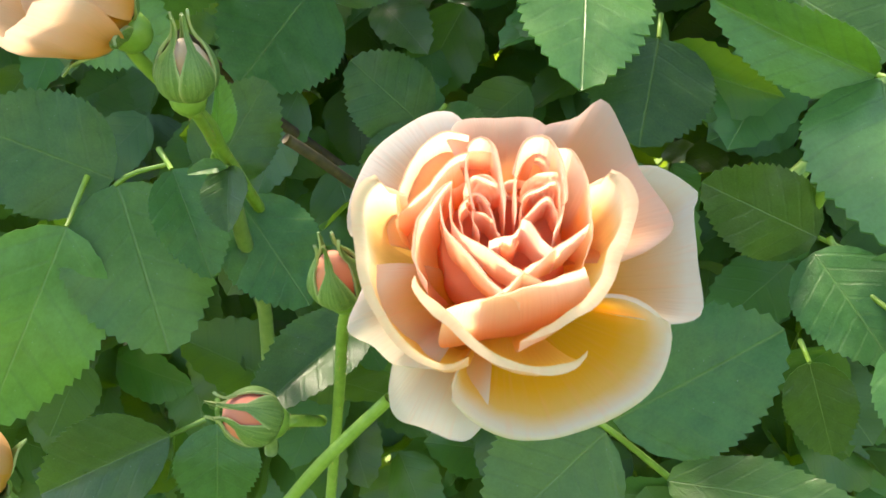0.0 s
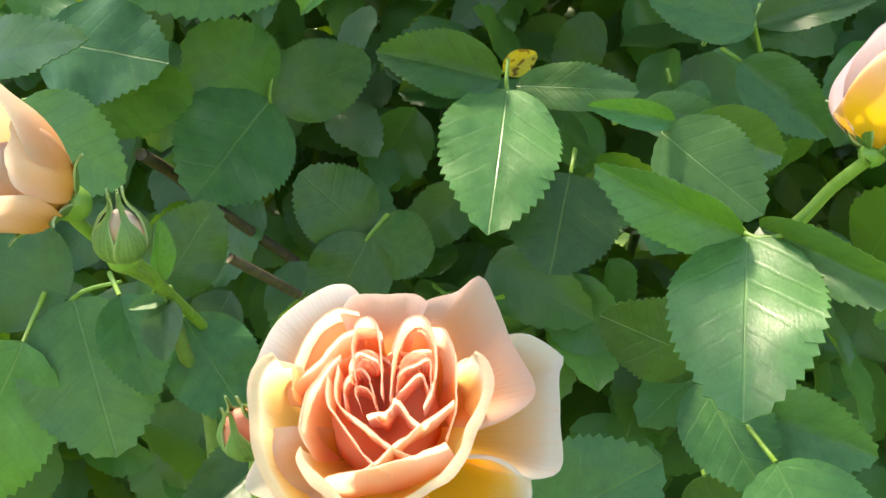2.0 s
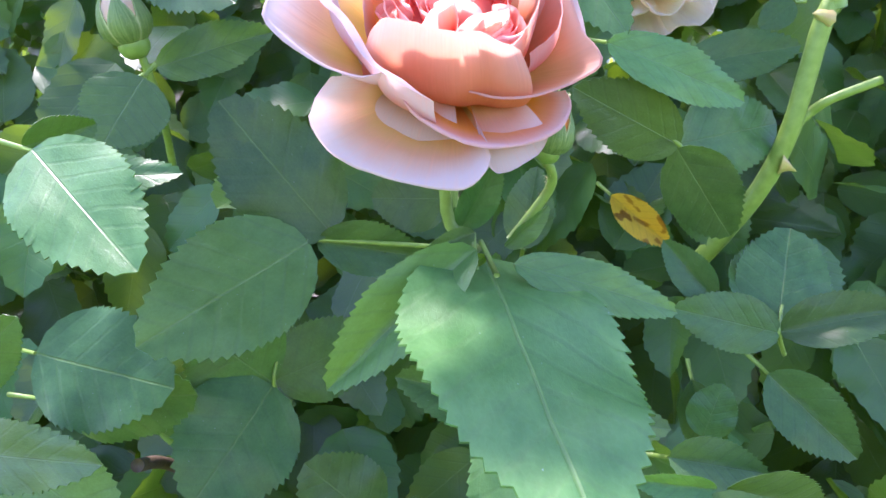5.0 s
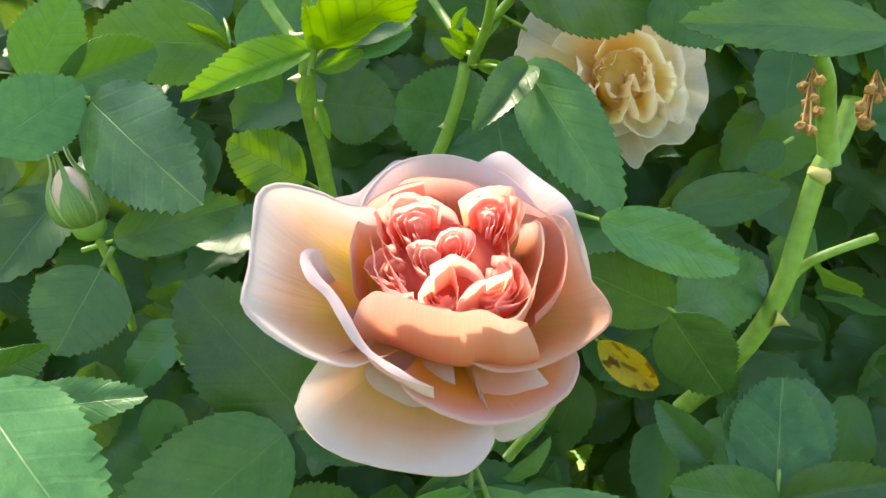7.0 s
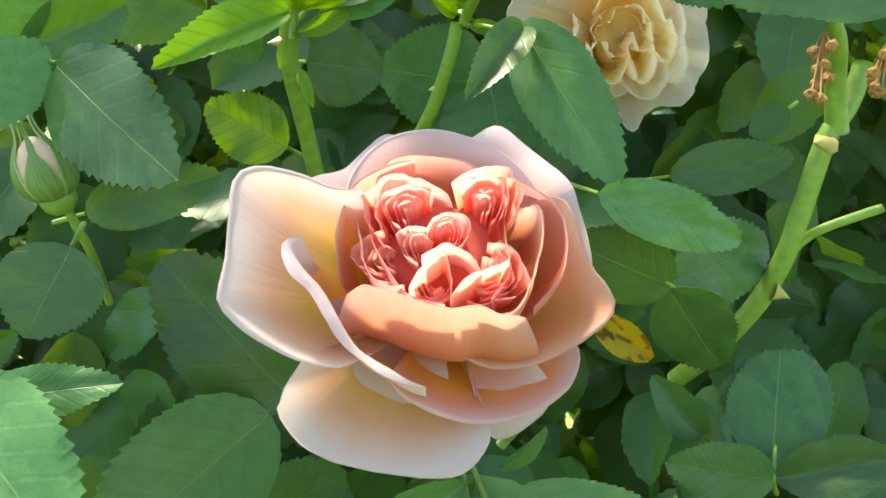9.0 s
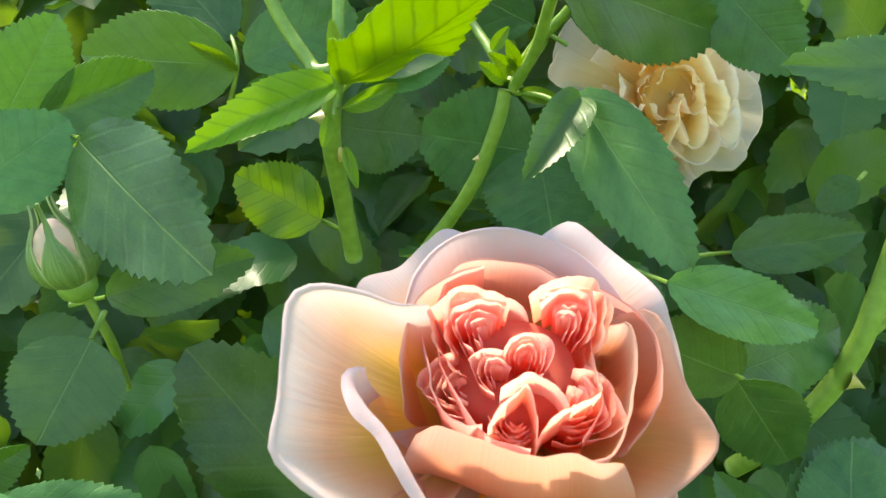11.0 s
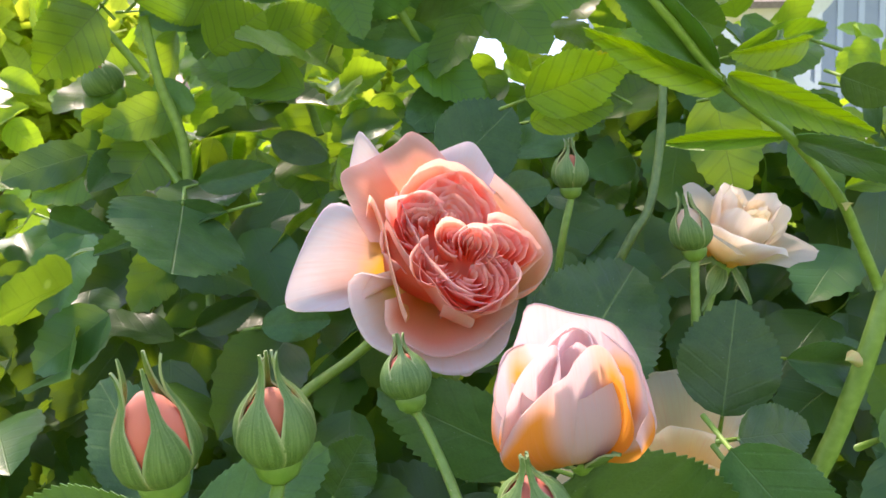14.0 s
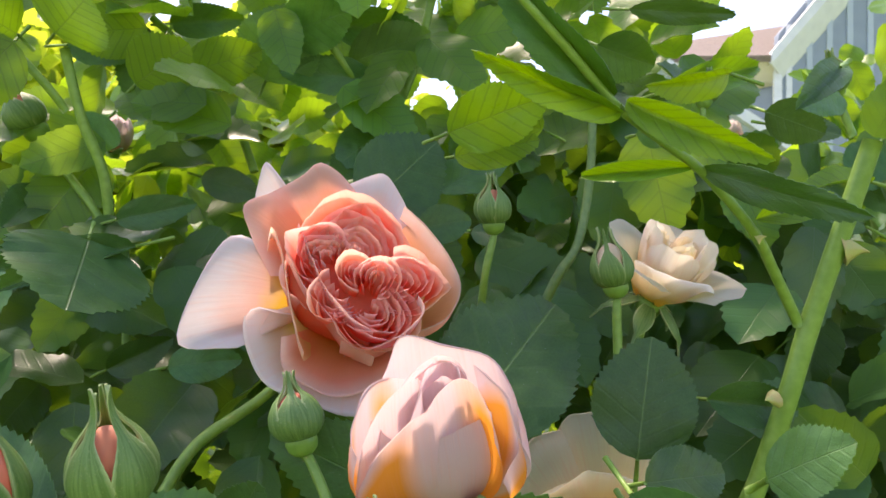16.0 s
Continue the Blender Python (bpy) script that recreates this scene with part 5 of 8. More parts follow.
r = bloom((0.1562, 0.5750, 1.4455), (0.3, -0.5, 0.81), 0.036, "half-open pale yellow rose beyond the cane", 8, name="half_open_rose")
for az, half, ln, lean, pt, rl in ((-100, 60, 1.15, (30, 60, 40), 0.0, 0.3), (-20, 56, 1.2, (28, 50, 22), 0.05, 0.2), (60, 60, 1.2, (30, 62, 50), 0.0, 0.2), (150, 60, 1.2, (28, 55, 34), 0.0, 0.2), (-150, 52, 1.2, (26, 48, 20), 0.05, 0.2), (10, 70, 1.15, (34, 74, 84), 0.0, 0.1), (130, 70, 1.15, (34, 74, 86), 0.0, 0.1), (-110, 74, 1.08, (34, 76, 90), 0.0, 0.1)):
    outer(r, CREAM_OUT, 0.036, az, half, ln, lean, az + 3, 0.12, pt, rl, 0.04)
heart(r, 0.036, 8, (CREAM_OUT, CREAM_IN), ((40, 0.2, 0.24, 4), (160, 0.2, 0.24, 4), (280, 0.16, 0.22, 4)), 1.08, 0.03)
sepals_under(r, 0.036, 8)
stalk(r, [(0.1556, 0.5750, 1.4449), (0.1483, 0.5750, 1.4216), (0.1388, 0.5700, 1.3867)], 0.0018, 0.0022, "stem")
r = bloom((-0.1622, 0.2200, 0.9508), (-0.1, -0.6, 0.8), 0.0260, "pink and peach rose low in the bush", 9, name="half_open_rose")
half_open(r, 0.0260, 9, PEACH_OUT, PINK_MID, 0)
r = bloom((-0.1899, 0.7500, 1.6678), (0.2, -0.3, 0.9), 0.0300, "coral rose high on the bush", 10, name="half_open_rose")
half_open(r, 0.0300, 10, CORAL, CORAL, 0)
r = bloom((0.4011, 1.1000, 1.6621), (0.2, -0.3, 0.9), 0.0300, "distant peach rose before the house", 11, name="half_open_rose")
half_open(r, 0.0300, 11, PEACH_OUT, PEACH_IN, 0)
r = bloom((0.4063, 1.0000, 1.5117), (0.2, -0.3, 0.9), 0.0300, "distant blush rose behind the leaves", 12, name="half_open_rose")
half_open(r, 0.0300, 12, BLUSH_OUT, PEACH_IN, 0)
r = bloom((-0.2575, 0.9000, 1.5998), (0.2, -0.3, 0.9), 0.0300, "distant blush rose in shade", 13, name="half_open_rose")
half_open(r, 0.0300, 13, BLUSH_OUT, PEACH_IN, 0)
r = bloom((0.1155, 0.5159, 1.3280), (0.05, -0.97, -0.05), 0.052, "blown cream rose with a golden heart, nodding", 4)
# rose 6 petals
loft(r, CREAM_OUT, [(-9.2, -29.2, 9.0), (0.0, -41.7, 15.1), (9.8, -49.7, 19.0), (15.6, -40.9, 18.9), (26.0, -36.2, 16.1)], 1, DISH, 0.5, (0, 0), 1.3)
loft(r, CREAM_OUT, [(13.3, -41.5, 16.8), (24.4, -36.0, 22.1), (34.2, -34.7, 24.5), (40.0, -28.7, 24.5), (39.2, -19.1, 18.9)], 2, DISH, 0.8, (0, 0), 1.3)
loft(r, CREAM_OUT, [(39.5, -32.7, 19.7), (46.2, -15.9, 21.1), (48.1, -5.1, 20.7), (45.1, 7.9, 16.9), (38.8, 15.4, 11.1)], 3, DISH, 0.6, (0, 0), 1.3)
loft(r, CREAM_OUT, [(-21.9, 47.4, -9.7), (-11.5, 61.0, -7.8), (7.4, 63.8, -5.0), (26.3, 56.1, -1.6), (31.3, 39.5, 1.5)], 12, DISH, 0.5, (0, 0), 1.3)
loft(r, CREAM_OUT, [(26.1, 42.4, 3.1), (42.3, 31.7, 8.5), (48.2, 15.7, 13.6), (42.8, -1.4, 18.2)], 13, DISH, 0.5, (0, 0), 1.3)
loft(r, CREAM_OUT, [(-55.8, 8.5, -3.4), (-52.6, 25.1, -6.1), (-42.3, 41.8, -8.4), (-25.5, 53.1, -8.2), (-8.6, 55.9, -7.4)], 14, DISH, 0.5, (0, 0), 1.3)
loft(r, CREAM_OUT, [(-51.7, 25.3, -4.1), (-56.1, 8.8, -1.4), (-42.4, -0.2, 4.7), (-29.8, -9.1, 9.9), (-22.3, -11.5, 12.4)], 11, DISH, 0.5, (0, 0), 1.3)
loft(r, CREAM_OUT, [(-30.6, -6.0, 11.7), (-26.0, -19.0, 15.6), (-23.7, -28.7, 21.2), (-13.1, -32.5, 26.0), (-3.0, -29.6, 27.3), (7.1, -25.3, 25.6)], 4, DISH, 0.9, (0, 0), 1.3)
loft(r, CREAM_OUT, [(-4.5, -16.8, 26.6), (1.8, -27.7, 31.5), (12.7, -31.2, 34.2), (19.6, -23.3, 34.2), (20.0, -11.1, 29.6)], 5, CUP, 0.9, (0, 0), 1.3)
loft(r, CREAM_OUT, [(19.0, -13.8, 29.7), (25.1, -24.1, 34.5), (31.2, -16.8, 34.5), (30.3, -0.6, 29.6)], 6, CUP, 0.8, (0, 0), 1.3)
loft(r, CREAM_OUT, [(-32.4, 6.4, 11.9), (-30.5, -7.0, 20.8), (-23.0, -16.3, 25.6), (-14.1, -13.7, 28.0)], 7, CUP, 0.8, (0, 0), 1.3)
loft(r, CREAM_OUT, [(-37.4, 17.9, 5.1), (-24.6, 31.8, 7.0), (-6.4, 40.1, 9.5), (11.8, 37.6, 12.6), (24.6, 27.0, 15.8)], 15, CUP, 0.6, (0, 0), 1.3)
loft(r, CREAM_OUT, [(27.4, 24.3, 16.1), (33.7, 11.4, 21.1), (31.4, -1.3, 25.6), (24.4, -11.5, 27.8)], 16, CUP, 0.6, (0, 0), 1.3)
loft(r, CREAM_OUT, [(-25.9, 11.6, 20.0), (-25.8, -3.2, 26.8), (-20.7, -9.4, 29.4), (-14.7, -3.0, 28.4)], 17, CUP, 0.6, (0, 0), 1.3)
loft(r, CREAM_IN, [(-20.6, -1.9, 27.0), (-17.1, -18.4, 33.1), (-7.0, -23.1, 35.8), (-1.0, -12.5, 34.6), (-0.5, -2.8, 30.1)], 8, CUP, 0.7, (0, 0), 1.3)
loft(r, CREAM_IN, [(-1.8, -4.9, 33.1), (4.2, -22.9, 37.4), (11.6, -17.5, 38.5), (11.7, -3.4, 34.8)], 9, CUP, 0.7, (0, 0), 1.3)
loft(r, CREAM_IN, [(13.8, -7.7, 33.1), (19.2, -13.0, 35.6), (24.1, -2.5, 33.4), (22.2, 8.6, 28.7)], 10, CUP, 0.6, (0, 0), 1.3)
loft(r, CREAM_IN, [(-16.1, 11.9, 22.5), (-10.1, 22.3, 20.3), (3.1, 26.2, 20.8), (15.5, 19.9, 23.7), (21.4, 7.0, 26.7)], 18, CUP, 0.5, (0, 0), 1.3)
loft(r, CREAM_IN, [(-12.2, -3.2, 27.5), (-8.1, -10.5, 31.1), (-2.0, -9.0, 32.3), (3.0, 2.2, 29.0)], 19, CUP, 0.4, (0, 0), 1.3)
loft(r, CREAM_IN, [(3.0, 0.9, 29.1), (5.7, -7.7, 32.7), (12.1, -2.7, 31.7), (12.6, 7.3, 28.2)], 20, CUP, 0.4, (0, 0), 1.3)
loft(r, CREAM_IN, [(-8.5, 6.8, 24.2), (-2.9, 14.6, 23.1), (7.2, 14.7, 24.6), (10.9, 7.0, 26.2)], 21, CUP, 0.3, (0, 0), 1.3)
# rose 6 end
heart(r, 0.052, 21, (CREAM_IN, CREAM_IN), ((30, 0.16, 0.2, 3), (150, 0.16, 0.2, 3), (270, 0.16, 0.2, 3)), 0.44, 0.05, 0.0, 96, 0.86)
sepals_under(r, 0.052, 6)
# ---- buds ----
b = bud((-0.0351, 0.1780, 1.0281), (-0.084, -0.517, 0.852), 0.0140, "small green rosebud showing pink, beside the peach rose", 21, 0.35, CORAL, 0.00, 0.80)
stalk(b, [(-0.0347, 0.1805, 1.0240), (-0.0385, 0.1900, 1.0121), (-0.0445, 0.2100, 0.9869), (-0.0538, 0.2300, 0.9407)], 0.0016, 0.0018, "stem")
bristles(b, [(-0.0347, 0.1805, 1.0240), (-0.0385, 0.1900, 1.0121), (-0.0445, 0.2100, 0.9869), (-0.0538, 0.2300, 0.9407)], 0.0016, 46, 21)
b = bud((-0.0618, 0.1970, 0.9855), (-0.521, -0.674, 0.524), 0.0163, "small green rosebud with a coral stripe, low on the bush", 22, 0.30, CORAL, 0.00, 0.30)
stalk(b, [(-0.0589, 0.2007, 0.9826), (-0.0556, 0.2000, 0.9839), (-0.0524, 0.2200, 0.9737)], 0.0016, 0.0018, "stem")
bristles(b, [(-0.0589, 0.2007, 0.9826), (-0.0556, 0.2000, 0.9839), (-0.0524, 0.2200, 0.9737)], 0.0016, 46, 22)
b = bud((-0.0782, 0.2070, 1.0738), (0.149, -0.345, 0.927), 0.0164, "round green rosebud streaked pale pink", 23, 0.20, PEACH_OUT, 0.00, 0.90)
stalk(b, [(-0.0791, 0.2089, 1.0686), (-0.0773, 0.2100, 1.0677), (-0.0843, 0.2430, 1.0542), (-0.0846, 0.2500, 1.0469)], 0.0016, 0.0018, "stem")
bristles(b, [(-0.0791, 0.2089, 1.0686), (-0.0773, 0.2100, 1.0677), (-0.0843, 0.2430, 1.0542), (-0.0846, 0.2500, 1.0469)], 0.0016, 46, 23)
b = bud((0.0373, 0.2900, 1.2240), (0.223, -0.214, 0.951), 0.0142, "green bud with orange petals behind the salmon rose", 24, 0.40, APRICOT, 0.00, 0.80)
stalk(b, [(0.0363, 0.2910, 1.2194), (0.0378, 0.2900, 1.2183), (0.0384, 0.2950, 1.2102), (0.0256, 0.3000, 1.1917)], 0.0016, 0.0018, "stem")
bristles(b, [(0.0363, 0.2910, 1.2194), (0.0378, 0.2900, 1.2183), (0.0384, 0.2950, 1.2102), (0.0256, 0.3000, 1.1917)], 0.0016, 46, 24)
b = bud((-0.1263, 0.3560, 1.2672), (-0.217, -0.266, 0.939), 0.0218, "closed rosebud with drab cream petals", 25, 0.40, CREAM_OUT, 0.00, 0.50)
stalk(b, [(-0.1247, 0.3580, 1.2602), (-0.1248, 0.3570, 1.2649), (-0.1216, 0.3600, 1.2537), (-0.1208, 0.3700, 1.2407), (-0.1271, 0.4000, 1.2144)], 0.0016, 0.0018, "stem")
bristles(b, [(-0.1247, 0.3580, 1.2602), (-0.1248, 0.3570, 1.2649), (-0.1216, 0.3600, 1.2537), (-0.1208, 0.3700, 1.2407), (-0.1271, 0.4000, 1.2144)], 0.0016, 46, 25)
b = bud((-0.0686, 0.3620, 1.3769), (-0.108, -0.373, 0.922), 0.0233, "green rosebud with long sepals, coral petals showing", 26, 0.55, CORAL, 0.00, 0.90)
stalk(b, [(-0.0678, 0.3650, 1.3696), (-0.0645, 0.3620, 1.3643), (-0.0576, 0.3600, 1.3492), (-0.0471, 0.3550, 1.3338)], 0.0019, 0.0022, "stem")
bristles(b, [(-0.0678, 0.3650, 1.3696), (-0.0645, 0.3620, 1.3643), (-0.0576, 0.3600, 1.3492), (-0.0471, 0.3550, 1.3338)], 0.0019, 46, 26)
b = bud((-0.0384, 0.3650, 1.3817), (-0.041, -0.367, 0.929), 0.0223, "green rosebud with long sepals and a pink slit", 27, 0.20, CORAL, 0.00, 1.00)
stalk(b, [(-0.0381, 0.3678, 1.3746), (-0.0386, 0.3630, 1.3677), (-0.0393, 0.3580, 1.3510), (-0.0396, 0.3540, 1.3340)], 0.0018, 0.0021, "stem")
bristles(b, [(-0.0381, 0.3678, 1.3746), (-0.0386, 0.3630, 1.3677), (-0.0393, 0.3580, 1.3510), (-0.0396, 0.3540, 1.3340)], 0.0018, 46, 27)
b = bud((-0.0064, 0.4520, 1.3879), (-0.216, -0.090, 0.972), 0.0200, "small tight green rosebud", 28, 0.00, CORAL, 0.00, 0.60)
stalk(b, [(-0.0049, 0.4526, 1.3813), (-0.0018, 0.4500, 1.3786), (0.0076, 0.4400, 1.3616), (0.0157, 0.4200, 1.3453), (0.0186, 0.4150, 1.3385)], 0.0018, 0.0021, "stem")
bristles(b, [(-0.0049, 0.4526, 1.3813), (-0.0018, 0.4500, 1.3786), (0.0076, 0.4400, 1.3616), (0.0157, 0.4200, 1.3453), (0.0186, 0.4150, 1.3385)], 0.0018, 46, 28)
b = bud((0.0304, 0.3520, 1.3660), (-0.165, -0.469, 0.868), 0.0199, "round green rosebud in front of the half-open rose", 29, 0.00, CORAL, 0.00, 0.60)
stalk(b, [(0.0315, 0.3552, 1.3601), (0.0294, 0.3600, 1.3576), (0.0291, 0.3900, 1.3423), (0.0245, 0.4120, 1.3295)], 0.0020, 0.0023, "stem")
bristles(b, [(0.0315, 0.3552, 1.3601), (0.0294, 0.3600, 1.3576), (0.0291, 0.3900, 1.3423), (0.0245, 0.4120, 1.3295)], 0.0020, 46, 29)
b = bud((0.0721, 0.5600, 1.4836), (-0.050, -0.229, 0.972), 0.0193, "small green rosebud among dark leaves", 30, 0.10, CORAL, 0.00, 0.70)
stalk(b, [(0.0724, 0.5615, 1.4773), (0.0715, 0.5600, 1.4734), (0.0677, 0.5600, 1.4558), (0.0657, 0.5700, 1.4328)], 0.0018, 0.0021, "stem")
bristles(b, [(0.0724, 0.5615, 1.4773), (0.0715, 0.5600, 1.4734), (0.0677, 0.5600, 1.4558), (0.0657, 0.5700, 1.4328)], 0.0018, 46, 30)
b = bud((0.1264, 0.5300, 1.4503), (-0.224, -0.226, 0.948), 0.0204, "green rosebud showing a pale stripe beside the yellow rose", 31, 0.30, CREAM_OUT, 0.00, 0.60)
stalk(b, [(0.1279, 0.5316, 1.4437), (0.1270, 0.5300, 1.4382), (0.1272, 0.5300, 1.4196), (0.1281, 0.5300, 1.3959)], 0.0020, 0.0023, "stem")
bristles(b, [(0.1279, 0.5316, 1.4437), (0.1270, 0.5300, 1.4382), (0.1272, 0.5300, 1.4196), (0.1281, 0.5300, 1.3959)], 0.0020, 46, 31)
b = bud((-0.2131, 0.6600, 1.5575), (-0.477, -0.375, 0.795), 0.0275, "dark green rosebud in shade", 32, 0.00, CORAL, 0.00, 0.30)
stalk(b, [(-0.2087, 0.6635, 1.5501), (-0.2072, 0.6600, 1.5483), (-0.1838, 0.6550, 1.5216), (-0.1629, 0.6500, 1.4956), (-0.1438, 0.6400, 1.4595), (-0.1354, 0.6300, 1.4185)], 0.0024, 0.0028, "stem")
bristles(b, [(-0.2087, 0.6635, 1.5501), (-0.2072, 0.6600, 1.5483), (-0.1838, 0.6550, 1.5216), (-0.1629, 0.6500, 1.4956), (-0.1438, 0.6400, 1.4595), (-0.1354, 0.6300, 1.4185)], 0.0024, 46, 32)
b = bud((0.2195, 0.5000, 1.5368), (-0.402, -0.584, 0.705), 0.0152, "small green rosebud at the bush edge", 33, 0.00, CORAL, 0.00, 0.50)
stalk(b, [(0.2216, 0.5030, 1.5332), (0.2221, 0.5000, 1.5265), (0.2266, 0.5000, 1.5137)], 0.0016, 0.0018, "stem")
bristles(b, [(0.2216, 0.5030, 1.5332), (0.2221, 0.5000, 1.5265), (0.2266, 0.5000, 1.5137)], 0.0016, 46, 33)
b = bud((0.1967, 0.6000, 1.5622), (0.217, 0.000, 0.976), 0.0156, "small green rosebud against the house", 34, 0.00, CORAL, 0.00, 0.80)
stalk(b, [(0.1955, 0.6000, 1.5570), (0.1954, 0.6000, 1.5505), (0.1965, 0.6100, 1.5397)], 0.0016, 0.0018, "stem")
bristles(b, [(0.1955, 0.6000, 1.5570), (0.1954, 0.6000, 1.5505), (0.1965, 0.6100, 1.5397)], 0.0016, 46, 34)
# ---- canes ----
c = thing("rose_cane", "thick green rose cane with a few thorns", "cane", (0.1692, 0.5050, 1.3430), "rose stems")
stalk(c, [(0.1692, 0.5050, 1.3430), (0.1778, 0.4990, 1.3656), (0.1873, 0.4900, 1.3999), (0.1954, 0.4860, 1.4283), (0.2046, 0.4800, 1.4586), (0.2180, 0.4700, 1.5041)], 0.0046, 0.0040, "cane", STEM, 12)
thorn_on(c, (0.1807, 0.4860, 1.4002), (-1.00, -0.3, 0.10), 0.0070)
thorn_on(c, (0.2071, 0.4780, 1.4608), (1.00, -0.3, 0.20), 0.0100)
c = thing("rose_shoot", "green arching side shoot with prickles", "stem", (0.1917, 0.4860, 1.4301), "rose stems")
stalk(c, [(0.1917, 0.4860, 1.4301), (0.1779, 0.4760, 1.4511), (0.1654, 0.4650, 1.4660), (0.1412, 0.4500, 1.4857), (0.1197, 0.4360, 1.4954), (0.1010, 0.4200, 1.5024), (0.0830, 0.4080, 1.5171), (0.0650, 0.4000, 1.5329)], 0.0023, 0.0014, "cane", STEM, 12)
thorn_on(c, (0.1664, 0.4650, 1.4626), (0.80, -0.3, 0.50), 0.0040)
c = thing("rose_cane", "green rose cane with sharp thorns", "cane", (0.1846, 0.3850, 1.3112), "rose stems")
stalk(c, [(0.1846, 0.3850, 1.3112), (0.1789, 0.3840, 1.2943), (0.1700, 0.3820, 1.2808), (0.1648, 0.3860, 1.2529), (0.1603, 0.3900, 1.2288), (0.1529, 0.4000, 1.2033), (0.1394, 0.4150, 1.1766), (0.1310, 0.4300, 1.1594)], 0.0042, 0.0048, "cane", STEM, 12)
thorn_on(c, (0.1696, 0.3810, 1.2795), (-1.00, -0.3, 0.20), 0.0100)
thorn_on(c, (0.1572, 0.3900, 1.2146), (1.00, -0.3, -0.20), 0.0080)
c = thing("rose_shoot", "thin green side shoot", "stem", (0.1608, 0.3900, 1.2296), "rose stems")
stalk(c, [(0.1608, 0.3900, 1.2296), (0.1689, 0.3900, 1.2377), (0.1763, 0.3850, 1.2440), (0.1958, 0.3800, 1.2523)], 0.0024, 0.0020, "cane", STEM, 12)
c = thing("rose_stalk", "spent green flower stalk", "stem", (0.1741, 0.3820, 1.2833), "rose stems")
stalk(c, [(0.1741, 0.3820, 1.2833), (0.1692, 0.3780, 1.3043), (0.1646, 0.3700, 1.3176), (0.1581, 0.3650, 1.3282)], 0.0048, 0.0026, "cane", STEM, 12)
c = thing("rose_shoot", "green rose shoot with red-tinged thorns", "stem", (0.0219, 0.4150, 1.3290), "rose stems")
stalk(c, [(0.0219, 0.4150, 1.3290), (0.0193, 0.4180, 1.3158), (0.0114, 0.4300, 1.2912), (-0.0001, 0.4500, 1.2693), (-0.0159, 0.4700, 1.2452)], 0.0027, 0.0034, "cane", STEM, 12)
thorn_on(c, (0.0140, 0.4250, 1.3013), (-1.00, -0.3, 0.10), 0.0050)
c = thing("rose_shoot", "green rose shoot carrying buds", "stem", (-0.0396, 0.3540, 1.3340), "rose stems")
stalk(c, [(-0.0396, 0.3540, 1.3340), (-0.0417, 0.3560, 1.3244), (-0.0432, 0.3700, 1.3090), (-0.0416, 0.3900, 1.2903), (-0.0386, 0.4100, 1.2631)], 0.0030, 0.0036, "cane", STEM, 12)
thorn_on(c, (-0.0449, 0.3580, 1.3189), (-1.00, -0.3, 0.10), 0.0050)
thorn_on(c, (-0.0405, 0.3700, 1.3063), (1.00, -0.3, -0.20), 0.0050)
c = thing("rose_stalk", "short green flower stalk", "stem", (-0.0396, 0.3540, 1.3340), "rose stems")
stalk(c, [(-0.0396, 0.3540, 1.3340), (-0.0445, 0.3530, 1.3330), (-0.0471, 0.3550, 1.3338)], 0.0024, 0.0022, "cane", STEM, 12)
c = thing("rose_twig", "brown twig inside the bush", "twig", (-0.1282, 0.3400, 1.0898), "rose stems")
stalk(c, [(-0.1282, 0.3400, 1.0898), (-0.1269, 0.3700, 1.0777), (-0.1125, 0.4000, 1.0526), (-0.0787, 0.4200, 1.0201)], 0.0030, 0.0028, "cane", STEM_BROWN, 12)
c = thing("rose_shoot", "green rose shoot in shade", "stem", (-0.0846, 0.2500, 1.0469), "rose stems")
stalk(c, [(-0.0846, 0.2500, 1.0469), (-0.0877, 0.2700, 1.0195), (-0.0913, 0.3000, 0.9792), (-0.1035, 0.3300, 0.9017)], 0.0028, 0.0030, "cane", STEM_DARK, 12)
c = thing("rose_twig", "brown twig inside the bush", "twig", (-0.0775, 0.3000, 1.0505), "rose stems")
stalk(c, [(-0.0775, 0.3000, 1.0505), (-0.0683, 0.3100, 1.0413), (-0.0567, 0.3300, 1.0262)], 0.0022, 0.0022, "cane", STEM_BROWN, 12)
c = thing("rose_shoot", "pale green shoot behind leaves", "stem", (0.1095, 0.3000, 1.0287), "rose stems")
stalk(c, [(0.1095, 0.3000, 1.0287), (0.1247, 0.3100, 1.0396), (0.1462, 0.3200, 1.0552)], 0.0034, 0.0028, "cane", STEM, 12)
c = thing("rose_stalk", "thin green curling stalk", "stem", (-0.0241, 0.1700, 1.0050), "rose stems")
stalk(c, [(-0.0241, 0.1700, 1.0050), (-0.0349, 0.1750, 0.9929), (-0.0452, 0.1800, 0.9807), (-0.0564, 0.1850, 0.9660)], 0.0015, 0.0018, "cane", STEM, 12)
c = thing("rose_shoot", "green rose shoot in shade", "stem", (-0.1781, 0.6200, 1.5944), "rose stems")
stalk(c, [(-0.1781, 0.6200, 1.5944), (-0.1701, 0.6300, 1.5555), (-0.1586, 0.6400, 1.5225), (-0.1552, 0.6500, 1.4814), (-0.1452, 0.6600, 1.4108)], 0.0030, 0.0035, "cane", STEM, 12)
c = thing("rose_shoot", "green rose shoot against the sky", "stem", (0.0403, 0.7000, 1.6664), "rose stems")
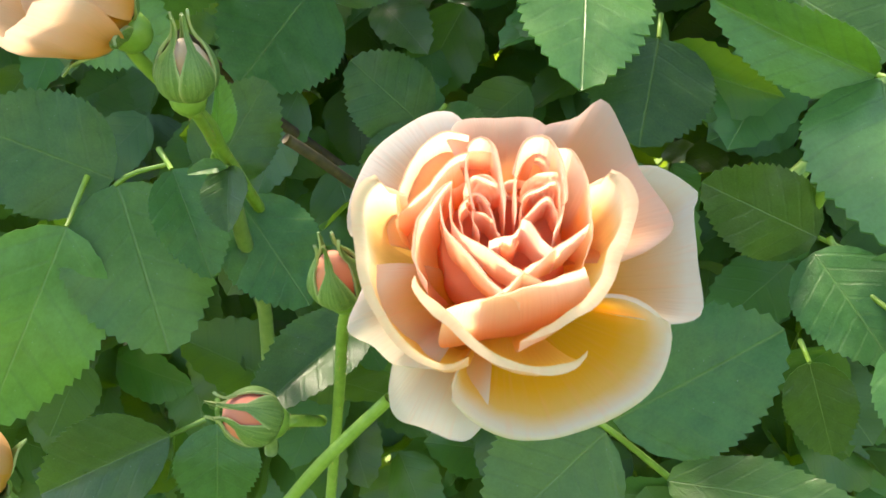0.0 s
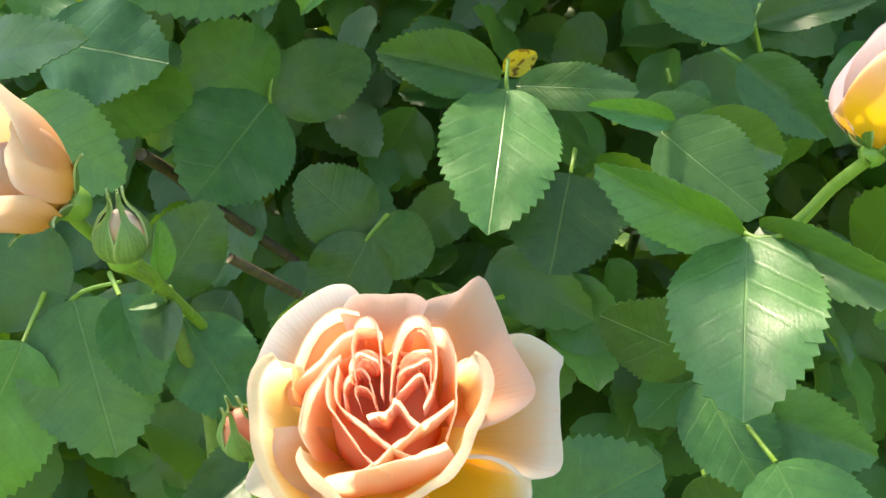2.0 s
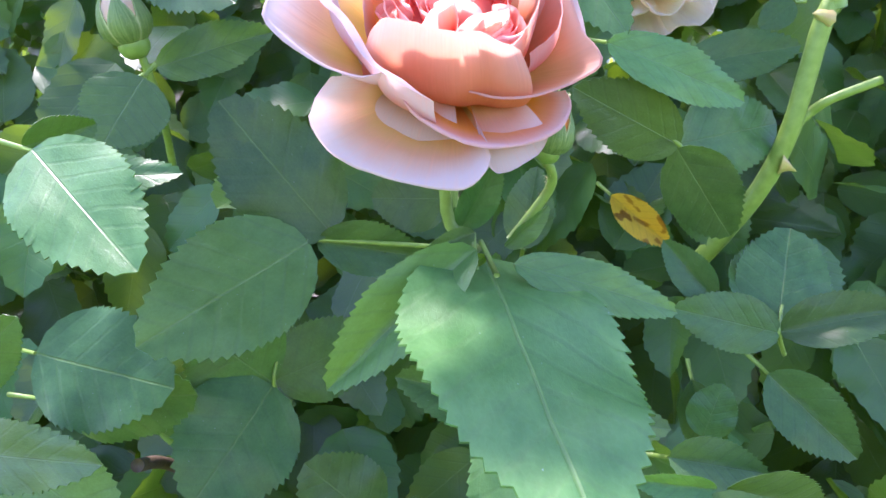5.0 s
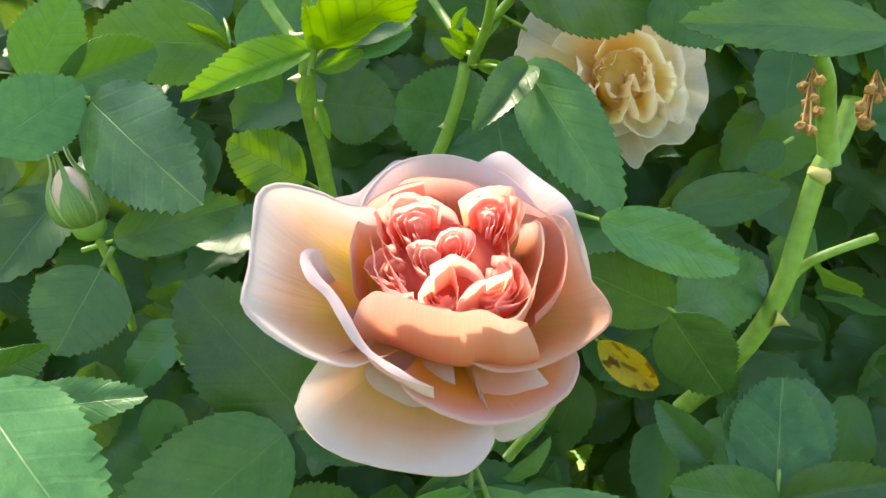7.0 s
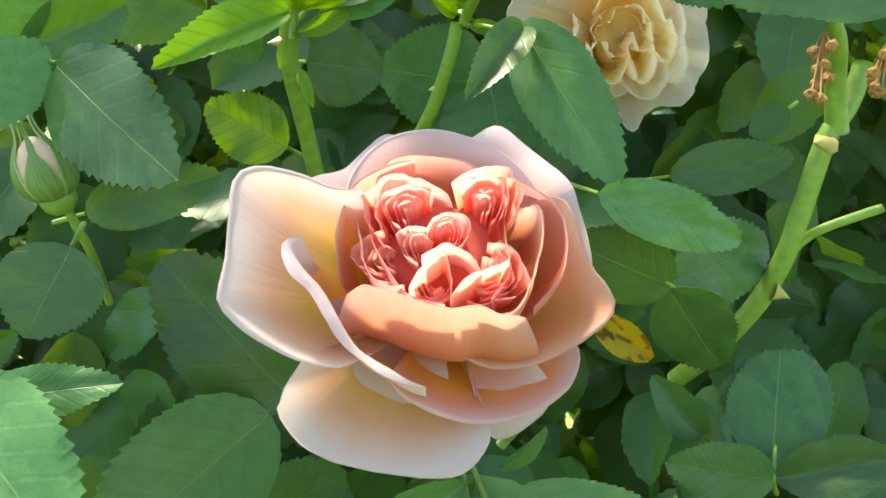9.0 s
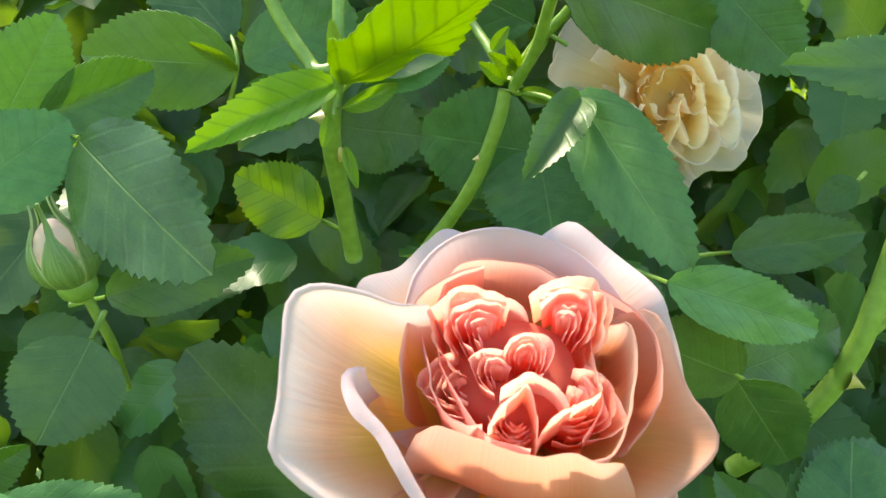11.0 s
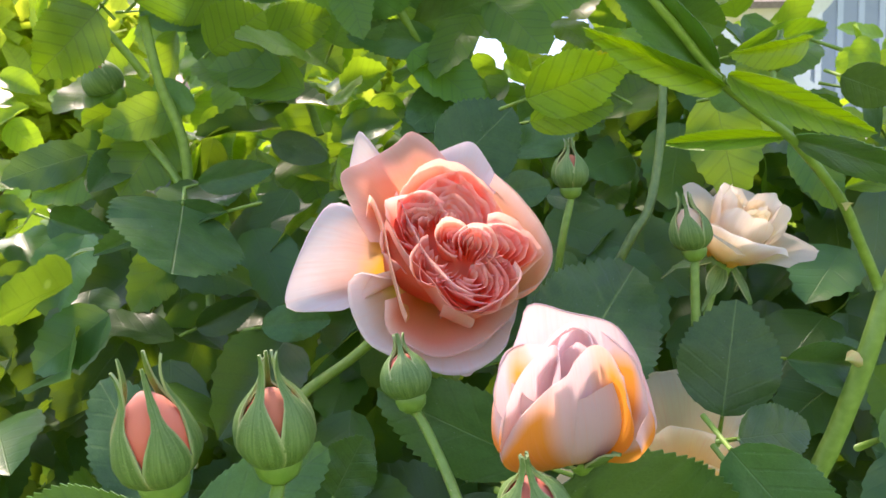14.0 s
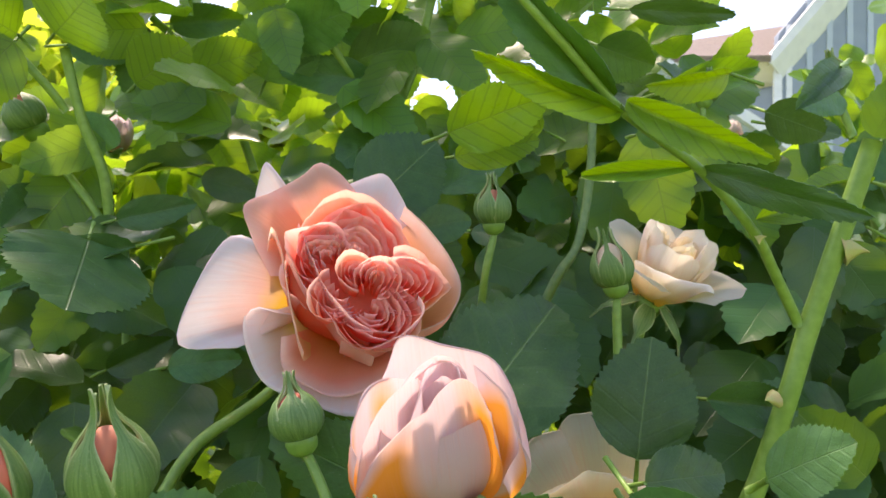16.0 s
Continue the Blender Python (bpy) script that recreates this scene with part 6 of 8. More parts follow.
stalk(c, [(0.0403, 0.7000, 1.6664), (0.0286, 0.7000, 1.6167), (0.0130, 0.7000, 1.5758), (-0.0073, 0.7200, 1.5270)], 0.0032, 0.0035, "cane", STEM, 12)
c = thing("rose_shoot", "green rose shoot against the sky", "stem", (-0.0427, 0.6600, 1.6406), "rose stems")
stalk(c, [(-0.0427, 0.6600, 1.6406), (-0.0207, 0.6700, 1.6098), (-0.0025, 0.6900, 1.5849), (0.0053, 0.7000, 1.5516)], 0.0028, 0.0030, "cane", STEM, 12)
c = thing("rose_shoot", "upright green rose shoot", "stem", (0.1321, 0.6000, 1.5566), "rose stems")
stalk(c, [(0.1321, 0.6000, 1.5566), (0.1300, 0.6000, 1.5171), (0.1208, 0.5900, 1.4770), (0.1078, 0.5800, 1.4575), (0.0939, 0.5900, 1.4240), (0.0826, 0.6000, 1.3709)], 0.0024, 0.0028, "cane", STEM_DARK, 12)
c = thing("rose_shoot", "thin green rose shoot", "stem", (-0.1559, 0.7000, 1.6480), "rose stems")
stalk(c, [(-0.1559, 0.7000, 1.6480), (-0.1311, 0.7000, 1.6235), (-0.1024, 0.7200, 1.5844), (-0.0850, 0.7200, 1.5429)], 0.0026, 0.0030, "cane", STEM, 12)
c = thing("rose_shoot", "thin green rose shoot", "stem", (-0.2308, 0.6000, 1.6070), "rose stems")
stalk(c, [(-0.2308, 0.6000, 1.6070), (-0.2089, 0.6100, 1.5940), (-0.1889, 0.6200, 1.5734), (-0.1789, 0.6300, 1.5589)], 0.0024, 0.0026, "cane", STEM, 12)
# ---- leaves ----
s = spray((-0.1567, 0.2900, 1.0110), "dark green serrated rose leaves on a thin stalk")
stalk(s, [(-0.1567, 0.2900, 1.0110), (-0.1405, 0.2900, 1.0361), (-0.1194, 0.2900, 1.0432)], 0.0011, 0.0008)
leaflet(s, (-0.1405, 0.2900, 1.0361), (-0.1195, 0.2700, 0.9758), (0.36, -0.84, 0.40), 0.0553, 0, "pale")
leaflet(s, (-0.1418, 0.2900, 1.0377), (-0.1903, 0.2800, 1.0615), (0.30, -0.93, 0.22), 0.0479, 3)
s = spray((-0.1483, 0.2840, 1.0403))
stalk(s, [(-0.1483, 0.2840, 1.0403), (-0.1525, 0.2720, 1.0238)], 0.0011, 0.0008)
leaflet(s, (-0.1525, 0.2720, 1.0238), (-0.1825, 0.2500, 0.9540), (0.44, -0.89, 0.09), 0.0517, 0, "pale")
s = spray((-0.1087, 0.2690, 0.9490))
stalk(s, [(-0.1087, 0.2690, 0.9490), (-0.1176, 0.2570, 0.9488)], 0.0011, 0.0008)
leaflet(s, (-0.1176, 0.2570, 0.9488), (-0.1703, 0.2500, 0.9267), (-0.00, -0.95, 0.31), 0.0360, 1)
s = spray((-0.1049, 0.2740, 0.9550))
stalk(s, [(-0.1049, 0.2740, 0.9550), (-0.1012, 0.2620, 0.9512)], 0.0011, 0.0008)
leaflet(s, (-0.1012, 0.2620, 0.9512), (-0.1005, 0.2500, 0.9190), (0.33, -0.88, 0.34), 0.0309, 2)
s = spray((-0.0349, 0.2570, 0.9998))
stalk(s, [(-0.0349, 0.2570, 0.9998), (-0.0428, 0.2450, 0.9965)], 0.0011, 0.0008)
leaflet(s, (-0.0428, 0.2450, 0.9965), (-0.0675, 0.2000, 0.9879), (0.40, -0.38, 0.83), 0.0237, 1)
s = spray((0.0552, 0.2250, 0.9509), "dark green serrated rose leaves on a thin stalk")
stalk(s, [(0.0552, 0.2250, 0.9509), (0.0339, 0.2140, 0.9737), (0.0273, 0.2140, 0.9777)], 0.0011, 0.0008)
leaflet(s, (0.0346, 0.2140, 0.9768), (0.0841, 0.2180, 1.0028), (-0.08, -0.95, 0.30), 0.0432, 0)
leaflet(s, (0.0326, 0.2140, 0.9731), (-0.0011, 0.2000, 0.9466), (0.06, -0.91, 0.41), 0.0415, 0, "pale")
leaflet(s, (0.0527, 0.2220, 0.9527), (0.1015, 0.2000, 0.9566), (-0.31, -0.56, 0.76), 0.0227, 3, "pale")
s = spray((0.1287, 0.2880, 1.0069))
stalk(s, [(0.1287, 0.2880, 1.0069), (0.1133, 0.2760, 1.0151)], 0.0011, 0.0008)
leaflet(s, (0.1133, 0.2760, 1.0151), (0.0699, 0.2620, 1.0373), (0.27, -0.96, -0.08), 0.0320, 3)
s = spray((0.1111, 0.2620, 1.0187), "mid-green serrated rose leaves catching soft light")
stalk(s, [(0.1111, 0.2620, 1.0187), (0.1155, 0.2520, 1.0073), (0.1197, 0.2210, 1.0019)], 0.0011, 0.0008)
leaflet(s, (0.1058, 0.2600, 1.0141), (0.1169, 0.2240, 0.9904), (-0.47, -0.58, 0.67), 0.0323, 0)
leaflet(s, (0.1155, 0.2520, 1.0073), (0.1563, 0.2300, 0.9987), (-0.39, -0.85, 0.35), 0.0295, 1, "pale")
leaflet(s, (0.1197, 0.2210, 1.0019), (0.1312, 0.1900, 0.9734), (-0.44, -0.69, 0.57), 0.0397, 0, "pale")
s = spray((0.1128, 0.2820, 0.9744))
stalk(s, [(0.1128, 0.2820, 0.9744), (0.1120, 0.2700, 0.9708)], 0.0011, 0.0008)
leaflet(s, (0.1120, 0.2700, 0.9708), (0.1239, 0.2700, 0.9334), (-0.15, -0.99, -0.05), 0.0252, 3)
s = spray((0.1255, 0.2350, 1.0739), "mid-green serrated rose leaves catching soft light")
stalk(s, [(0.1255, 0.2350, 1.0739), (0.1126, 0.2420, 1.0714), (0.1131, 0.2880, 1.0851), (0.0947, 0.2900, 1.1014)], 0.0011, 0.0008)
leaflet(s, (0.1120, 0.2400, 1.0712), (0.0920, 0.1740, 1.0418), (-0.20, -0.35, 0.92), 0.0439, 0, "pale")
leaflet(s, (0.1102, 0.2400, 1.0717), (0.0622, 0.2360, 1.0918), (-0.10, -0.90, -0.42), 0.0231, 1, "pale")
leaflet(s, (0.0932, 0.2840, 1.1015), (0.1175, 0.2470, 1.0780), (-0.65, -0.66, 0.38), 0.0346, 0, "pale")
leaflet(s, (0.1027, 0.2870, 1.1044), (0.1473, 0.2990, 1.0897), (0.26, -0.96, 0.01), 0.0243, 1, "pale")
leaflet(s, (0.0977, 0.2850, 1.1050), (0.0662, 0.2750, 1.1119), (0.31, -0.95, 0.05), 0.0108, 1, "pale")
leaflet(s, (0.1174, 0.2450, 1.0735), (0.1428, 0.1900, 1.0617), (-0.89, -0.44, 0.13), 0.0183, 1, "pale")
s = spray((0.0409, 0.3300, 1.1131), "dark green serrated rose leaves on a thin stalk")
stalk(s, [(0.0409, 0.3300, 1.1131), (0.0372, 0.3270, 1.1181), (0.0380, 0.3350, 1.1295)], 0.0011, 0.0008)
leaflet(s, (0.0372, 0.3270, 1.1169), (0.0297, 0.2540, 1.0748), (0.14, -0.51, 0.85), 0.0476, 0, "pale")
leaflet(s, (0.0413, 0.3270, 1.1182), (0.0891, 0.3120, 1.1171), (-0.26, -0.86, 0.44), 0.0219, 0, "pale")
leaflet(s, (0.0347, 0.3280, 1.1204), (-0.0162, 0.3200, 1.1344), (0.21, -0.95, 0.21), 0.0277, 1)
s = spray((0.0658, 0.3220, 1.0918))
stalk(s, [(0.0658, 0.3220, 1.0918), (0.0628, 0.3100, 1.0833)], 0.0011, 0.0008)
leaflet(s, (0.0628, 0.3100, 1.0833), (0.0530, 0.2870, 1.0468), (0.01, -0.85, 0.53), 0.0467, 3)
s = spray((-0.0746, 0.4000, 1.0970), "dark green serrated rose leaves on a thin stalk")
stalk(s, [(-0.0746, 0.4000, 1.0970), (-0.0785, 0.3820, 1.1118), (-0.0764, 0.3900, 1.1295)], 0.0011, 0.0008)
leaflet(s, (-0.0785, 0.3820, 1.1113), (-0.1075, 0.3450, 1.0690), (0.49, -0.79, 0.36), 0.0589, 3)
leaflet(s, (-0.0797, 0.3840, 1.1122), (-0.1105, 0.3650, 1.1445), (0.46, -0.88, -0.08), 0.0495, 3)
leaflet(s, (-0.0788, 0.3860, 1.1123), (-0.0299, 0.4000, 1.1314), (0.25, -0.97, 0.08), 0.0402, 3)
s = spray((-0.1930, 0.3620, 1.1137))
stalk(s, [(-0.1930, 0.3620, 1.1137), (-0.1694, 0.3500, 1.1155)], 0.0011, 0.0008)
leaflet(s, (-0.1694, 0.3500, 1.1155), (-0.1037, 0.3450, 1.1180), (-0.07, -0.98, -0.19), 0.0431, 3)
s = spray((-0.1779, 0.3120, 1.1167))
stalk(s, [(-0.1779, 0.3120, 1.1167), (-0.1604, 0.3000, 1.1108)], 0.0011, 0.0008)
leaflet(s, (-0.1604, 0.3000, 1.1108), (-0.1141, 0.2850, 1.0847), (-0.17, -0.95, 0.24), 0.0408, 0, "pale")
s = spray((-0.0202, 0.3750, 1.0557), "dark green serrated rose leaves on a thin stalk")
stalk(s, [(-0.0202, 0.3750, 1.0557), (-0.0290, 0.3710, 1.0461), (-0.0344, 0.3730, 1.0380)], 0.0011, 0.0008)
leaflet(s, (-0.0291, 0.3710, 1.0453), (-0.0527, 0.3600, 1.0012), (0.13, -0.98, 0.18), 0.0427, 3)
leaflet(s, (-0.0282, 0.3710, 1.0462), (0.0018, 0.3800, 1.0311), (0.36, -0.92, 0.17), 0.0360, 3)
leaflet(s, (-0.0305, 0.3760, 1.0451), (-0.0628, 0.3700, 1.0772), (0.31, -0.94, 0.13), 0.0425, 3)
s = spray((-0.1221, 0.3120, 1.0203))
stalk(s, [(-0.1221, 0.3120, 1.0203), (-0.1089, 0.3000, 1.0353)], 0.0011, 0.0008)
leaflet(s, (-0.1089, 0.3000, 1.0353), (-0.0853, 0.3100, 1.0718), (0.27, -0.96, 0.09), 0.0336, 3)
s = spray((-0.0859, 0.2570, 1.0498))
stalk(s, [(-0.0859, 0.2570, 1.0498), (-0.0818, 0.2450, 1.0486)], 0.0011, 0.0008)
leaflet(s, (-0.0818, 0.2450, 1.0486), (-0.0812, 0.2320, 1.0316), (-0.19, -0.78, 0.59), 0.0158, 1)
s = spray((-0.1160, 0.2740, 1.0508))
stalk(s, [(-0.1160, 0.2740, 1.0508), (-0.1073, 0.2620, 1.0453)], 0.0011, 0.0008)
leaflet(s, (-0.1073, 0.2620, 1.0453), (-0.0926, 0.2500, 1.0115), (0.40, -0.80, 0.46), 0.0253, 1)
s = spray((-0.0924, 0.2560, 1.0447))
stalk(s, [(-0.0924, 0.2560, 1.0447), (-0.0853, 0.2440, 1.0547)], 0.0011, 0.0008)
leaflet(s, (-0.0853, 0.2440, 1.0547), (-0.0788, 0.2400, 1.0765), (0.78, -0.54, -0.33), 0.0095, 1, "pale")
s = spray((-0.0845, 0.2550, 1.0449))
stalk(s, [(-0.0845, 0.2550, 1.0449), (-0.0823, 0.2430, 1.0489)], 0.0011, 0.0008)
leaflet(s, (-0.0823, 0.2430, 1.0489), (-0.0914, 0.2350, 1.0491), (0.43, -0.47, 0.77), 0.0063, 1, "pale")
s = spray((-0.1019, 0.2920, 1.0368))
stalk(s, [(-0.1019, 0.2920, 1.0368), (-0.0910, 0.2800, 1.0310)], 0.0011, 0.0008)
leaflet(s, (-0.0910, 0.2800, 1.0310), (-0.0654, 0.2700, 0.9940), (0.32, -0.84, 0.45), 0.0372, 3)
s = spray((0.1559, 0.3700, 1.1297), "dark green serrated rose leaves on a thin stalk")
stalk(s, [(0.1559, 0.3700, 1.1297), (0.1486, 0.3600, 1.1427), (0.1536, 0.3700, 1.1526)], 0.0011, 0.0008)
leaflet(s, (0.1492, 0.3600, 1.1422), (0.1008, 0.3500, 1.1554), (0.24, -0.96, 0.14), 0.0259, 0)
leaflet(s, (0.1491, 0.3600, 1.1427), (0.1964, 0.3450, 1.1575), (-0.39, -0.82, 0.42), 0.0240, 1)
leaflet(s, (0.1502, 0.3660, 1.1438), (0.1686, 0.4000, 1.1848), (-0.08, -0.75, 0.66), 0.0425, 3)
s = spray((0.1180, 0.3720, 1.0862))
stalk(s, [(0.1180, 0.3720, 1.0862), (0.1176, 0.3600, 1.0945)], 0.0011, 0.0008)
leaflet(s, (0.1176, 0.3600, 1.0945), (0.1255, 0.3600, 1.1189), (-0.22, -0.97, 0.07), 0.0222, 3)
s = spray((0.0155, 0.2880, 1.1819), "mid-green serrated rose leaves catching soft light")
stalk(s, [(0.0155, 0.2880, 1.1819), (0.0127, 0.2800, 1.1846), (0.0121, 0.2900, 1.1957)], 0.0011, 0.0008)
leaflet(s, (0.0160, 0.2900, 1.1869), (0.0357, 0.1774, 1.1462), (0.20, -0.46, 0.86), 0.0700, 5, "pale")
leaflet(s, (0.0248, 0.2760, 1.1872), (0.0824, 0.2800, 1.1711), (0.19, -0.87, 0.45), 0.0176, 0, "pale")
leaflet(s, (0.0124, 0.2760, 1.1922), (-0.0383, 0.2660, 1.1480), (-0.14, -0.92, 0.36), 0.0249, 1, "pale")
s = spray((0.0019, 0.3600, 1.1805), "dark green serrated rose leaves on a thin stalk")
stalk(s, [(0.0019, 0.3600, 1.1805), (-0.0514, 0.3500, 1.1852), (-0.0547, 0.3480, 1.1849)], 0.0011, 0.0008)
leaflet(s, (-0.0543, 0.3480, 1.1844), (-0.1049, 0.2920, 1.1561), (0.56, -0.72, 0.42), 0.0507, 0, "pale")
leaflet(s, (-0.0450, 0.3500, 1.1873), (-0.0923, 0.3550, 1.2431), (0.09, -0.98, 0.17), 0.0468, 3)
leaflet(s, (-0.0515, 0.3500, 1.1845), (-0.0050, 0.3600, 1.1756), (0.23, -0.96, 0.14), 0.0234, 1)
s = spray((-0.1624, 0.3000, 1.2295), "mid-green serrated rose leaves catching soft light")
stalk(s, [(-0.1624, 0.3000, 1.2295), (-0.1326, 0.2850, 1.2233)], 0.0011, 0.0008)
leaflet(s, (-0.1344, 0.2850, 1.2243), (-0.0872, 0.2400, 1.1947), (-0.21, -0.68, 0.70), 0.0385, 0, "pale")
leaflet(s, (-0.1404, 0.2900, 1.2249), (-0.1184, 0.3000, 1.2319), (0.47, -0.83, -0.29), 0.0164, 1)
s = spray((-0.1742, 0.2820, 1.1370))
stalk(s, [(-0.1742, 0.2820, 1.1370), (-0.1607, 0.2700, 1.1470)], 0.0011, 0.0008)
leaflet(s, (-0.1607, 0.2700, 1.1470), (-0.1296, 0.2550, 1.1722), (-0.07, -0.89, -0.44), 0.0233, 0)
s = spray((-0.1782, 0.2720, 1.1268))
stalk(s, [(-0.1782, 0.2720, 1.1268), (-0.1583, 0.2600, 1.1304)], 0.0011, 0.0008)
leaflet(s, (-0.1583, 0.2600, 1.1304), (-0.0981, 0.2300, 1.1379), (-0.45, -0.83, 0.33), 0.0220, 0, "pale")
s = spray((-0.1854, 0.3470, 1.1404))
stalk(s, [(-0.1854, 0.3470, 1.1404), (-0.1652, 0.3350, 1.1403)], 0.0011, 0.0008)
leaflet(s, (-0.1652, 0.3350, 1.1403), (-0.1049, 0.3200, 1.1308), (-0.15, -0.89, 0.44), 0.0504, 3)
s = spray((0.0136, 0.3720, 1.1998))
stalk(s, [(0.0136, 0.3720, 1.1998), (0.0044, 0.3600, 1.2012)], 0.0011, 0.0008)
leaflet(s, (0.0044, 0.3600, 1.2012), (-0.0293, 0.3600, 1.2016), (0.00, -0.99, 0.11), 0.0289, 3)
s = spray((0.0056, 0.2990, 1.1908))
stalk(s, [(0.0056, 0.2990, 1.1908), (0.0083, 0.2870, 1.1983)], 0.0011, 0.0008)
leaflet(s, (0.0083, 0.2870, 1.1983), (0.0196, 0.2720, 1.2208), (-0.06, -0.84, -0.53), 0.0129, 1)
s = spray((0.0332, 0.3420, 1.1736))
stalk(s, [(0.0332, 0.3420, 1.1736), (0.0329, 0.3300, 1.1843)], 0.0011, 0.0008)
leaflet(s, (0.0329, 0.3300, 1.1843), (0.0380, 0.3300, 1.2164), (-0.16, -0.99, 0.03), 0.0194, 1)
s = spray((0.1137, 0.3850, 1.2154), "dark green serrated rose leaves on a thin stalk")
stalk(s, [(0.1137, 0.3850, 1.2154), (0.1045, 0.3700, 1.2238), (0.0932, 0.3700, 1.2312)], 0.0011, 0.0008)
leaflet(s, (0.1045, 0.3700, 1.2238), (0.0564, 0.3500, 1.2468), (0.26, -0.93, -0.26), 0.0309, 0)
leaflet(s, (0.1034, 0.3700, 1.2226), (0.1354, 0.3850, 1.1794), (-0.05, -0.93, -0.36), 0.0335, 0)
leaflet(s, (0.1064, 0.3750, 1.2245), (0.1602, 0.4000, 1.2339), (0.39, -0.90, 0.19), 0.0387, 3)
s = spray((0.0554, 0.3600, 1.2683))
stalk(s, [(0.0554, 0.3600, 1.2683), (0.0673, 0.3480, 1.2651)], 0.0011, 0.0008)
leaflet(s, (0.0673, 0.3480, 1.2651), (0.1327, 0.3620, 1.2429), (0.26, -0.95, 0.15), 0.0239, 0, "pale")
s = spray((0.0809, 0.4320, 1.2033), "yellowed rose leaf with dark spots")
stalk(s, [(0.0809, 0.4320, 1.2033), (0.0859, 0.4200, 1.1979)], 0.0011, 0.0008)
leaflet(s, (0.0859, 0.4200, 1.1979), (0.1169, 0.4200, 1.1717), (-0.05, -1.00, -0.06), 0.0171, 1, "yellow")
s = spray((0.1321, 0.3820, 1.1352))
stalk(s, [(0.1321, 0.3820, 1.1352), (0.1365, 0.3700, 1.1472)], 0.0011, 0.0008)
leaflet(s, (0.1365, 0.3700, 1.1472), (0.1989, 0.4200, 1.1722), (0.26, -0.67, 0.69), 0.0499, 3)
s = spray((0.1367, 0.3920, 1.1434))
stalk(s, [(0.1367, 0.3920, 1.1434), (0.1260, 0.3800, 1.1532)], 0.0011, 0.0008)
leaflet(s, (0.1260, 0.3800, 1.1532), (0.1025, 0.3800, 1.1798), (-0.09, -0.99, -0.08), 0.0181, 1)
s = spray((0.1159, 0.3820, 1.1238))
stalk(s, [(0.1159, 0.3820, 1.1238), (0.1148, 0.3700, 1.1177)], 0.0011, 0.0008)
leaflet(s, (0.1148, 0.3700, 1.1177), (0.1273, 0.3700, 1.0769), (-0.22, -0.97, -0.07), 0.0207, 1)
s = spray((0.1355, 0.3620, 1.1328))
stalk(s, [(0.1355, 0.3620, 1.1328), (0.1409, 0.3500, 1.1268)], 0.0011, 0.0008)
leaflet(s, (0.1409, 0.3500, 1.1268), (0.1722, 0.3300, 1.0960), (-0.34, -0.91, 0.24), 0.0283, 1)
s = spray((0.0816, 0.3220, 1.1026))
stalk(s, [(0.0816, 0.3220, 1.1026), (0.0879, 0.3100, 1.1063)], 0.0011, 0.0008)
leaflet(s, (0.0879, 0.3100, 1.1063), (0.1234, 0.3000, 1.1038), (-0.22, -0.89, 0.40), 0.0202, 1, "pale")
s = spray((-0.0396, 0.3520, 1.3220), "young yellow-green rose leaves lit from behind")
stalk(s, [(-0.0396, 0.3520, 1.3220), (-0.0395, 0.3520, 1.3290)], 0.0011, 0.0008)
leaflet(s, (-0.0388, 0.3520, 1.3294), (0.0019, 0.3050, 1.3453), (0.00, 0.30, 0.95), 0.0320, 4, "young")
leaflet(s, (-0.0404, 0.3500, 1.3289), (-0.0767, 0.3160, 1.3130), (0.46, -0.73, 0.50), 0.0148, 1, "young")
leaflet(s, (-0.0315, 0.3600, 1.3292), (0.0006, 0.3800, 1.3399), (0.54, -0.84, -0.05), 0.0119, 1, "pale")
s = spray((0.0238, 0.4200, 1.3277), "dark green serrated rose leaves on a thin stalk")
stalk(s, [(0.0238, 0.4200, 1.3277), (0.0339, 0.4000, 1.3263), (0.0465, 0.3880, 1.3190)], 0.0011, 0.0008)
leaflet(s, (0.0451, 0.3920, 1.3272), (0.0723, 0.3440, 1.2708), (-0.54, -0.75, 0.38), 0.0324, 0, "pale")
leaflet(s, (0.0459, 0.3880, 1.3257), (0.0218, 0.3480, 1.3033), (0.35, -0.61, 0.71), 0.0164, 1, "pale")
s = spray((0.0223, 0.3840, 1.3682))
stalk(s, [(0.0223, 0.3840, 1.3682), (0.0343, 0.3720, 1.3654)], 0.0011, 0.0008)
leaflet(s, (0.0343, 0.3720, 1.3654), (0.1117, 0.4140, 1.3501), (0.46, -0.88, -0.12), 0.0409, 0)
s = spray((-0.1494, 0.3900, 1.3172), "dark green serrated rose leaves on a thin stalk")
stalk(s, [(-0.1494, 0.3900, 1.3172), (-0.1228, 0.3600, 1.3123)], 0.0011, 0.0008)
leaflet(s, (-0.1229, 0.3600, 1.3117), (-0.0762, 0.3120, 1.2784), (-0.30, -0.92, 0.25), 0.0400, 0, "green")
s = spray((-0.1803, 0.3900, 1.3080), "dark green serrated rose leaves on a thin stalk")
stalk(s, [(-0.1803, 0.3900, 1.3080), (-0.1587, 0.3850, 1.3176), (-0.1435, 0.3800, 1.3150)], 0.0011, 0.0008)
leaflet(s, (-0.1564, 0.3850, 1.3201), (-0.1331, 0.3750, 1.3512), (0.10, -0.92, -0.37), 0.0274, 0, "pale")
leaflet(s, (-0.1435, 0.3800, 1.3187), (-0.1094, 0.4100, 1.3360), (0.68, -0.73, -0.06), 0.0247, 1, "pale")
leaflet(s, (-0.1524, 0.3400, 1.2949), (-0.1262, 0.3630, 1.3193), (0.47, -0.84, 0.29), 0.0310, 0, "pale")
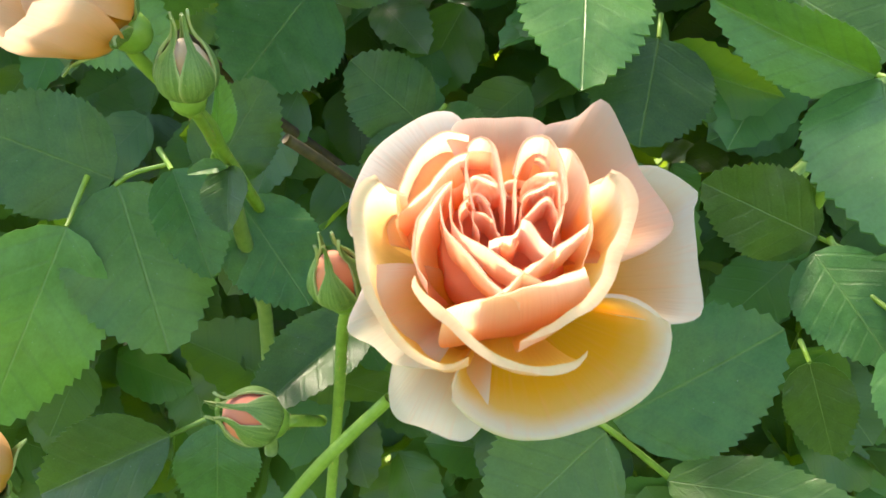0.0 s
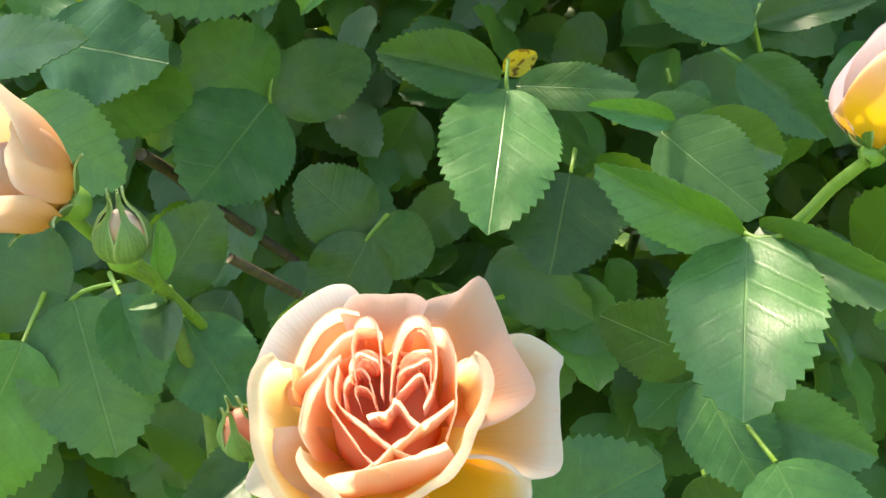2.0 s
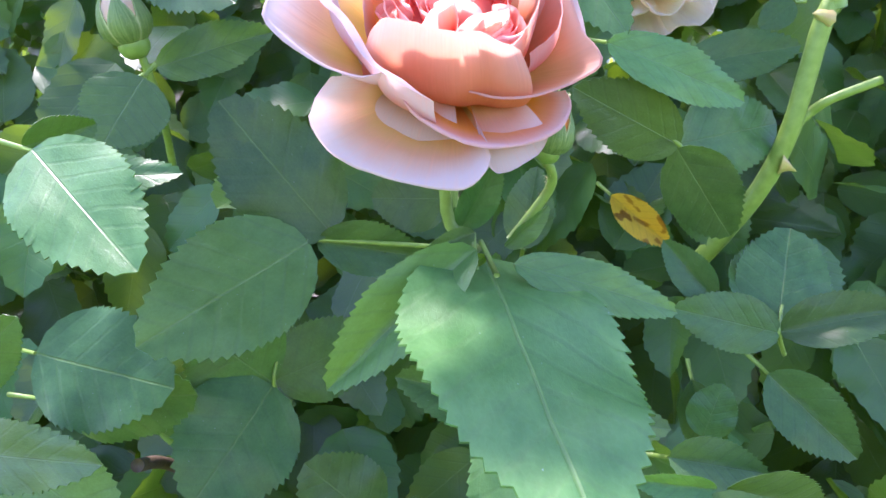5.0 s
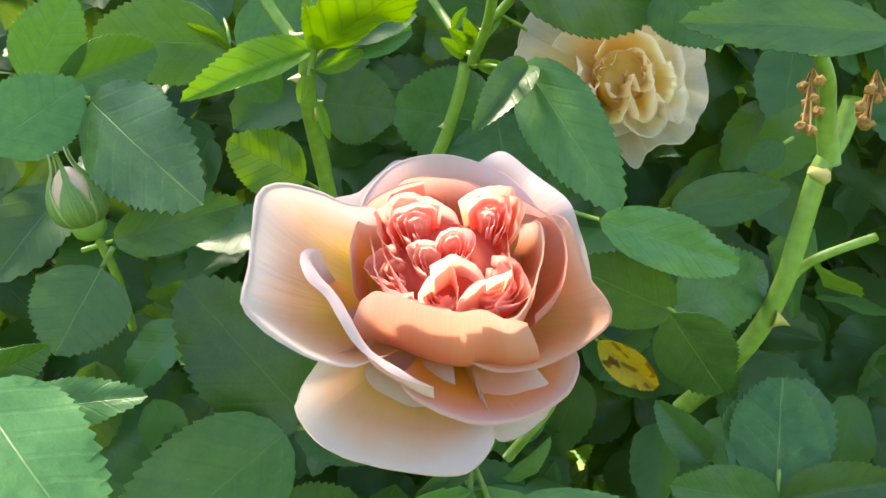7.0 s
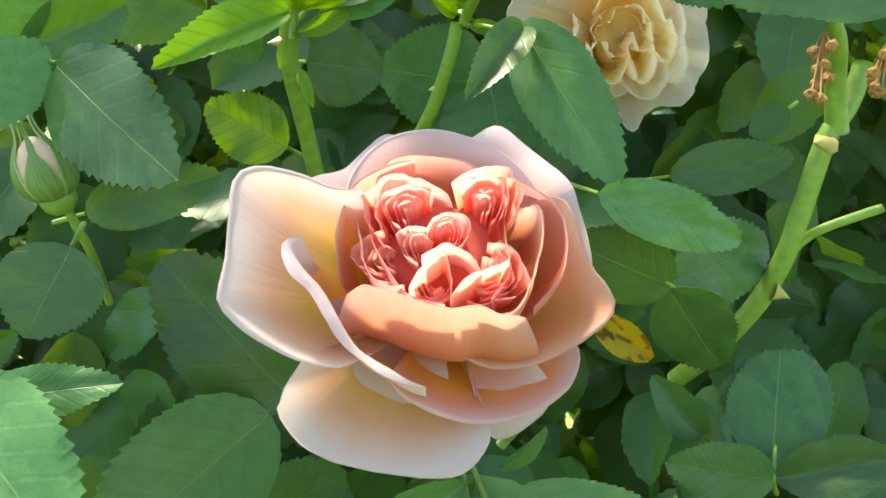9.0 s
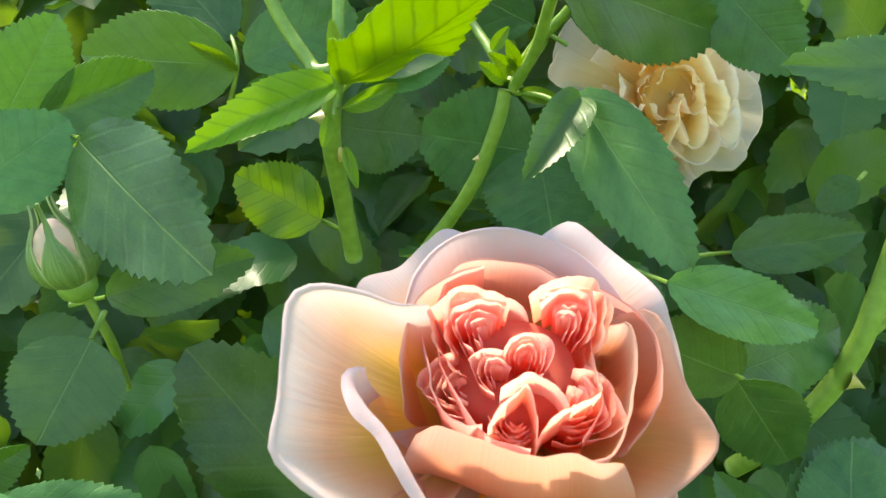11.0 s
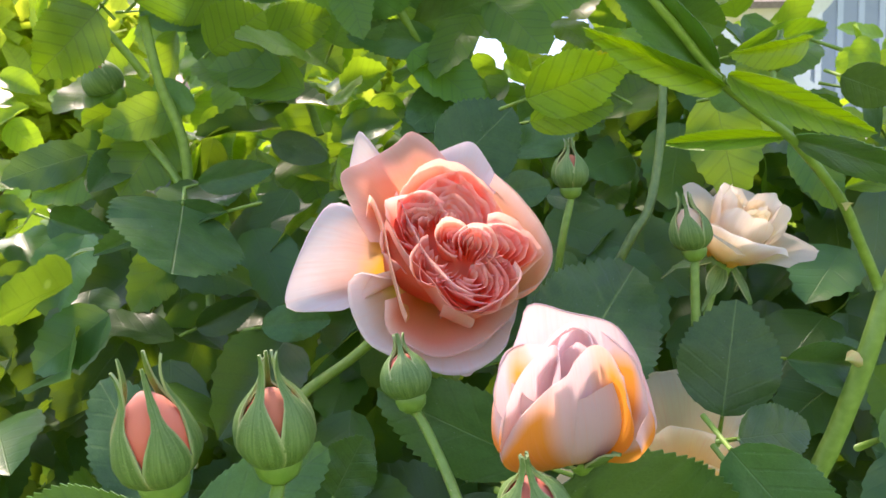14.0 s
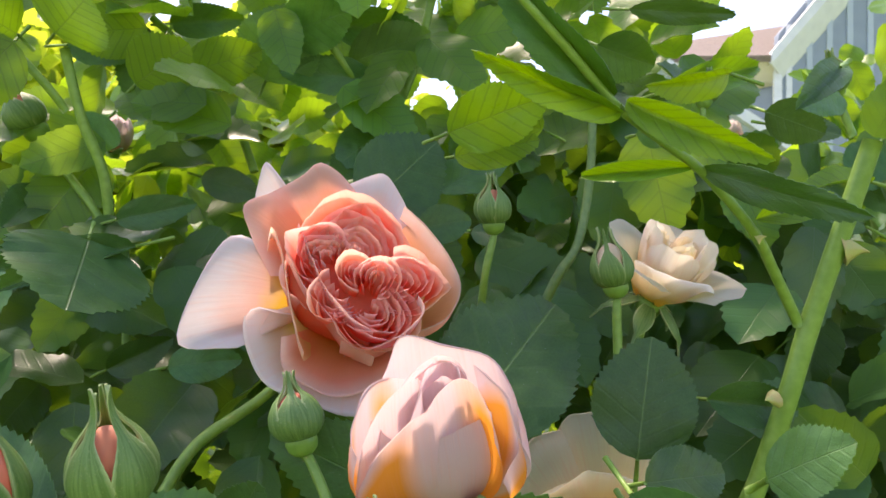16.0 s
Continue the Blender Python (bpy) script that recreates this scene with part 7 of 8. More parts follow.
s = spray((-0.0896, 0.4300, 1.3202), "dark green serrated rose leaves on a thin stalk")
stalk(s, [(-0.0896, 0.4300, 1.3202), (-0.0832, 0.4200, 1.3389), (-0.0871, 0.4300, 1.3509)], 0.0011, 0.0008)
leaflet(s, (-0.0832, 0.4200, 1.3385), (-0.1517, 0.4350, 1.3421), (-0.22, -0.95, -0.20), 0.0391, 0, "pale")
leaflet(s, (-0.0867, 0.4300, 1.3488), (-0.1266, 0.4500, 1.3938), (-0.05, -0.93, 0.37), 0.0336, 0)
leaflet(s, (-0.0800, 0.4200, 1.3389), (-0.0361, 0.4600, 1.3668), (0.51, -0.79, 0.33), 0.0304, 0, "pale")
leaflet(s, (-0.0799, 0.4250, 1.3319), (-0.0634, 0.4300, 1.3136), (0.17, -0.98, -0.12), 0.0220, 1)
s = spray((-0.0424, 0.4920, 1.3347))
stalk(s, [(-0.0424, 0.4920, 1.3347), (-0.0387, 0.4800, 1.3423)], 0.0011, 0.0008)
leaflet(s, (-0.0387, 0.4800, 1.3423), (-0.0260, 0.4800, 1.3677), (-0.01, -1.00, 0.00), 0.0253, 4)
s = spray((-0.0407, 0.3720, 1.3268))
stalk(s, [(-0.0407, 0.3720, 1.3268), (-0.0323, 0.3600, 1.3330)], 0.0011, 0.0008)
leaflet(s, (-0.0323, 0.3600, 1.3330), (-0.0000, 0.3720, 1.3476), (0.15, -0.90, 0.41), 0.0185, 1, "pale")
s = spray((0.0601, 0.4820, 1.3514))
stalk(s, [(0.0601, 0.4820, 1.3514), (0.0418, 0.4700, 1.3593)], 0.0011, 0.0008)
leaflet(s, (0.0418, 0.4700, 1.3593), (-0.0194, 0.4600, 1.3875), (0.11, -0.99, -0.11), 0.0364, 0)
s = spray((0.0987, 0.4320, 1.3836))
stalk(s, [(0.0987, 0.4320, 1.3836), (0.1042, 0.4200, 1.3738)], 0.0011, 0.0008)
leaflet(s, (0.1042, 0.4200, 1.3738), (0.1334, 0.4000, 1.3358), (-0.53, -0.85, 0.04), 0.0353, 0)
s = spray((-0.0244, 0.4720, 1.3067))
stalk(s, [(-0.0244, 0.4720, 1.3067), (-0.0116, 0.4600, 1.3078)], 0.0011, 0.0008)
leaflet(s, (-0.0116, 0.4600, 1.3078), (0.0405, 0.4600, 1.3028), (0.02, -0.98, 0.18), 0.0350, 3)
s = spray((0.0382, 0.4420, 1.3140))
stalk(s, [(0.0382, 0.4420, 1.3140), (0.0378, 0.4300, 1.3057)], 0.0011, 0.0008)
leaflet(s, (0.0378, 0.4300, 1.3057), (0.0425, 0.4150, 1.2684), (-0.22, -0.91, 0.34), 0.0507, 3)
s = spray((-0.1397, 0.3840, 1.2517))
stalk(s, [(-0.1397, 0.3840, 1.2517), (-0.1225, 0.3720, 1.2572)], 0.0011, 0.0008)
leaflet(s, (-0.1225, 0.3720, 1.2572), (-0.0708, 0.3620, 1.2725), (-0.23, -0.96, 0.16), 0.0232, 0, "pale")
s = spray((-0.1161, 0.3520, 1.2569))
stalk(s, [(-0.1161, 0.3520, 1.2569), (-0.1164, 0.3400, 1.2511)], 0.0011, 0.0008)
leaflet(s, (-0.1164, 0.3400, 1.2511), (-0.1277, 0.3220, 1.2251), (0.30, -0.84, 0.45), 0.0339, 0, "pale")
s = spray((-0.1563, 0.3120, 1.2051))
stalk(s, [(-0.1563, 0.3120, 1.2051), (-0.1377, 0.3000, 1.2114)], 0.0011, 0.0008)
leaflet(s, (-0.1377, 0.3000, 1.2114), (-0.0911, 0.3000, 1.2178), (-0.08, -0.80, 0.60), 0.0177, 0, "pale")
s = spray((-0.0449, 0.4320, 1.2709), "young yellow-green rose leaves lit from behind")
stalk(s, [(-0.0449, 0.4320, 1.2709), (-0.0522, 0.4200, 1.2768)], 0.0011, 0.0008)
leaflet(s, (-0.0522, 0.4200, 1.2768), (-0.0857, 0.4200, 1.2955), (0.06, -0.99, 0.11), 0.0303, 4, "young")
s = spray((-0.0565, 0.4720, 1.3153))
stalk(s, [(-0.0565, 0.4720, 1.3153), (-0.0461, 0.4600, 1.3139)], 0.0011, 0.0008)
leaflet(s, (-0.0461, 0.4600, 1.3139), (-0.0100, 0.4500, 1.3095), (-0.26, -0.96, 0.02), 0.0387, 3)
s = spray((0.0565, 0.4720, 1.2999))
stalk(s, [(0.0565, 0.4720, 1.2999), (0.0413, 0.4600, 1.3023)], 0.0011, 0.0008)
leaflet(s, (0.0413, 0.4600, 1.3023), (-0.0113, 0.4500, 1.3108), (0.18, -0.98, -0.04), 0.0501, 3)
s = spray((0.1193, 0.4320, 1.2217))
stalk(s, [(0.1193, 0.4320, 1.2217), (0.1226, 0.4200, 1.2131)], 0.0011, 0.0008)
leaflet(s, (0.1226, 0.4200, 1.2131), (0.1486, 0.4100, 1.1703), (-0.24, -0.97, 0.08), 0.0362, 0)
s = spray((0.1085, 0.4320, 1.2581))
stalk(s, [(0.1085, 0.4320, 1.2581), (0.1194, 0.4200, 1.2617)], 0.0011, 0.0008)
leaflet(s, (0.1194, 0.4200, 1.2617), (0.1732, 0.4100, 1.2712), (-0.20, -0.97, 0.14), 0.0247, 0)
s = spray((0.1826, 0.3270, 1.3293))
stalk(s, [(0.1826, 0.3270, 1.3293), (0.1565, 0.3150, 1.3299)], 0.0011, 0.0008)
leaflet(s, (0.1565, 0.3150, 1.3299), (0.0836, 0.3050, 1.3349), (0.15, -0.95, 0.27), 0.0207, 0, "pale")
s = spray((0.1021, 0.4320, 1.3730))
stalk(s, [(0.1021, 0.4320, 1.3730), (0.1065, 0.4200, 1.3643)], 0.0011, 0.0008)
leaflet(s, (0.1065, 0.4200, 1.3643), (0.1386, 0.4200, 1.3373), (-0.20, -0.95, -0.24), 0.0279, 0)
s = spray((0.1029, 0.4200, 1.5014), "young yellow-green rose leaves lit from behind")
stalk(s, [(0.1029, 0.4200, 1.5014), (0.1197, 0.4360, 1.4954), (0.1412, 0.4500, 1.4857)], 0.0011, 0.0008)
leaflet(s, (0.1038, 0.4200, 1.4990), (0.0527, 0.4000, 1.5096), (0.14, -0.71, -0.69), 0.0108, 1, "young")
leaflet(s, (0.1014, 0.4200, 1.5050), (0.0568, 0.4000, 1.5366), (-0.14, -0.74, -0.66), 0.0166, 1)
leaflet(s, (0.1053, 0.4200, 1.5034), (0.1448, 0.4000, 1.4772), (-0.59, -0.73, -0.34), 0.0128, 1, "young")
leaflet(s, (0.1391, 0.4500, 1.4878), (0.0987, 0.4900, 1.4924), (-0.70, -0.69, -0.16), 0.0082, 1, "young")
leaflet(s, (0.1412, 0.4500, 1.4868), (0.1730, 0.4000, 1.4594), (-0.87, -0.39, -0.30), 0.0134, 0)
leaflet(s, (0.1626, 0.4550, 1.4688), (0.1992, 0.4600, 1.4802), (0.12, -0.99, 0.05), 0.0121, 1, "young")
s = spray((0.1565, 0.6120, 1.5635), "young yellow-green rose leaves lit from behind")
stalk(s, [(0.1565, 0.6120, 1.5635), (0.1697, 0.6000, 1.5653)], 0.0011, 0.0008)
leaflet(s, (0.1697, 0.6000, 1.5653), (0.2493, 0.6270, 1.5957), (0.35, -0.93, -0.08), 0.0195, 1, "young")
s = spray((-0.1324, 0.5670, 1.4820))
stalk(s, [(-0.1324, 0.5670, 1.4820), (-0.1294, 0.5550, 1.4718)], 0.0011, 0.0008)
leaflet(s, (-0.1294, 0.5550, 1.4718), (-0.1180, 0.5100, 1.4364), (0.51, -0.45, 0.73), 0.0672, 3)
s = spray((-0.0927, 0.5720, 1.4753))
stalk(s, [(-0.0927, 0.5720, 1.4753), (-0.1080, 0.5600, 1.4690)], 0.0011, 0.0008)
leaflet(s, (-0.1080, 0.5600, 1.4690), (-0.1823, 0.5600, 1.4496), (-0.09, -0.94, 0.33), 0.0201, 1)
s = spray((0.0409, 0.4720, 1.3721))
stalk(s, [(0.0409, 0.4720, 1.3721), (0.0497, 0.4600, 1.3877)], 0.0011, 0.0008)
leaflet(s, (0.0497, 0.4600, 1.3877), (0.1021, 0.5300, 1.4461), (0.30, -0.73, 0.61), 0.0580, 0)
s = spray((-0.0038, 0.5720, 1.4811))
stalk(s, [(-0.0038, 0.5720, 1.4811), (0.0064, 0.5600, 1.4890)], 0.0011, 0.0008)
leaflet(s, (0.0064, 0.5600, 1.4890), (0.0452, 0.5800, 1.5319), (0.32, -0.94, 0.14), 0.0481, 0)
s = spray((0.1239, 0.4920, 1.3624))
stalk(s, [(0.1239, 0.4920, 1.3624), (0.1221, 0.4800, 1.3766)], 0.0011, 0.0008)
leaflet(s, (0.1221, 0.4800, 1.3766), (0.1289, 0.4800, 1.4250), (-0.30, -0.95, 0.04), 0.0414, 0)
s = spray((0.1517, 0.5120, 1.3989))
stalk(s, [(0.1517, 0.5120, 1.3989), (0.1578, 0.5000, 1.3988)], 0.0011, 0.0008)
leaflet(s, (0.1578, 0.5000, 1.3988), (0.1992, 0.5000, 1.3942), (0.00, -1.00, 0.04), 0.0195, 1)
s = spray((0.1106, 0.4520, 1.3708))
stalk(s, [(0.1106, 0.4520, 1.3708), (0.1142, 0.4400, 1.3741)], 0.0011, 0.0008)
leaflet(s, (0.1142, 0.4400, 1.3741), (0.1505, 0.4600, 1.3747), (0.46, -0.85, 0.26), 0.0228, 3)
s = spray((0.2072, 0.5620, 1.5465))
stalk(s, [(0.2072, 0.5620, 1.5465), (0.2098, 0.5500, 1.5402)], 0.0011, 0.0008)
leaflet(s, (0.2098, 0.5500, 1.5402), (0.2411, 0.5500, 1.5287), (-0.13, -0.92, -0.36), 0.0231, 0)
s = spray((0.1891, 0.4320, 1.5231))
stalk(s, [(0.1891, 0.4320, 1.5231), (0.1791, 0.4200, 1.5160)], 0.0011, 0.0008)
leaflet(s, (0.1791, 0.4200, 1.5160), (0.1567, 0.4000, 1.4983), (0.31, -0.80, 0.52), 0.0113, 1)
s = spray((0.1227, 0.3720, 1.3833))
stalk(s, [(0.1227, 0.3720, 1.3833), (0.1229, 0.3600, 1.3879)], 0.0011, 0.0008)
leaflet(s, (0.1229, 0.3600, 1.3879), (0.1336, 0.3400, 1.3997), (-0.91, -0.38, 0.18), 0.0176, 0, "pale")
s = spray((-0.1848, 0.6120, 1.5945), "young yellow-green rose leaves lit from behind")
stalk(s, [(-0.1848, 0.6120, 1.5945), (-0.1747, 0.6000, 1.5957)], 0.0011, 0.0008)
leaflet(s, (-0.1747, 0.6000, 1.5957), (-0.1561, 0.6000, 1.6179), (0.52, -0.74, -0.43), 0.0503, 2, "young")
s = spray((-0.1953, 0.6120, 1.6044), "young yellow-green rose leaves lit from behind")
stalk(s, [(-0.1953, 0.6120, 1.6044), (-0.1972, 0.6000, 1.5905)], 0.0011, 0.0008)
leaflet(s, (-0.1972, 0.6000, 1.5905), (-0.2164, 0.5800, 1.5480), (0.74, -0.67, -0.02), 0.0402, 2, "young")
s = spray((-0.2251, 0.6920, 1.6228), "mid-green serrated rose leaves catching soft light")
stalk(s, [(-0.2251, 0.6920, 1.6228), (-0.2043, 0.6800, 1.6196)], 0.0011, 0.0008)
leaflet(s, (-0.2043, 0.6800, 1.6196), (-0.1430, 0.6800, 1.6241), (0.00, -1.00, -0.06), 0.0364, 1, "pale")
s = spray((-0.1607, 0.7120, 1.6475), "mid-green serrated rose leaves catching soft light")
stalk(s, [(-0.1607, 0.7120, 1.6475), (-0.1438, 0.7000, 1.6440)], 0.0011, 0.0008)
leaflet(s, (-0.1438, 0.7000, 1.6440), (-0.0919, 0.7000, 1.6486), (0.03, -0.95, -0.32), 0.0241, 1, "pale")
s = spray((-0.0779, 0.6920, 1.5879), "mid-green serrated rose leaves catching soft light")
stalk(s, [(-0.0779, 0.6920, 1.5879), (-0.0711, 0.6800, 1.5971)], 0.0011, 0.0008)
leaflet(s, (-0.0711, 0.6800, 1.5971), (-0.0501, 0.6600, 1.6405), (-0.19, -0.92, -0.33), 0.0596, 0, "pale")
s = spray((-0.1393, 0.6920, 1.6388), "mid-green serrated rose leaves catching soft light")
stalk(s, [(-0.1393, 0.6920, 1.6388), (-0.1411, 0.6800, 1.6241)], 0.0011, 0.0008)
leaflet(s, (-0.1411, 0.6800, 1.6241), (-0.1625, 0.6800, 1.5846), (0.07, -1.00, -0.04), 0.0449, 0, "pale")
s = spray((-0.1352, 0.6720, 1.5940), "young yellow-green rose leaves lit from behind")
stalk(s, [(-0.1352, 0.6720, 1.5940), (-0.1192, 0.6600, 1.5941)], 0.0011, 0.0008)
leaflet(s, (-0.1192, 0.6600, 1.5941), (-0.0698, 0.6600, 1.6097), (0.14, -0.89, -0.44), 0.0334, 3, "young")
s = spray((-0.0487, 0.6920, 1.6437), "mid-green serrated rose leaves catching soft light")
stalk(s, [(-0.0487, 0.6920, 1.6437), (-0.0297, 0.6800, 1.6371)], 0.0011, 0.0008)
leaflet(s, (-0.0297, 0.6800, 1.6371), (0.0399, 0.6800, 1.6297), (-0.03, -0.95, -0.31), 0.0290, 1, "pale")
s = spray((-0.0315, 0.7120, 1.6234), "mid-green serrated rose leaves catching soft light")
stalk(s, [(-0.0315, 0.7120, 1.6234), (-0.0233, 0.7000, 1.6162)], 0.0011, 0.0008)
leaflet(s, (-0.0233, 0.7000, 1.6162), (0.0048, 0.7000, 1.6042), (-0.22, -0.82, -0.52), 0.0253, 0, "pale")
s = spray((0.0357, 0.5720, 1.5270), "young yellow-green rose leaves lit from behind")
stalk(s, [(0.0357, 0.5720, 1.5270), (0.0487, 0.5600, 1.5295)], 0.0011, 0.0008)
leaflet(s, (0.0487, 0.5600, 1.5295), (0.0982, 0.5400, 1.5451), (-0.17, -0.84, -0.52), 0.0341, 4, "young")
s = spray((0.0418, 0.5920, 1.5220), "young yellow-green rose leaves lit from behind")
stalk(s, [(0.0418, 0.5920, 1.5220), (0.0529, 0.5800, 1.5219)], 0.0011, 0.0008)
leaflet(s, (0.0529, 0.5800, 1.5219), (0.0975, 0.5700, 1.5293), (-0.19, -0.97, -0.16), 0.0214, 3, "young")
s = spray((0.0169, 0.6920, 1.5997))
stalk(s, [(0.0169, 0.6920, 1.5997), (0.0017, 0.6800, 1.5978)], 0.0011, 0.0008)
leaflet(s, (0.0017, 0.6800, 1.5978), (-0.0566, 0.6600, 1.5984), (0.32, -0.93, -0.20), 0.0266, 2)
s = spray((0.0352, 0.6120, 1.5028), "mid-green serrated rose leaves catching soft light")
stalk(s, [(0.0352, 0.6120, 1.5028), (0.0446, 0.6000, 1.5066)], 0.0011, 0.0008)
leaflet(s, (0.0446, 0.6000, 1.5066), (0.0858, 0.6200, 1.5343), (0.21, -0.91, 0.35), 0.0276, 4, "pale")
s = spray((0.0273, 0.5520, 1.4764))
stalk(s, [(0.0273, 0.5520, 1.4764), (0.0338, 0.5400, 1.4765)], 0.0011, 0.0008)
leaflet(s, (0.0338, 0.5400, 1.4765), (0.0601, 0.5400, 1.4823), (-0.01, -1.00, 0.04), 0.0197, 2)
s = spray((-0.1668, 0.6720, 1.5716), "mid-green serrated rose leaves catching soft light")
stalk(s, [(-0.1668, 0.6720, 1.5716), (-0.1658, 0.6600, 1.5636)], 0.0011, 0.0008)
leaflet(s, (-0.1658, 0.6600, 1.5636), (-0.1796, 0.6600, 1.5448), (0.13, -0.99, -0.10), 0.0304, 0, "pale")
s = spray((0.1302, 0.5620, 1.5989))
stalk(s, [(0.1302, 0.5620, 1.5989), (0.1414, 0.5500, 1.5933)], 0.0011, 0.0008)
leaflet(s, (0.1414, 0.5500, 1.5933), (0.1984, 0.5500, 1.5908), (-0.02, -0.86, -0.50), 0.0132, 0)
s = spray((0.1305, 0.6120, 1.6012), "mid-green serrated rose leaves catching soft light")
stalk(s, [(0.1305, 0.6120, 1.6012), (0.1359, 0.6000, 1.5934)], 0.0011, 0.0008)
leaflet(s, (0.1359, 0.6000, 1.5934), (0.1684, 0.6000, 1.5803), (-0.23, -0.79, -0.57), 0.0304, 1, "pale")
s = spray((-0.2038, 0.6720, 1.5218))
stalk(s, [(-0.2038, 0.6720, 1.5218), (-0.2037, 0.6600, 1.5150)], 0.0011, 0.0008)
leaflet(s, (-0.2037, 0.6600, 1.5150), (-0.2049, 0.6200, 1.4911), (0.59, -0.42, 0.68), 0.0254, 1)
s = spray((-0.2877, 0.7120, 1.4831))
stalk(s, [(-0.2877, 0.7120, 1.4831), (-0.2701, 0.7000, 1.4781)], 0.0011, 0.0008)
leaflet(s, (-0.2701, 0.7000, 1.4781), (-0.2174, 0.6800, 1.4616), (-0.37, -0.93, -0.05), 0.0316, 1)
s = spray((0.1491, 0.5920, 1.5370), "mid-green serrated rose leaves catching soft light")
stalk(s, [(0.1491, 0.5920, 1.5370), (0.1519, 0.5800, 1.5353)], 0.0011, 0.0008)
leaflet(s, (0.1519, 0.5800, 1.5353), (0.1768, 0.5800, 1.5402), (0.06, -0.95, -0.32), 0.0188, 0, "pale")
s = spray((0.0561, 0.5920, 1.4846))
stalk(s, [(0.0561, 0.5920, 1.4846), (0.0622, 0.5800, 1.4816)], 0.0011, 0.0008)
leaflet(s, (0.0622, 0.5800, 1.4816), (0.0866, 0.5600, 1.4735), (-0.52, -0.78, 0.35), 0.0143, 0)
s = spray((-0.1568, 0.6320, 1.4906))
stalk(s, [(-0.1568, 0.6320, 1.4906), (-0.1416, 0.6200, 1.4916)], 0.0011, 0.0008)
leaflet(s, (-0.1416, 0.6200, 1.4916), (-0.0985, 0.6200, 1.5021), (0.04, -0.99, -0.16), 0.0201, 2)
s = spray((-0.0977, 0.5620, 1.4071))
stalk(s, [(-0.0977, 0.5620, 1.4071), (-0.0858, 0.5500, 1.4092)], 0.0011, 0.0008)
leaflet(s, (-0.0858, 0.5500, 1.4092), (-0.0524, 0.5500, 1.4150), (-0.04, -0.98, 0.20), 0.0200, 2)
s = spray((-0.1472, 0.6120, 1.4019))
stalk(s, [(-0.1472, 0.6120, 1.4019), (-0.1342, 0.6000, 1.4065)], 0.0011, 0.0008)
leaflet(s, (-0.1342, 0.6000, 1.4065), (-0.1002, 0.6000, 1.4224), (0.13, -0.95, -0.28), 0.0193, 1)
s = spray((-0.1296, 0.7120, 1.5399))
stalk(s, [(-0.1296, 0.7120, 1.5399), (-0.1164, 0.7000, 1.5346)], 0.0011, 0.0008)
leaflet(s, (-0.1164, 0.7000, 1.5346), (-0.0768, 0.7000, 1.5230), (0.00, -1.00, 0.02), 0.0238, 0)
# upper and outer leaves
s = spray((0.2368, 0.6320, 1.5590), "dark green serrated rose leaf on a thin stalk")
stalk(s, [(0.2368, 0.6320, 1.5590), (0.2459, 0.6200, 1.5532)], 0.0011, 0.0008)
leaflet(s, (0.2459, 0.6200, 1.5532), (0.2754, 0.6000, 1.5446), (0.10, -0.90, 0.30), 0.0244, 0, "green")
s = spray((0.2588, 0.5320, 1.4984), "young yellow-green rose leaf lit from behind")
stalk(s, [(0.2588, 0.5320, 1.4984), (0.2443, 0.5200, 1.4979)], 0.0011, 0.0008)
leaflet(s, (0.2443, 0.5200, 1.4979), (0.2041, 0.5000, 1.4943), (0.00, -0.60, 0.70), 0.0132, 1, "young")
s = spray((0.3042, 0.6120, 1.4852), "dark green serrated rose leaf on a thin stalk")
stalk(s, [(0.3042, 0.6120, 1.4852), (0.2853, 0.6000, 1.4897)], 0.0011, 0.0008)
leaflet(s, (0.2853, 0.6000, 1.4897), (0.2351, 0.5800, 1.5078), (0.00, -0.80, 0.50), 0.0289, 0, "green")
s = spray((0.3377, 0.6720, 1.4640), "dark green serrated rose leaf on a thin stalk")
stalk(s, [(0.3377, 0.6720, 1.4640), (0.3170, 0.6600, 1.4665)], 0.0011, 0.0008)
leaflet(s, (0.3170, 0.6600, 1.4665), (0.2755, 0.6400, 1.4852), (-0.20, -0.90, 0.30), 0.0326, 3, "green")
s = spray((0.3252, 0.7120, 1.5357), "dark green serrated rose leaf on a thin stalk")
stalk(s, [(0.3252, 0.7120, 1.5357), (0.3117, 0.7000, 1.5451)], 0.0011, 0.0008)
leaflet(s, (0.3117, 0.7000, 1.5451), (0.2910, 0.6800, 1.5598), (0.20, -0.90, 0.20), 0.0307, 0, "green")
s = spray((0.3111, 0.6720, 1.4418), "dark green serrated rose leaf on a thin stalk")
stalk(s, [(0.3111, 0.6720, 1.4418), (0.3014, 0.6600, 1.4466)], 0.0011, 0.0008)
leaflet(s, (0.3014, 0.6600, 1.4466), (0.3196, 0.6400, 1.4717), (0.20, -0.90, 0.30), 0.0321, 0, "green")
s = spray((0.2772, 0.6920, 1.4766), "dark green serrated rose leaf on a thin stalk")
stalk(s, [(0.2772, 0.6920, 1.4766), (0.2683, 0.6800, 1.4809)], 0.0011, 0.0008)
leaflet(s, (0.2683, 0.6800, 1.4809), (0.2460, 0.6600, 1.5058), (0.20, -0.90, 0.30), 0.0284, 3, "green")
s = spray((0.2768, 0.7320, 1.5392), "dark green serrated rose leaf on a thin stalk")
stalk(s, [(0.2768, 0.7320, 1.5392), (0.2594, 0.7200, 1.5365)], 0.0011, 0.0008)
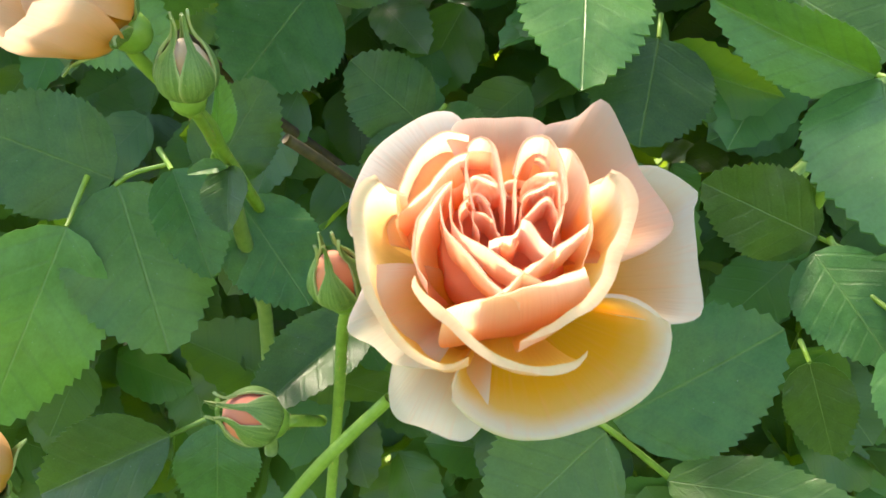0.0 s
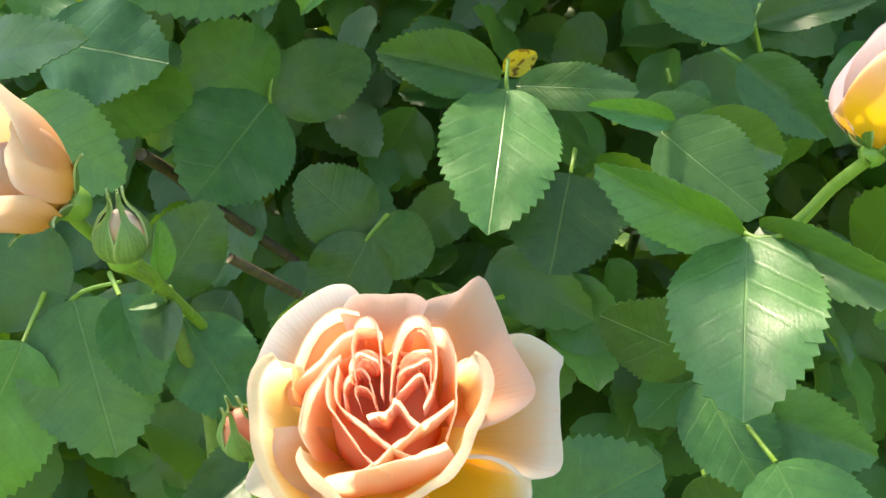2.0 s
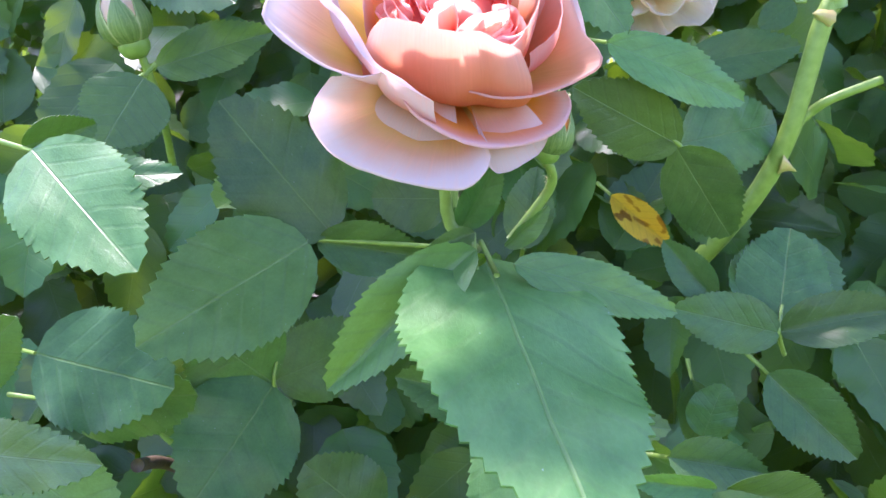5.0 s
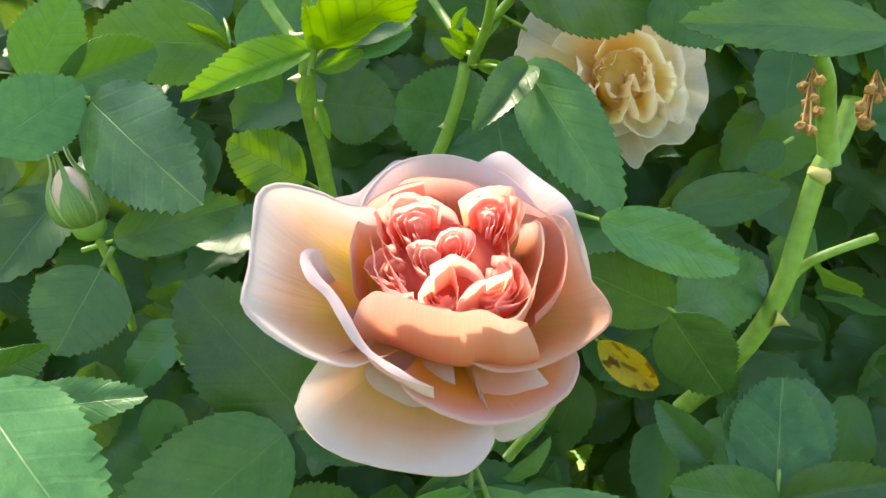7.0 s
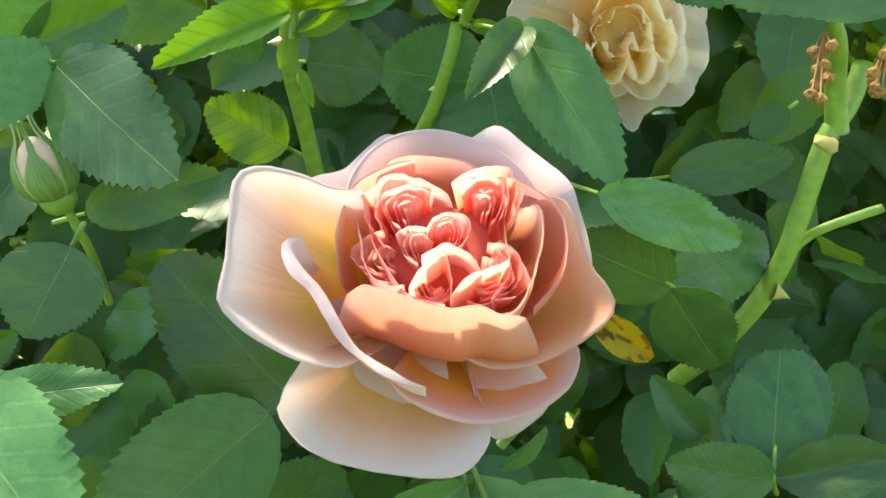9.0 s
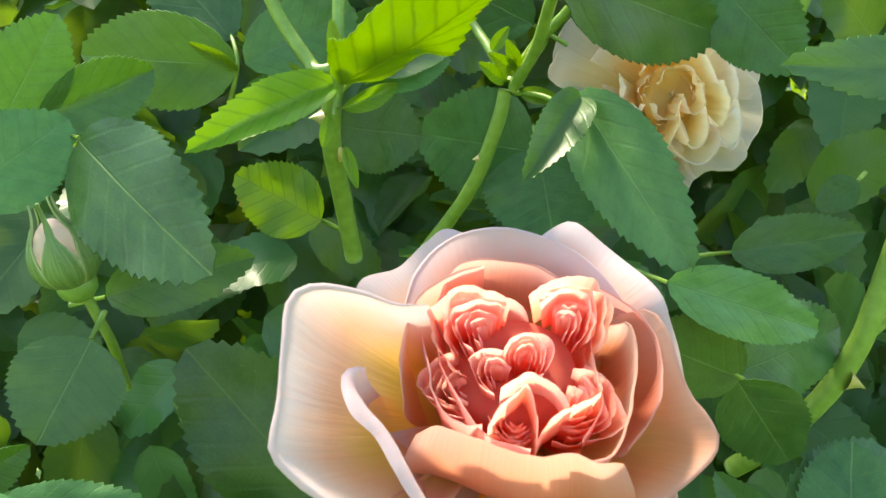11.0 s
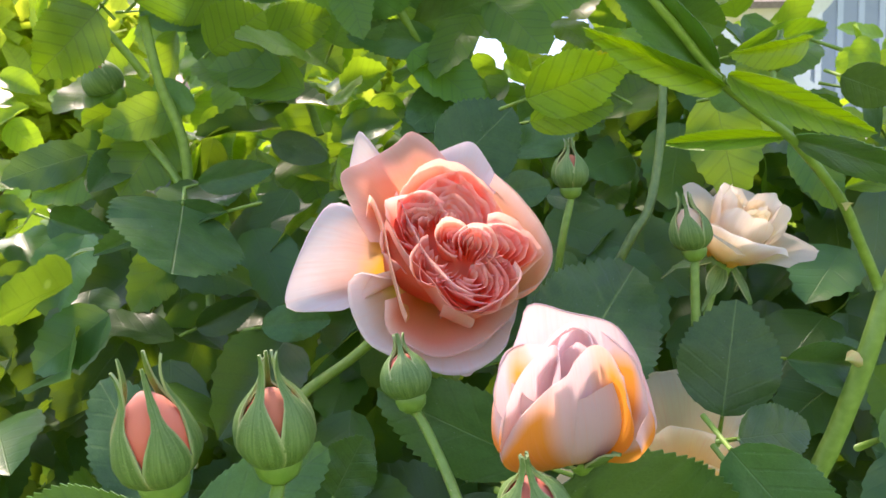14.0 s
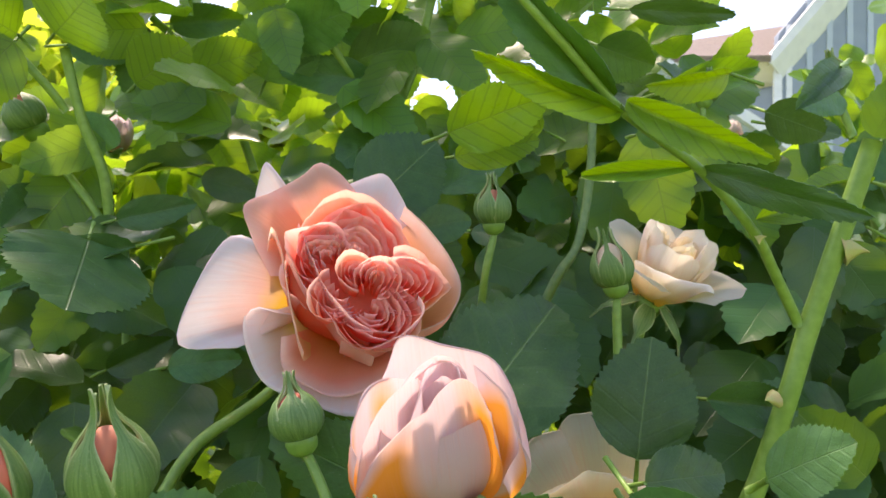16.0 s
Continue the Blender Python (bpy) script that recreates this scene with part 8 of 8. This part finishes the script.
leaflet(s, (0.2594, 0.7200, 1.5365), (0.2246, 0.7000, 1.5561), (0.10, -0.90, 0.30), 0.0304, 0, "green")
s = spray((0.3253, 0.7320, 1.5019), "dark green serrated rose leaf on a thin stalk")
stalk(s, [(0.3253, 0.7320, 1.5019), (0.3112, 0.7200, 1.5021)], 0.0011, 0.0008)
leaflet(s, (0.3112, 0.7200, 1.5021), (0.2781, 0.7000, 1.5049), (0.10, -0.90, 0.30), 0.0312, 0, "green")
s = spray((0.3674, 0.7120, 1.5734), "dark green serrated rose leaf on a thin stalk")
stalk(s, [(0.3674, 0.7120, 1.5734), (0.3526, 0.7000, 1.5618)], 0.0011, 0.0008)
leaflet(s, (0.3526, 0.7000, 1.5618), (0.3278, 0.6800, 1.5292), (0.10, -0.90, 0.30), 0.0363, 0, "green")
s = spray((0.3330, 0.7320, 1.4118), "dark green serrated rose leaf on a thin stalk")
stalk(s, [(0.3330, 0.7320, 1.4118), (0.3229, 0.7200, 1.4120)], 0.0011, 0.0008)
leaflet(s, (0.3229, 0.7200, 1.4120), (0.3516, 0.7000, 1.4278), (0.10, -0.90, 0.30), 0.0356, 3, "green")
s = spray((0.2822, 0.6120, 1.3759), "dark green serrated rose leaf on a thin stalk")
stalk(s, [(0.2822, 0.6120, 1.3759), (0.2698, 0.6000, 1.3831)], 0.0011, 0.0008)
leaflet(s, (0.2698, 0.6000, 1.3831), (0.2299, 0.5800, 1.3962), (0.10, -0.90, 0.30), 0.0283, 0, "green")
s = spray((0.2011, 0.5320, 1.5481), "young yellow-green rose leaf lit from behind")
stalk(s, [(0.2011, 0.5320, 1.5481), (0.1799, 0.5200, 1.5493)], 0.0011, 0.0008)
leaflet(s, (0.1799, 0.5200, 1.5493), (0.1389, 0.5000, 1.5325), (0.00, -0.60, -0.70), 0.0174, 1, "young")
s = spray((0.2102, 0.4820, 1.5240), "mid-green serrated rose leaf catching soft light")
stalk(s, [(0.2102, 0.4820, 1.5240), (0.2063, 0.4700, 1.5225)], 0.0011, 0.0008)
leaflet(s, (0.2063, 0.4700, 1.5225), (0.1823, 0.4500, 1.5125), (0.30, -0.80, 0.30), 0.0156, 0, "pale")
s = spray((0.1253, 0.6520, 1.5503), "young yellow-green rose leaf lit from behind")
stalk(s, [(0.1253, 0.6520, 1.5503), (0.1092, 0.6400, 1.5542)], 0.0011, 0.0008)
leaflet(s, (0.1092, 0.6400, 1.5542), (0.0591, 0.6200, 1.5652), (0.00, -0.80, -0.50), 0.0321, 0, "young")
s = spray((0.0839, 0.6720, 1.5247), "mid-green serrated rose leaf catching soft light")
stalk(s, [(0.0839, 0.6720, 1.5247), (0.0792, 0.6600, 1.5370)], 0.0011, 0.0008)
leaflet(s, (0.0792, 0.6600, 1.5370), (0.0531, 0.6400, 1.5498), (0.10, -0.90, -0.30), 0.0329, 3, "pale")
s = spray((-0.1919, 0.6120, 1.5897), "young yellow-green rose leaf lit from behind")
stalk(s, [(-0.1919, 0.6120, 1.5897), (-0.1960, 0.6000, 1.5951)], 0.0011, 0.0008)
leaflet(s, (-0.1960, 0.6000, 1.5951), (-0.2139, 0.5800, 1.6027), (0.30, -0.80, -0.40), 0.0412, 2, "young")
s = spray((-0.1537, 0.6520, 1.5759), "young yellow-green rose leaf lit from behind")
stalk(s, [(-0.1537, 0.6520, 1.5759), (-0.1425, 0.6400, 1.5794)], 0.0011, 0.0008)
leaflet(s, (-0.1425, 0.6400, 1.5794), (-0.1062, 0.6200, 1.5976), (0.10, -0.90, -0.40), 0.0419, 0, "young")
s = spray((-0.0668, 0.6720, 1.6263), "mid-green serrated rose leaf catching soft light")
stalk(s, [(-0.0668, 0.6720, 1.6263), (-0.0570, 0.6600, 1.6216)], 0.0011, 0.0008)
leaflet(s, (-0.0570, 0.6600, 1.6216), (-0.0113, 0.6400, 1.6290), (0.00, -0.80, -0.50), 0.0388, 3, "pale")
s = spray((-0.1452, 0.6720, 1.6251), "young yellow-green rose leaf lit from behind")
stalk(s, [(-0.1452, 0.6720, 1.6251), (-0.1448, 0.6600, 1.6240)], 0.0011, 0.0008)
leaflet(s, (-0.1448, 0.6600, 1.6240), (-0.1860, 0.6400, 1.6114), (0.10, -0.90, -0.40), 0.0364, 0, "young")
s = spray((-0.0234, 0.6920, 1.6067), "mid-green serrated rose leaf catching soft light")
stalk(s, [(-0.0234, 0.6920, 1.6067), (-0.0146, 0.6800, 1.6105)], 0.0011, 0.0008)
leaflet(s, (-0.0146, 0.6800, 1.6105), (0.0385, 0.6600, 1.6232), (0.10, -0.90, -0.40), 0.0355, 0, "pale")
s = spray((0.0167, 0.6720, 1.5733), "dark green serrated rose leaf on a thin stalk")
stalk(s, [(0.0167, 0.6720, 1.5733), (0.0137, 0.6600, 1.5621)], 0.0011, 0.0008)
leaflet(s, (0.0137, 0.6600, 1.5621), (-0.0161, 0.6400, 1.5311), (0.10, -0.90, 0.20), 0.0332, 3, "green")
# ---- house ----
h = thing("house", "grey-blue house with white trim and a brown shingle roof", "house", (9.0, 22.0, 0.0))
slab(h, "wall", ((10.0964, 22.0000, 10.4350), (9.3853, 22.0000, -5.6681), (23.3889, 22.0000, -5.6627), (25.9357, 22.0000, 14.5494), (13.3202, 22.0000, 14.2985)), 0.30, SIDING, "grey-blue board and batten wall")
slab(h, "batten", ((10.3150, 21.9500, 10.6923), (9.8384, 21.9500, 0.1904), (9.9931, 21.9500, 0.1914), (10.4790, 21.9500, 10.6950)), 0.06, WHITE)
slab(h, "batten", ((10.9444, 21.9500, 11.4995), (10.3956, 21.9500, 0.1939), (10.5505, 21.9500, 0.1948), (11.1093, 21.9500, 11.5023)), 0.06, SIDING_LIGHT)
slab(h, "batten", ((11.5799, 21.9500, 12.3145), (10.9534, 21.9500, 0.1973), (11.1085, 21.9500, 0.1982), (11.7457, 21.9500, 12.3175)), 0.06, SIDING_LIGHT)
slab(h, "batten", ((12.2216, 21.9500, 13.1375), (11.5119, 21.9500, 0.2007), (11.6671, 21.9500, 0.2016), (12.3884, 21.9500, 13.1406)), 0.06, SIDING_LIGHT)
slab(h, "batten", ((12.8697, 21.9500, 13.9685), (12.0710, 21.9500, 0.2041), (12.2264, 21.9500, 0.2051), (13.0373, 21.9500, 13.9718)), 0.06, SIDING_LIGHT)
slab(h, "batten", ((13.4914, 21.9500, 14.2730), (12.6306, 21.9500, 0.2075), (12.7862, 21.9500, 0.2085), (13.6595, 21.9500, 14.2764)), 0.06, SIDING_LIGHT)
slab(h, "batten", ((14.0969, 21.9500, 14.2851), (13.1909, 21.9500, 0.2110), (13.3467, 21.9500, 0.2119), (14.2652, 21.9500, 14.2884)), 0.06, SIDING_LIGHT)
slab(h, "batten", ((14.7031, 21.9500, 14.2971), (13.7519, 21.9500, 0.2144), (13.9078, 21.9500, 0.2154), (14.8716, 21.9500, 14.3005)), 0.06, SIDING_LIGHT)
slab(h, "corner_board", ((9.8847, 21.9000, 9.5858), (9.4764, 21.9000, 0.1912), (9.6924, 21.9000, 0.1925), (10.1258, 21.9000, 9.8907)), 0.10, WHITE)
slab(h, "rake_board", ((9.6961, 21.6000, 9.7362), (9.6819, 21.6000, 9.4062), (13.0249, 21.6000, 13.1981), (13.0561, 21.6000, 13.7159)), 0.30, WHITE, "white rake board under the roof edge")
slab(h, "soffit", ((9.6819, 21.6000, 9.4062), (10.1347, 22.0000, 9.0909), (13.5701, 22.0000, 12.8995), (13.0249, 21.6000, 13.1981)), 0.05, WHITE)
slab(h, "roof", ((6.3322, 22.5000, 9.8893), (9.6918, 21.6000, 9.6371), (13.0891, 21.6000, 13.7165), (12.6192, 26.5000, 12.6269), (9.1141, 27.0000, 12.1969)), 0.20, SHINGLE, "brown shingle roof slope")
slab(h, "eave_soffit", ((6.4965, 22.5000, 9.8233), (9.7326, 21.7000, 9.5759), (10.1211, 22.2000, 8.9913), (8.8276, 23.5000, 9.0200)), 0.06, CREAM_PAINT)
slab(h, "return_wall", ((8.6988, 23.6000, 9.2637), (10.1706, 22.3000, 9.1102), (9.9136, 22.3000, 3.2917), (8.4998, 23.6000, 3.3834)), 0.20, SIDING)
slab(h, "porch_rake", ((5.3459, 20.0000, 9.5170), (5.3386, 20.0000, 9.1807), (9.6413, 20.0000, 6.2680), (9.6584, 20.0000, 6.6239)), 0.25, WHITE, "white sloping trim of the lower gable")
slab(h, "porch_gable", ((5.3602, 20.2000, 9.1661), (9.7043, 20.2000, 6.2268), (9.4214, 20.2000, 0.2915), (3.5070, 20.2000, 0.2552), (3.6069, 20.2000, 9.1386)), 0.20, SIDING_LIGHT)
# ---- small things ----
b = bud((0.2064, 0.2700, 1.0602), (-0.138, -0.188, 0.973), 0.0158, "green rosebud showing peach at the tip", 41, 0.30, PEACH_OUT, 0.00, 0.40)
stalk(b, [(0.2071, 0.2710, 1.0550), (0.2115, 0.2720, 1.0464), (0.2198, 0.2800, 1.0176), (0.2403, 0.3100, 0.9753), (0.2849, 0.3800, 0.8647)], 0.0016, 0.0018, "stem")
bristles(b, [(0.2071, 0.2710, 1.0550), (0.2115, 0.2720, 1.0464), (0.2198, 0.2800, 1.0176), (0.2403, 0.3100, 0.9753), (0.2849, 0.3800, 0.8647)], 0.0016, 46, 41)
s = spray((0.2155, 0.2750, 1.0225), "mid-green serrated rose leaves catching soft light")
stalk(s, [(0.2155, 0.2750, 1.0225), (0.2027, 0.2700, 1.0415), (0.1903, 0.2680, 1.0463)], 0.0011, 0.0008)
leaflet(s, (0.1903, 0.2680, 1.0463), (0.1722, 0.2750, 1.0296), (-0.54, -0.80, 0.25), 0.0156, 1, "pale")
s = spray((0.0190, 0.2720, 1.1841), "small young leaves and curled stipules at a rose stem")
stalk(s, [(0.0190, 0.2720, 1.1841), (0.0146, 0.2900, 1.1928)], 0.0011, 0.0008)
leaflet(s, (0.0121, 0.2870, 1.1960), (-0.0037, 0.2750, 1.1916), (0.50, -0.79, 0.35), 0.0071, 1, "pale")
leaflet(s, (0.0225, 0.2850, 1.1916), (0.0372, 0.2800, 1.2046), (0.16, -0.85, -0.50), 0.0084, 1, "pale")
leaflet(s, (0.0166, 0.2840, 1.1885), (-0.0001, 0.2780, 1.1855), (0.34, -0.94, -0.03), 0.0051, 1, "young")
s = spray((0.0273, 0.4100, 1.3294), "small pale stipules at a rose stem joint")
stalk(s, [(0.0273, 0.4100, 1.3294), (0.0249, 0.4100, 1.3354)], 0.0011, 0.0008)
leaflet(s, (0.0249, 0.4100, 1.3354), (0.0145, 0.4000, 1.3415), (0.47, -0.76, -0.45), 0.0062, 1, "young")
leaflet(s, (0.0261, 0.4100, 1.3366), (0.0204, 0.4000, 1.3461), (0.20, -0.73, -0.65), 0.0058, 1, "young")
leaflet(s, (0.0273, 0.4100, 1.3378), (0.0383, 0.4100, 1.3508), (-0.01, -1.00, 0.01), 0.0054, 1, "young")
s = spray((-0.0405, 0.3520, 1.3197), "small pale stipules at a young shoot")
stalk(s, [(-0.0405, 0.3520, 1.3197), (-0.0402, 0.3520, 1.3276)], 0.0011, 0.0008)
leaflet(s, (-0.0422, 0.3500, 1.3196), (-0.0443, 0.3480, 1.3097), (0.17, -0.97, 0.16), 0.0044, 1, "young")
leaflet(s, (-0.0382, 0.3500, 1.3216), (-0.0194, 0.3600, 1.3292), (0.50, -0.86, -0.09), 0.0071, 1, "young")
leaflet(s, (-0.0378, 0.3520, 1.3097), (-0.0339, 0.3500, 1.2966), (0.05, -0.98, 0.17), 0.0041, 1, "young")
s = spray((0.0134, 0.4150, 1.3374), "small young bracts at the base of the buds")
stalk(s, [(0.0134, 0.4150, 1.3374), (0.0194, 0.4200, 1.3411)], 0.0011, 0.0008)
leaflet(s, (0.0165, 0.4150, 1.3437), (0.0218, 0.4100, 1.3524), (-0.39, -0.88, -0.27), 0.0054, 1, "young")
leaflet(s, (0.0213, 0.4120, 1.3315), (0.0110, 0.4050, 1.3386), (0.42, -0.87, -0.25), 0.0061, 1, "young")
leaflet(s, (0.0272, 0.4100, 1.3277), (0.0413, 0.4000, 1.3248), (-0.57, -0.82, 0.06), 0.0066, 1, "young")
leaflet(s, (-0.0395, 0.3530, 1.3350), (-0.0410, 0.3500, 1.3485), (0.10, -0.97, -0.21), 0.0049, 1, "young")
leaflet(s, (-0.0832, 0.4200, 1.3358), (-0.0985, 0.4100, 1.3462), (0.51, -0.86, -0.08), 0.0058, 1, "young")
leaflet(s, (-0.0478, 0.3530, 1.3284), (-0.0540, 0.3500, 1.3355), (0.35, -0.93, -0.09), 0.0033, 1, "young")
s = spray((-0.1717, 0.6120, 1.2791), "yellow and orange fading leaf inside the bush")
stalk(s, [(-0.1717, 0.6120, 1.2791), (-0.1649, 0.6000, 1.2776)], 0.0011, 0.0008)
leaflet(s, (-0.1649, 0.6000, 1.2776), (-0.1515, 0.6000, 1.2621), (0.25, -0.94, 0.21), 0.0204, 1, "yellow")
s = spray((-0.1948, 0.6120, 1.2962), "yellow and orange fading leaf inside the bush")
stalk(s, [(-0.1948, 0.6120, 1.2962), (-0.1883, 0.6000, 1.2947)], 0.0011, 0.0008)
leaflet(s, (-0.1883, 0.6000, 1.2947), (-0.1783, 0.6000, 1.2810), (0.28, -0.94, 0.20), 0.0136, 1, "yellow")
s = spray((-0.1796, 0.5320, 1.3186), "yellow and orange fading leaf inside the bush")
stalk(s, [(-0.1796, 0.5320, 1.3186), (-0.1707, 0.5200, 1.3161)], 0.0011, 0.0008)
leaflet(s, (-0.1707, 0.5200, 1.3161), (-0.1528, 0.5200, 1.3030), (0.15, -0.97, 0.21), 0.0144, 1, "yellow")
s = spray((0.0325, 0.3720, 1.1211), "yellowed leaf behind green ones")
stalk(s, [(0.0325, 0.3720, 1.1211), (0.0366, 0.3600, 1.1241)], 0.0011, 0.0008)
leaflet(s, (0.0366, 0.3600, 1.1241), (0.0520, 0.3600, 1.1321), (-0.03, -1.00, 0.05), 0.0117, 1, "yellow")
s = spray((0.1821, 0.4320, 1.2938))
stalk(s, [(0.1821, 0.4320, 1.2938), (0.1719, 0.4200, 1.2914)], 0.0011, 0.0008)
leaflet(s, (0.1719, 0.4200, 1.2914), (0.1556, 0.4200, 1.2801), (-0.17, -0.95, 0.25), 0.0154, 0)
dry_cluster((0.1540, 0.3620, 1.3163))
dry_cluster((0.1800, 0.3620, 1.3151))
blue_bin((3.9759, 6.0000, 1.1486))
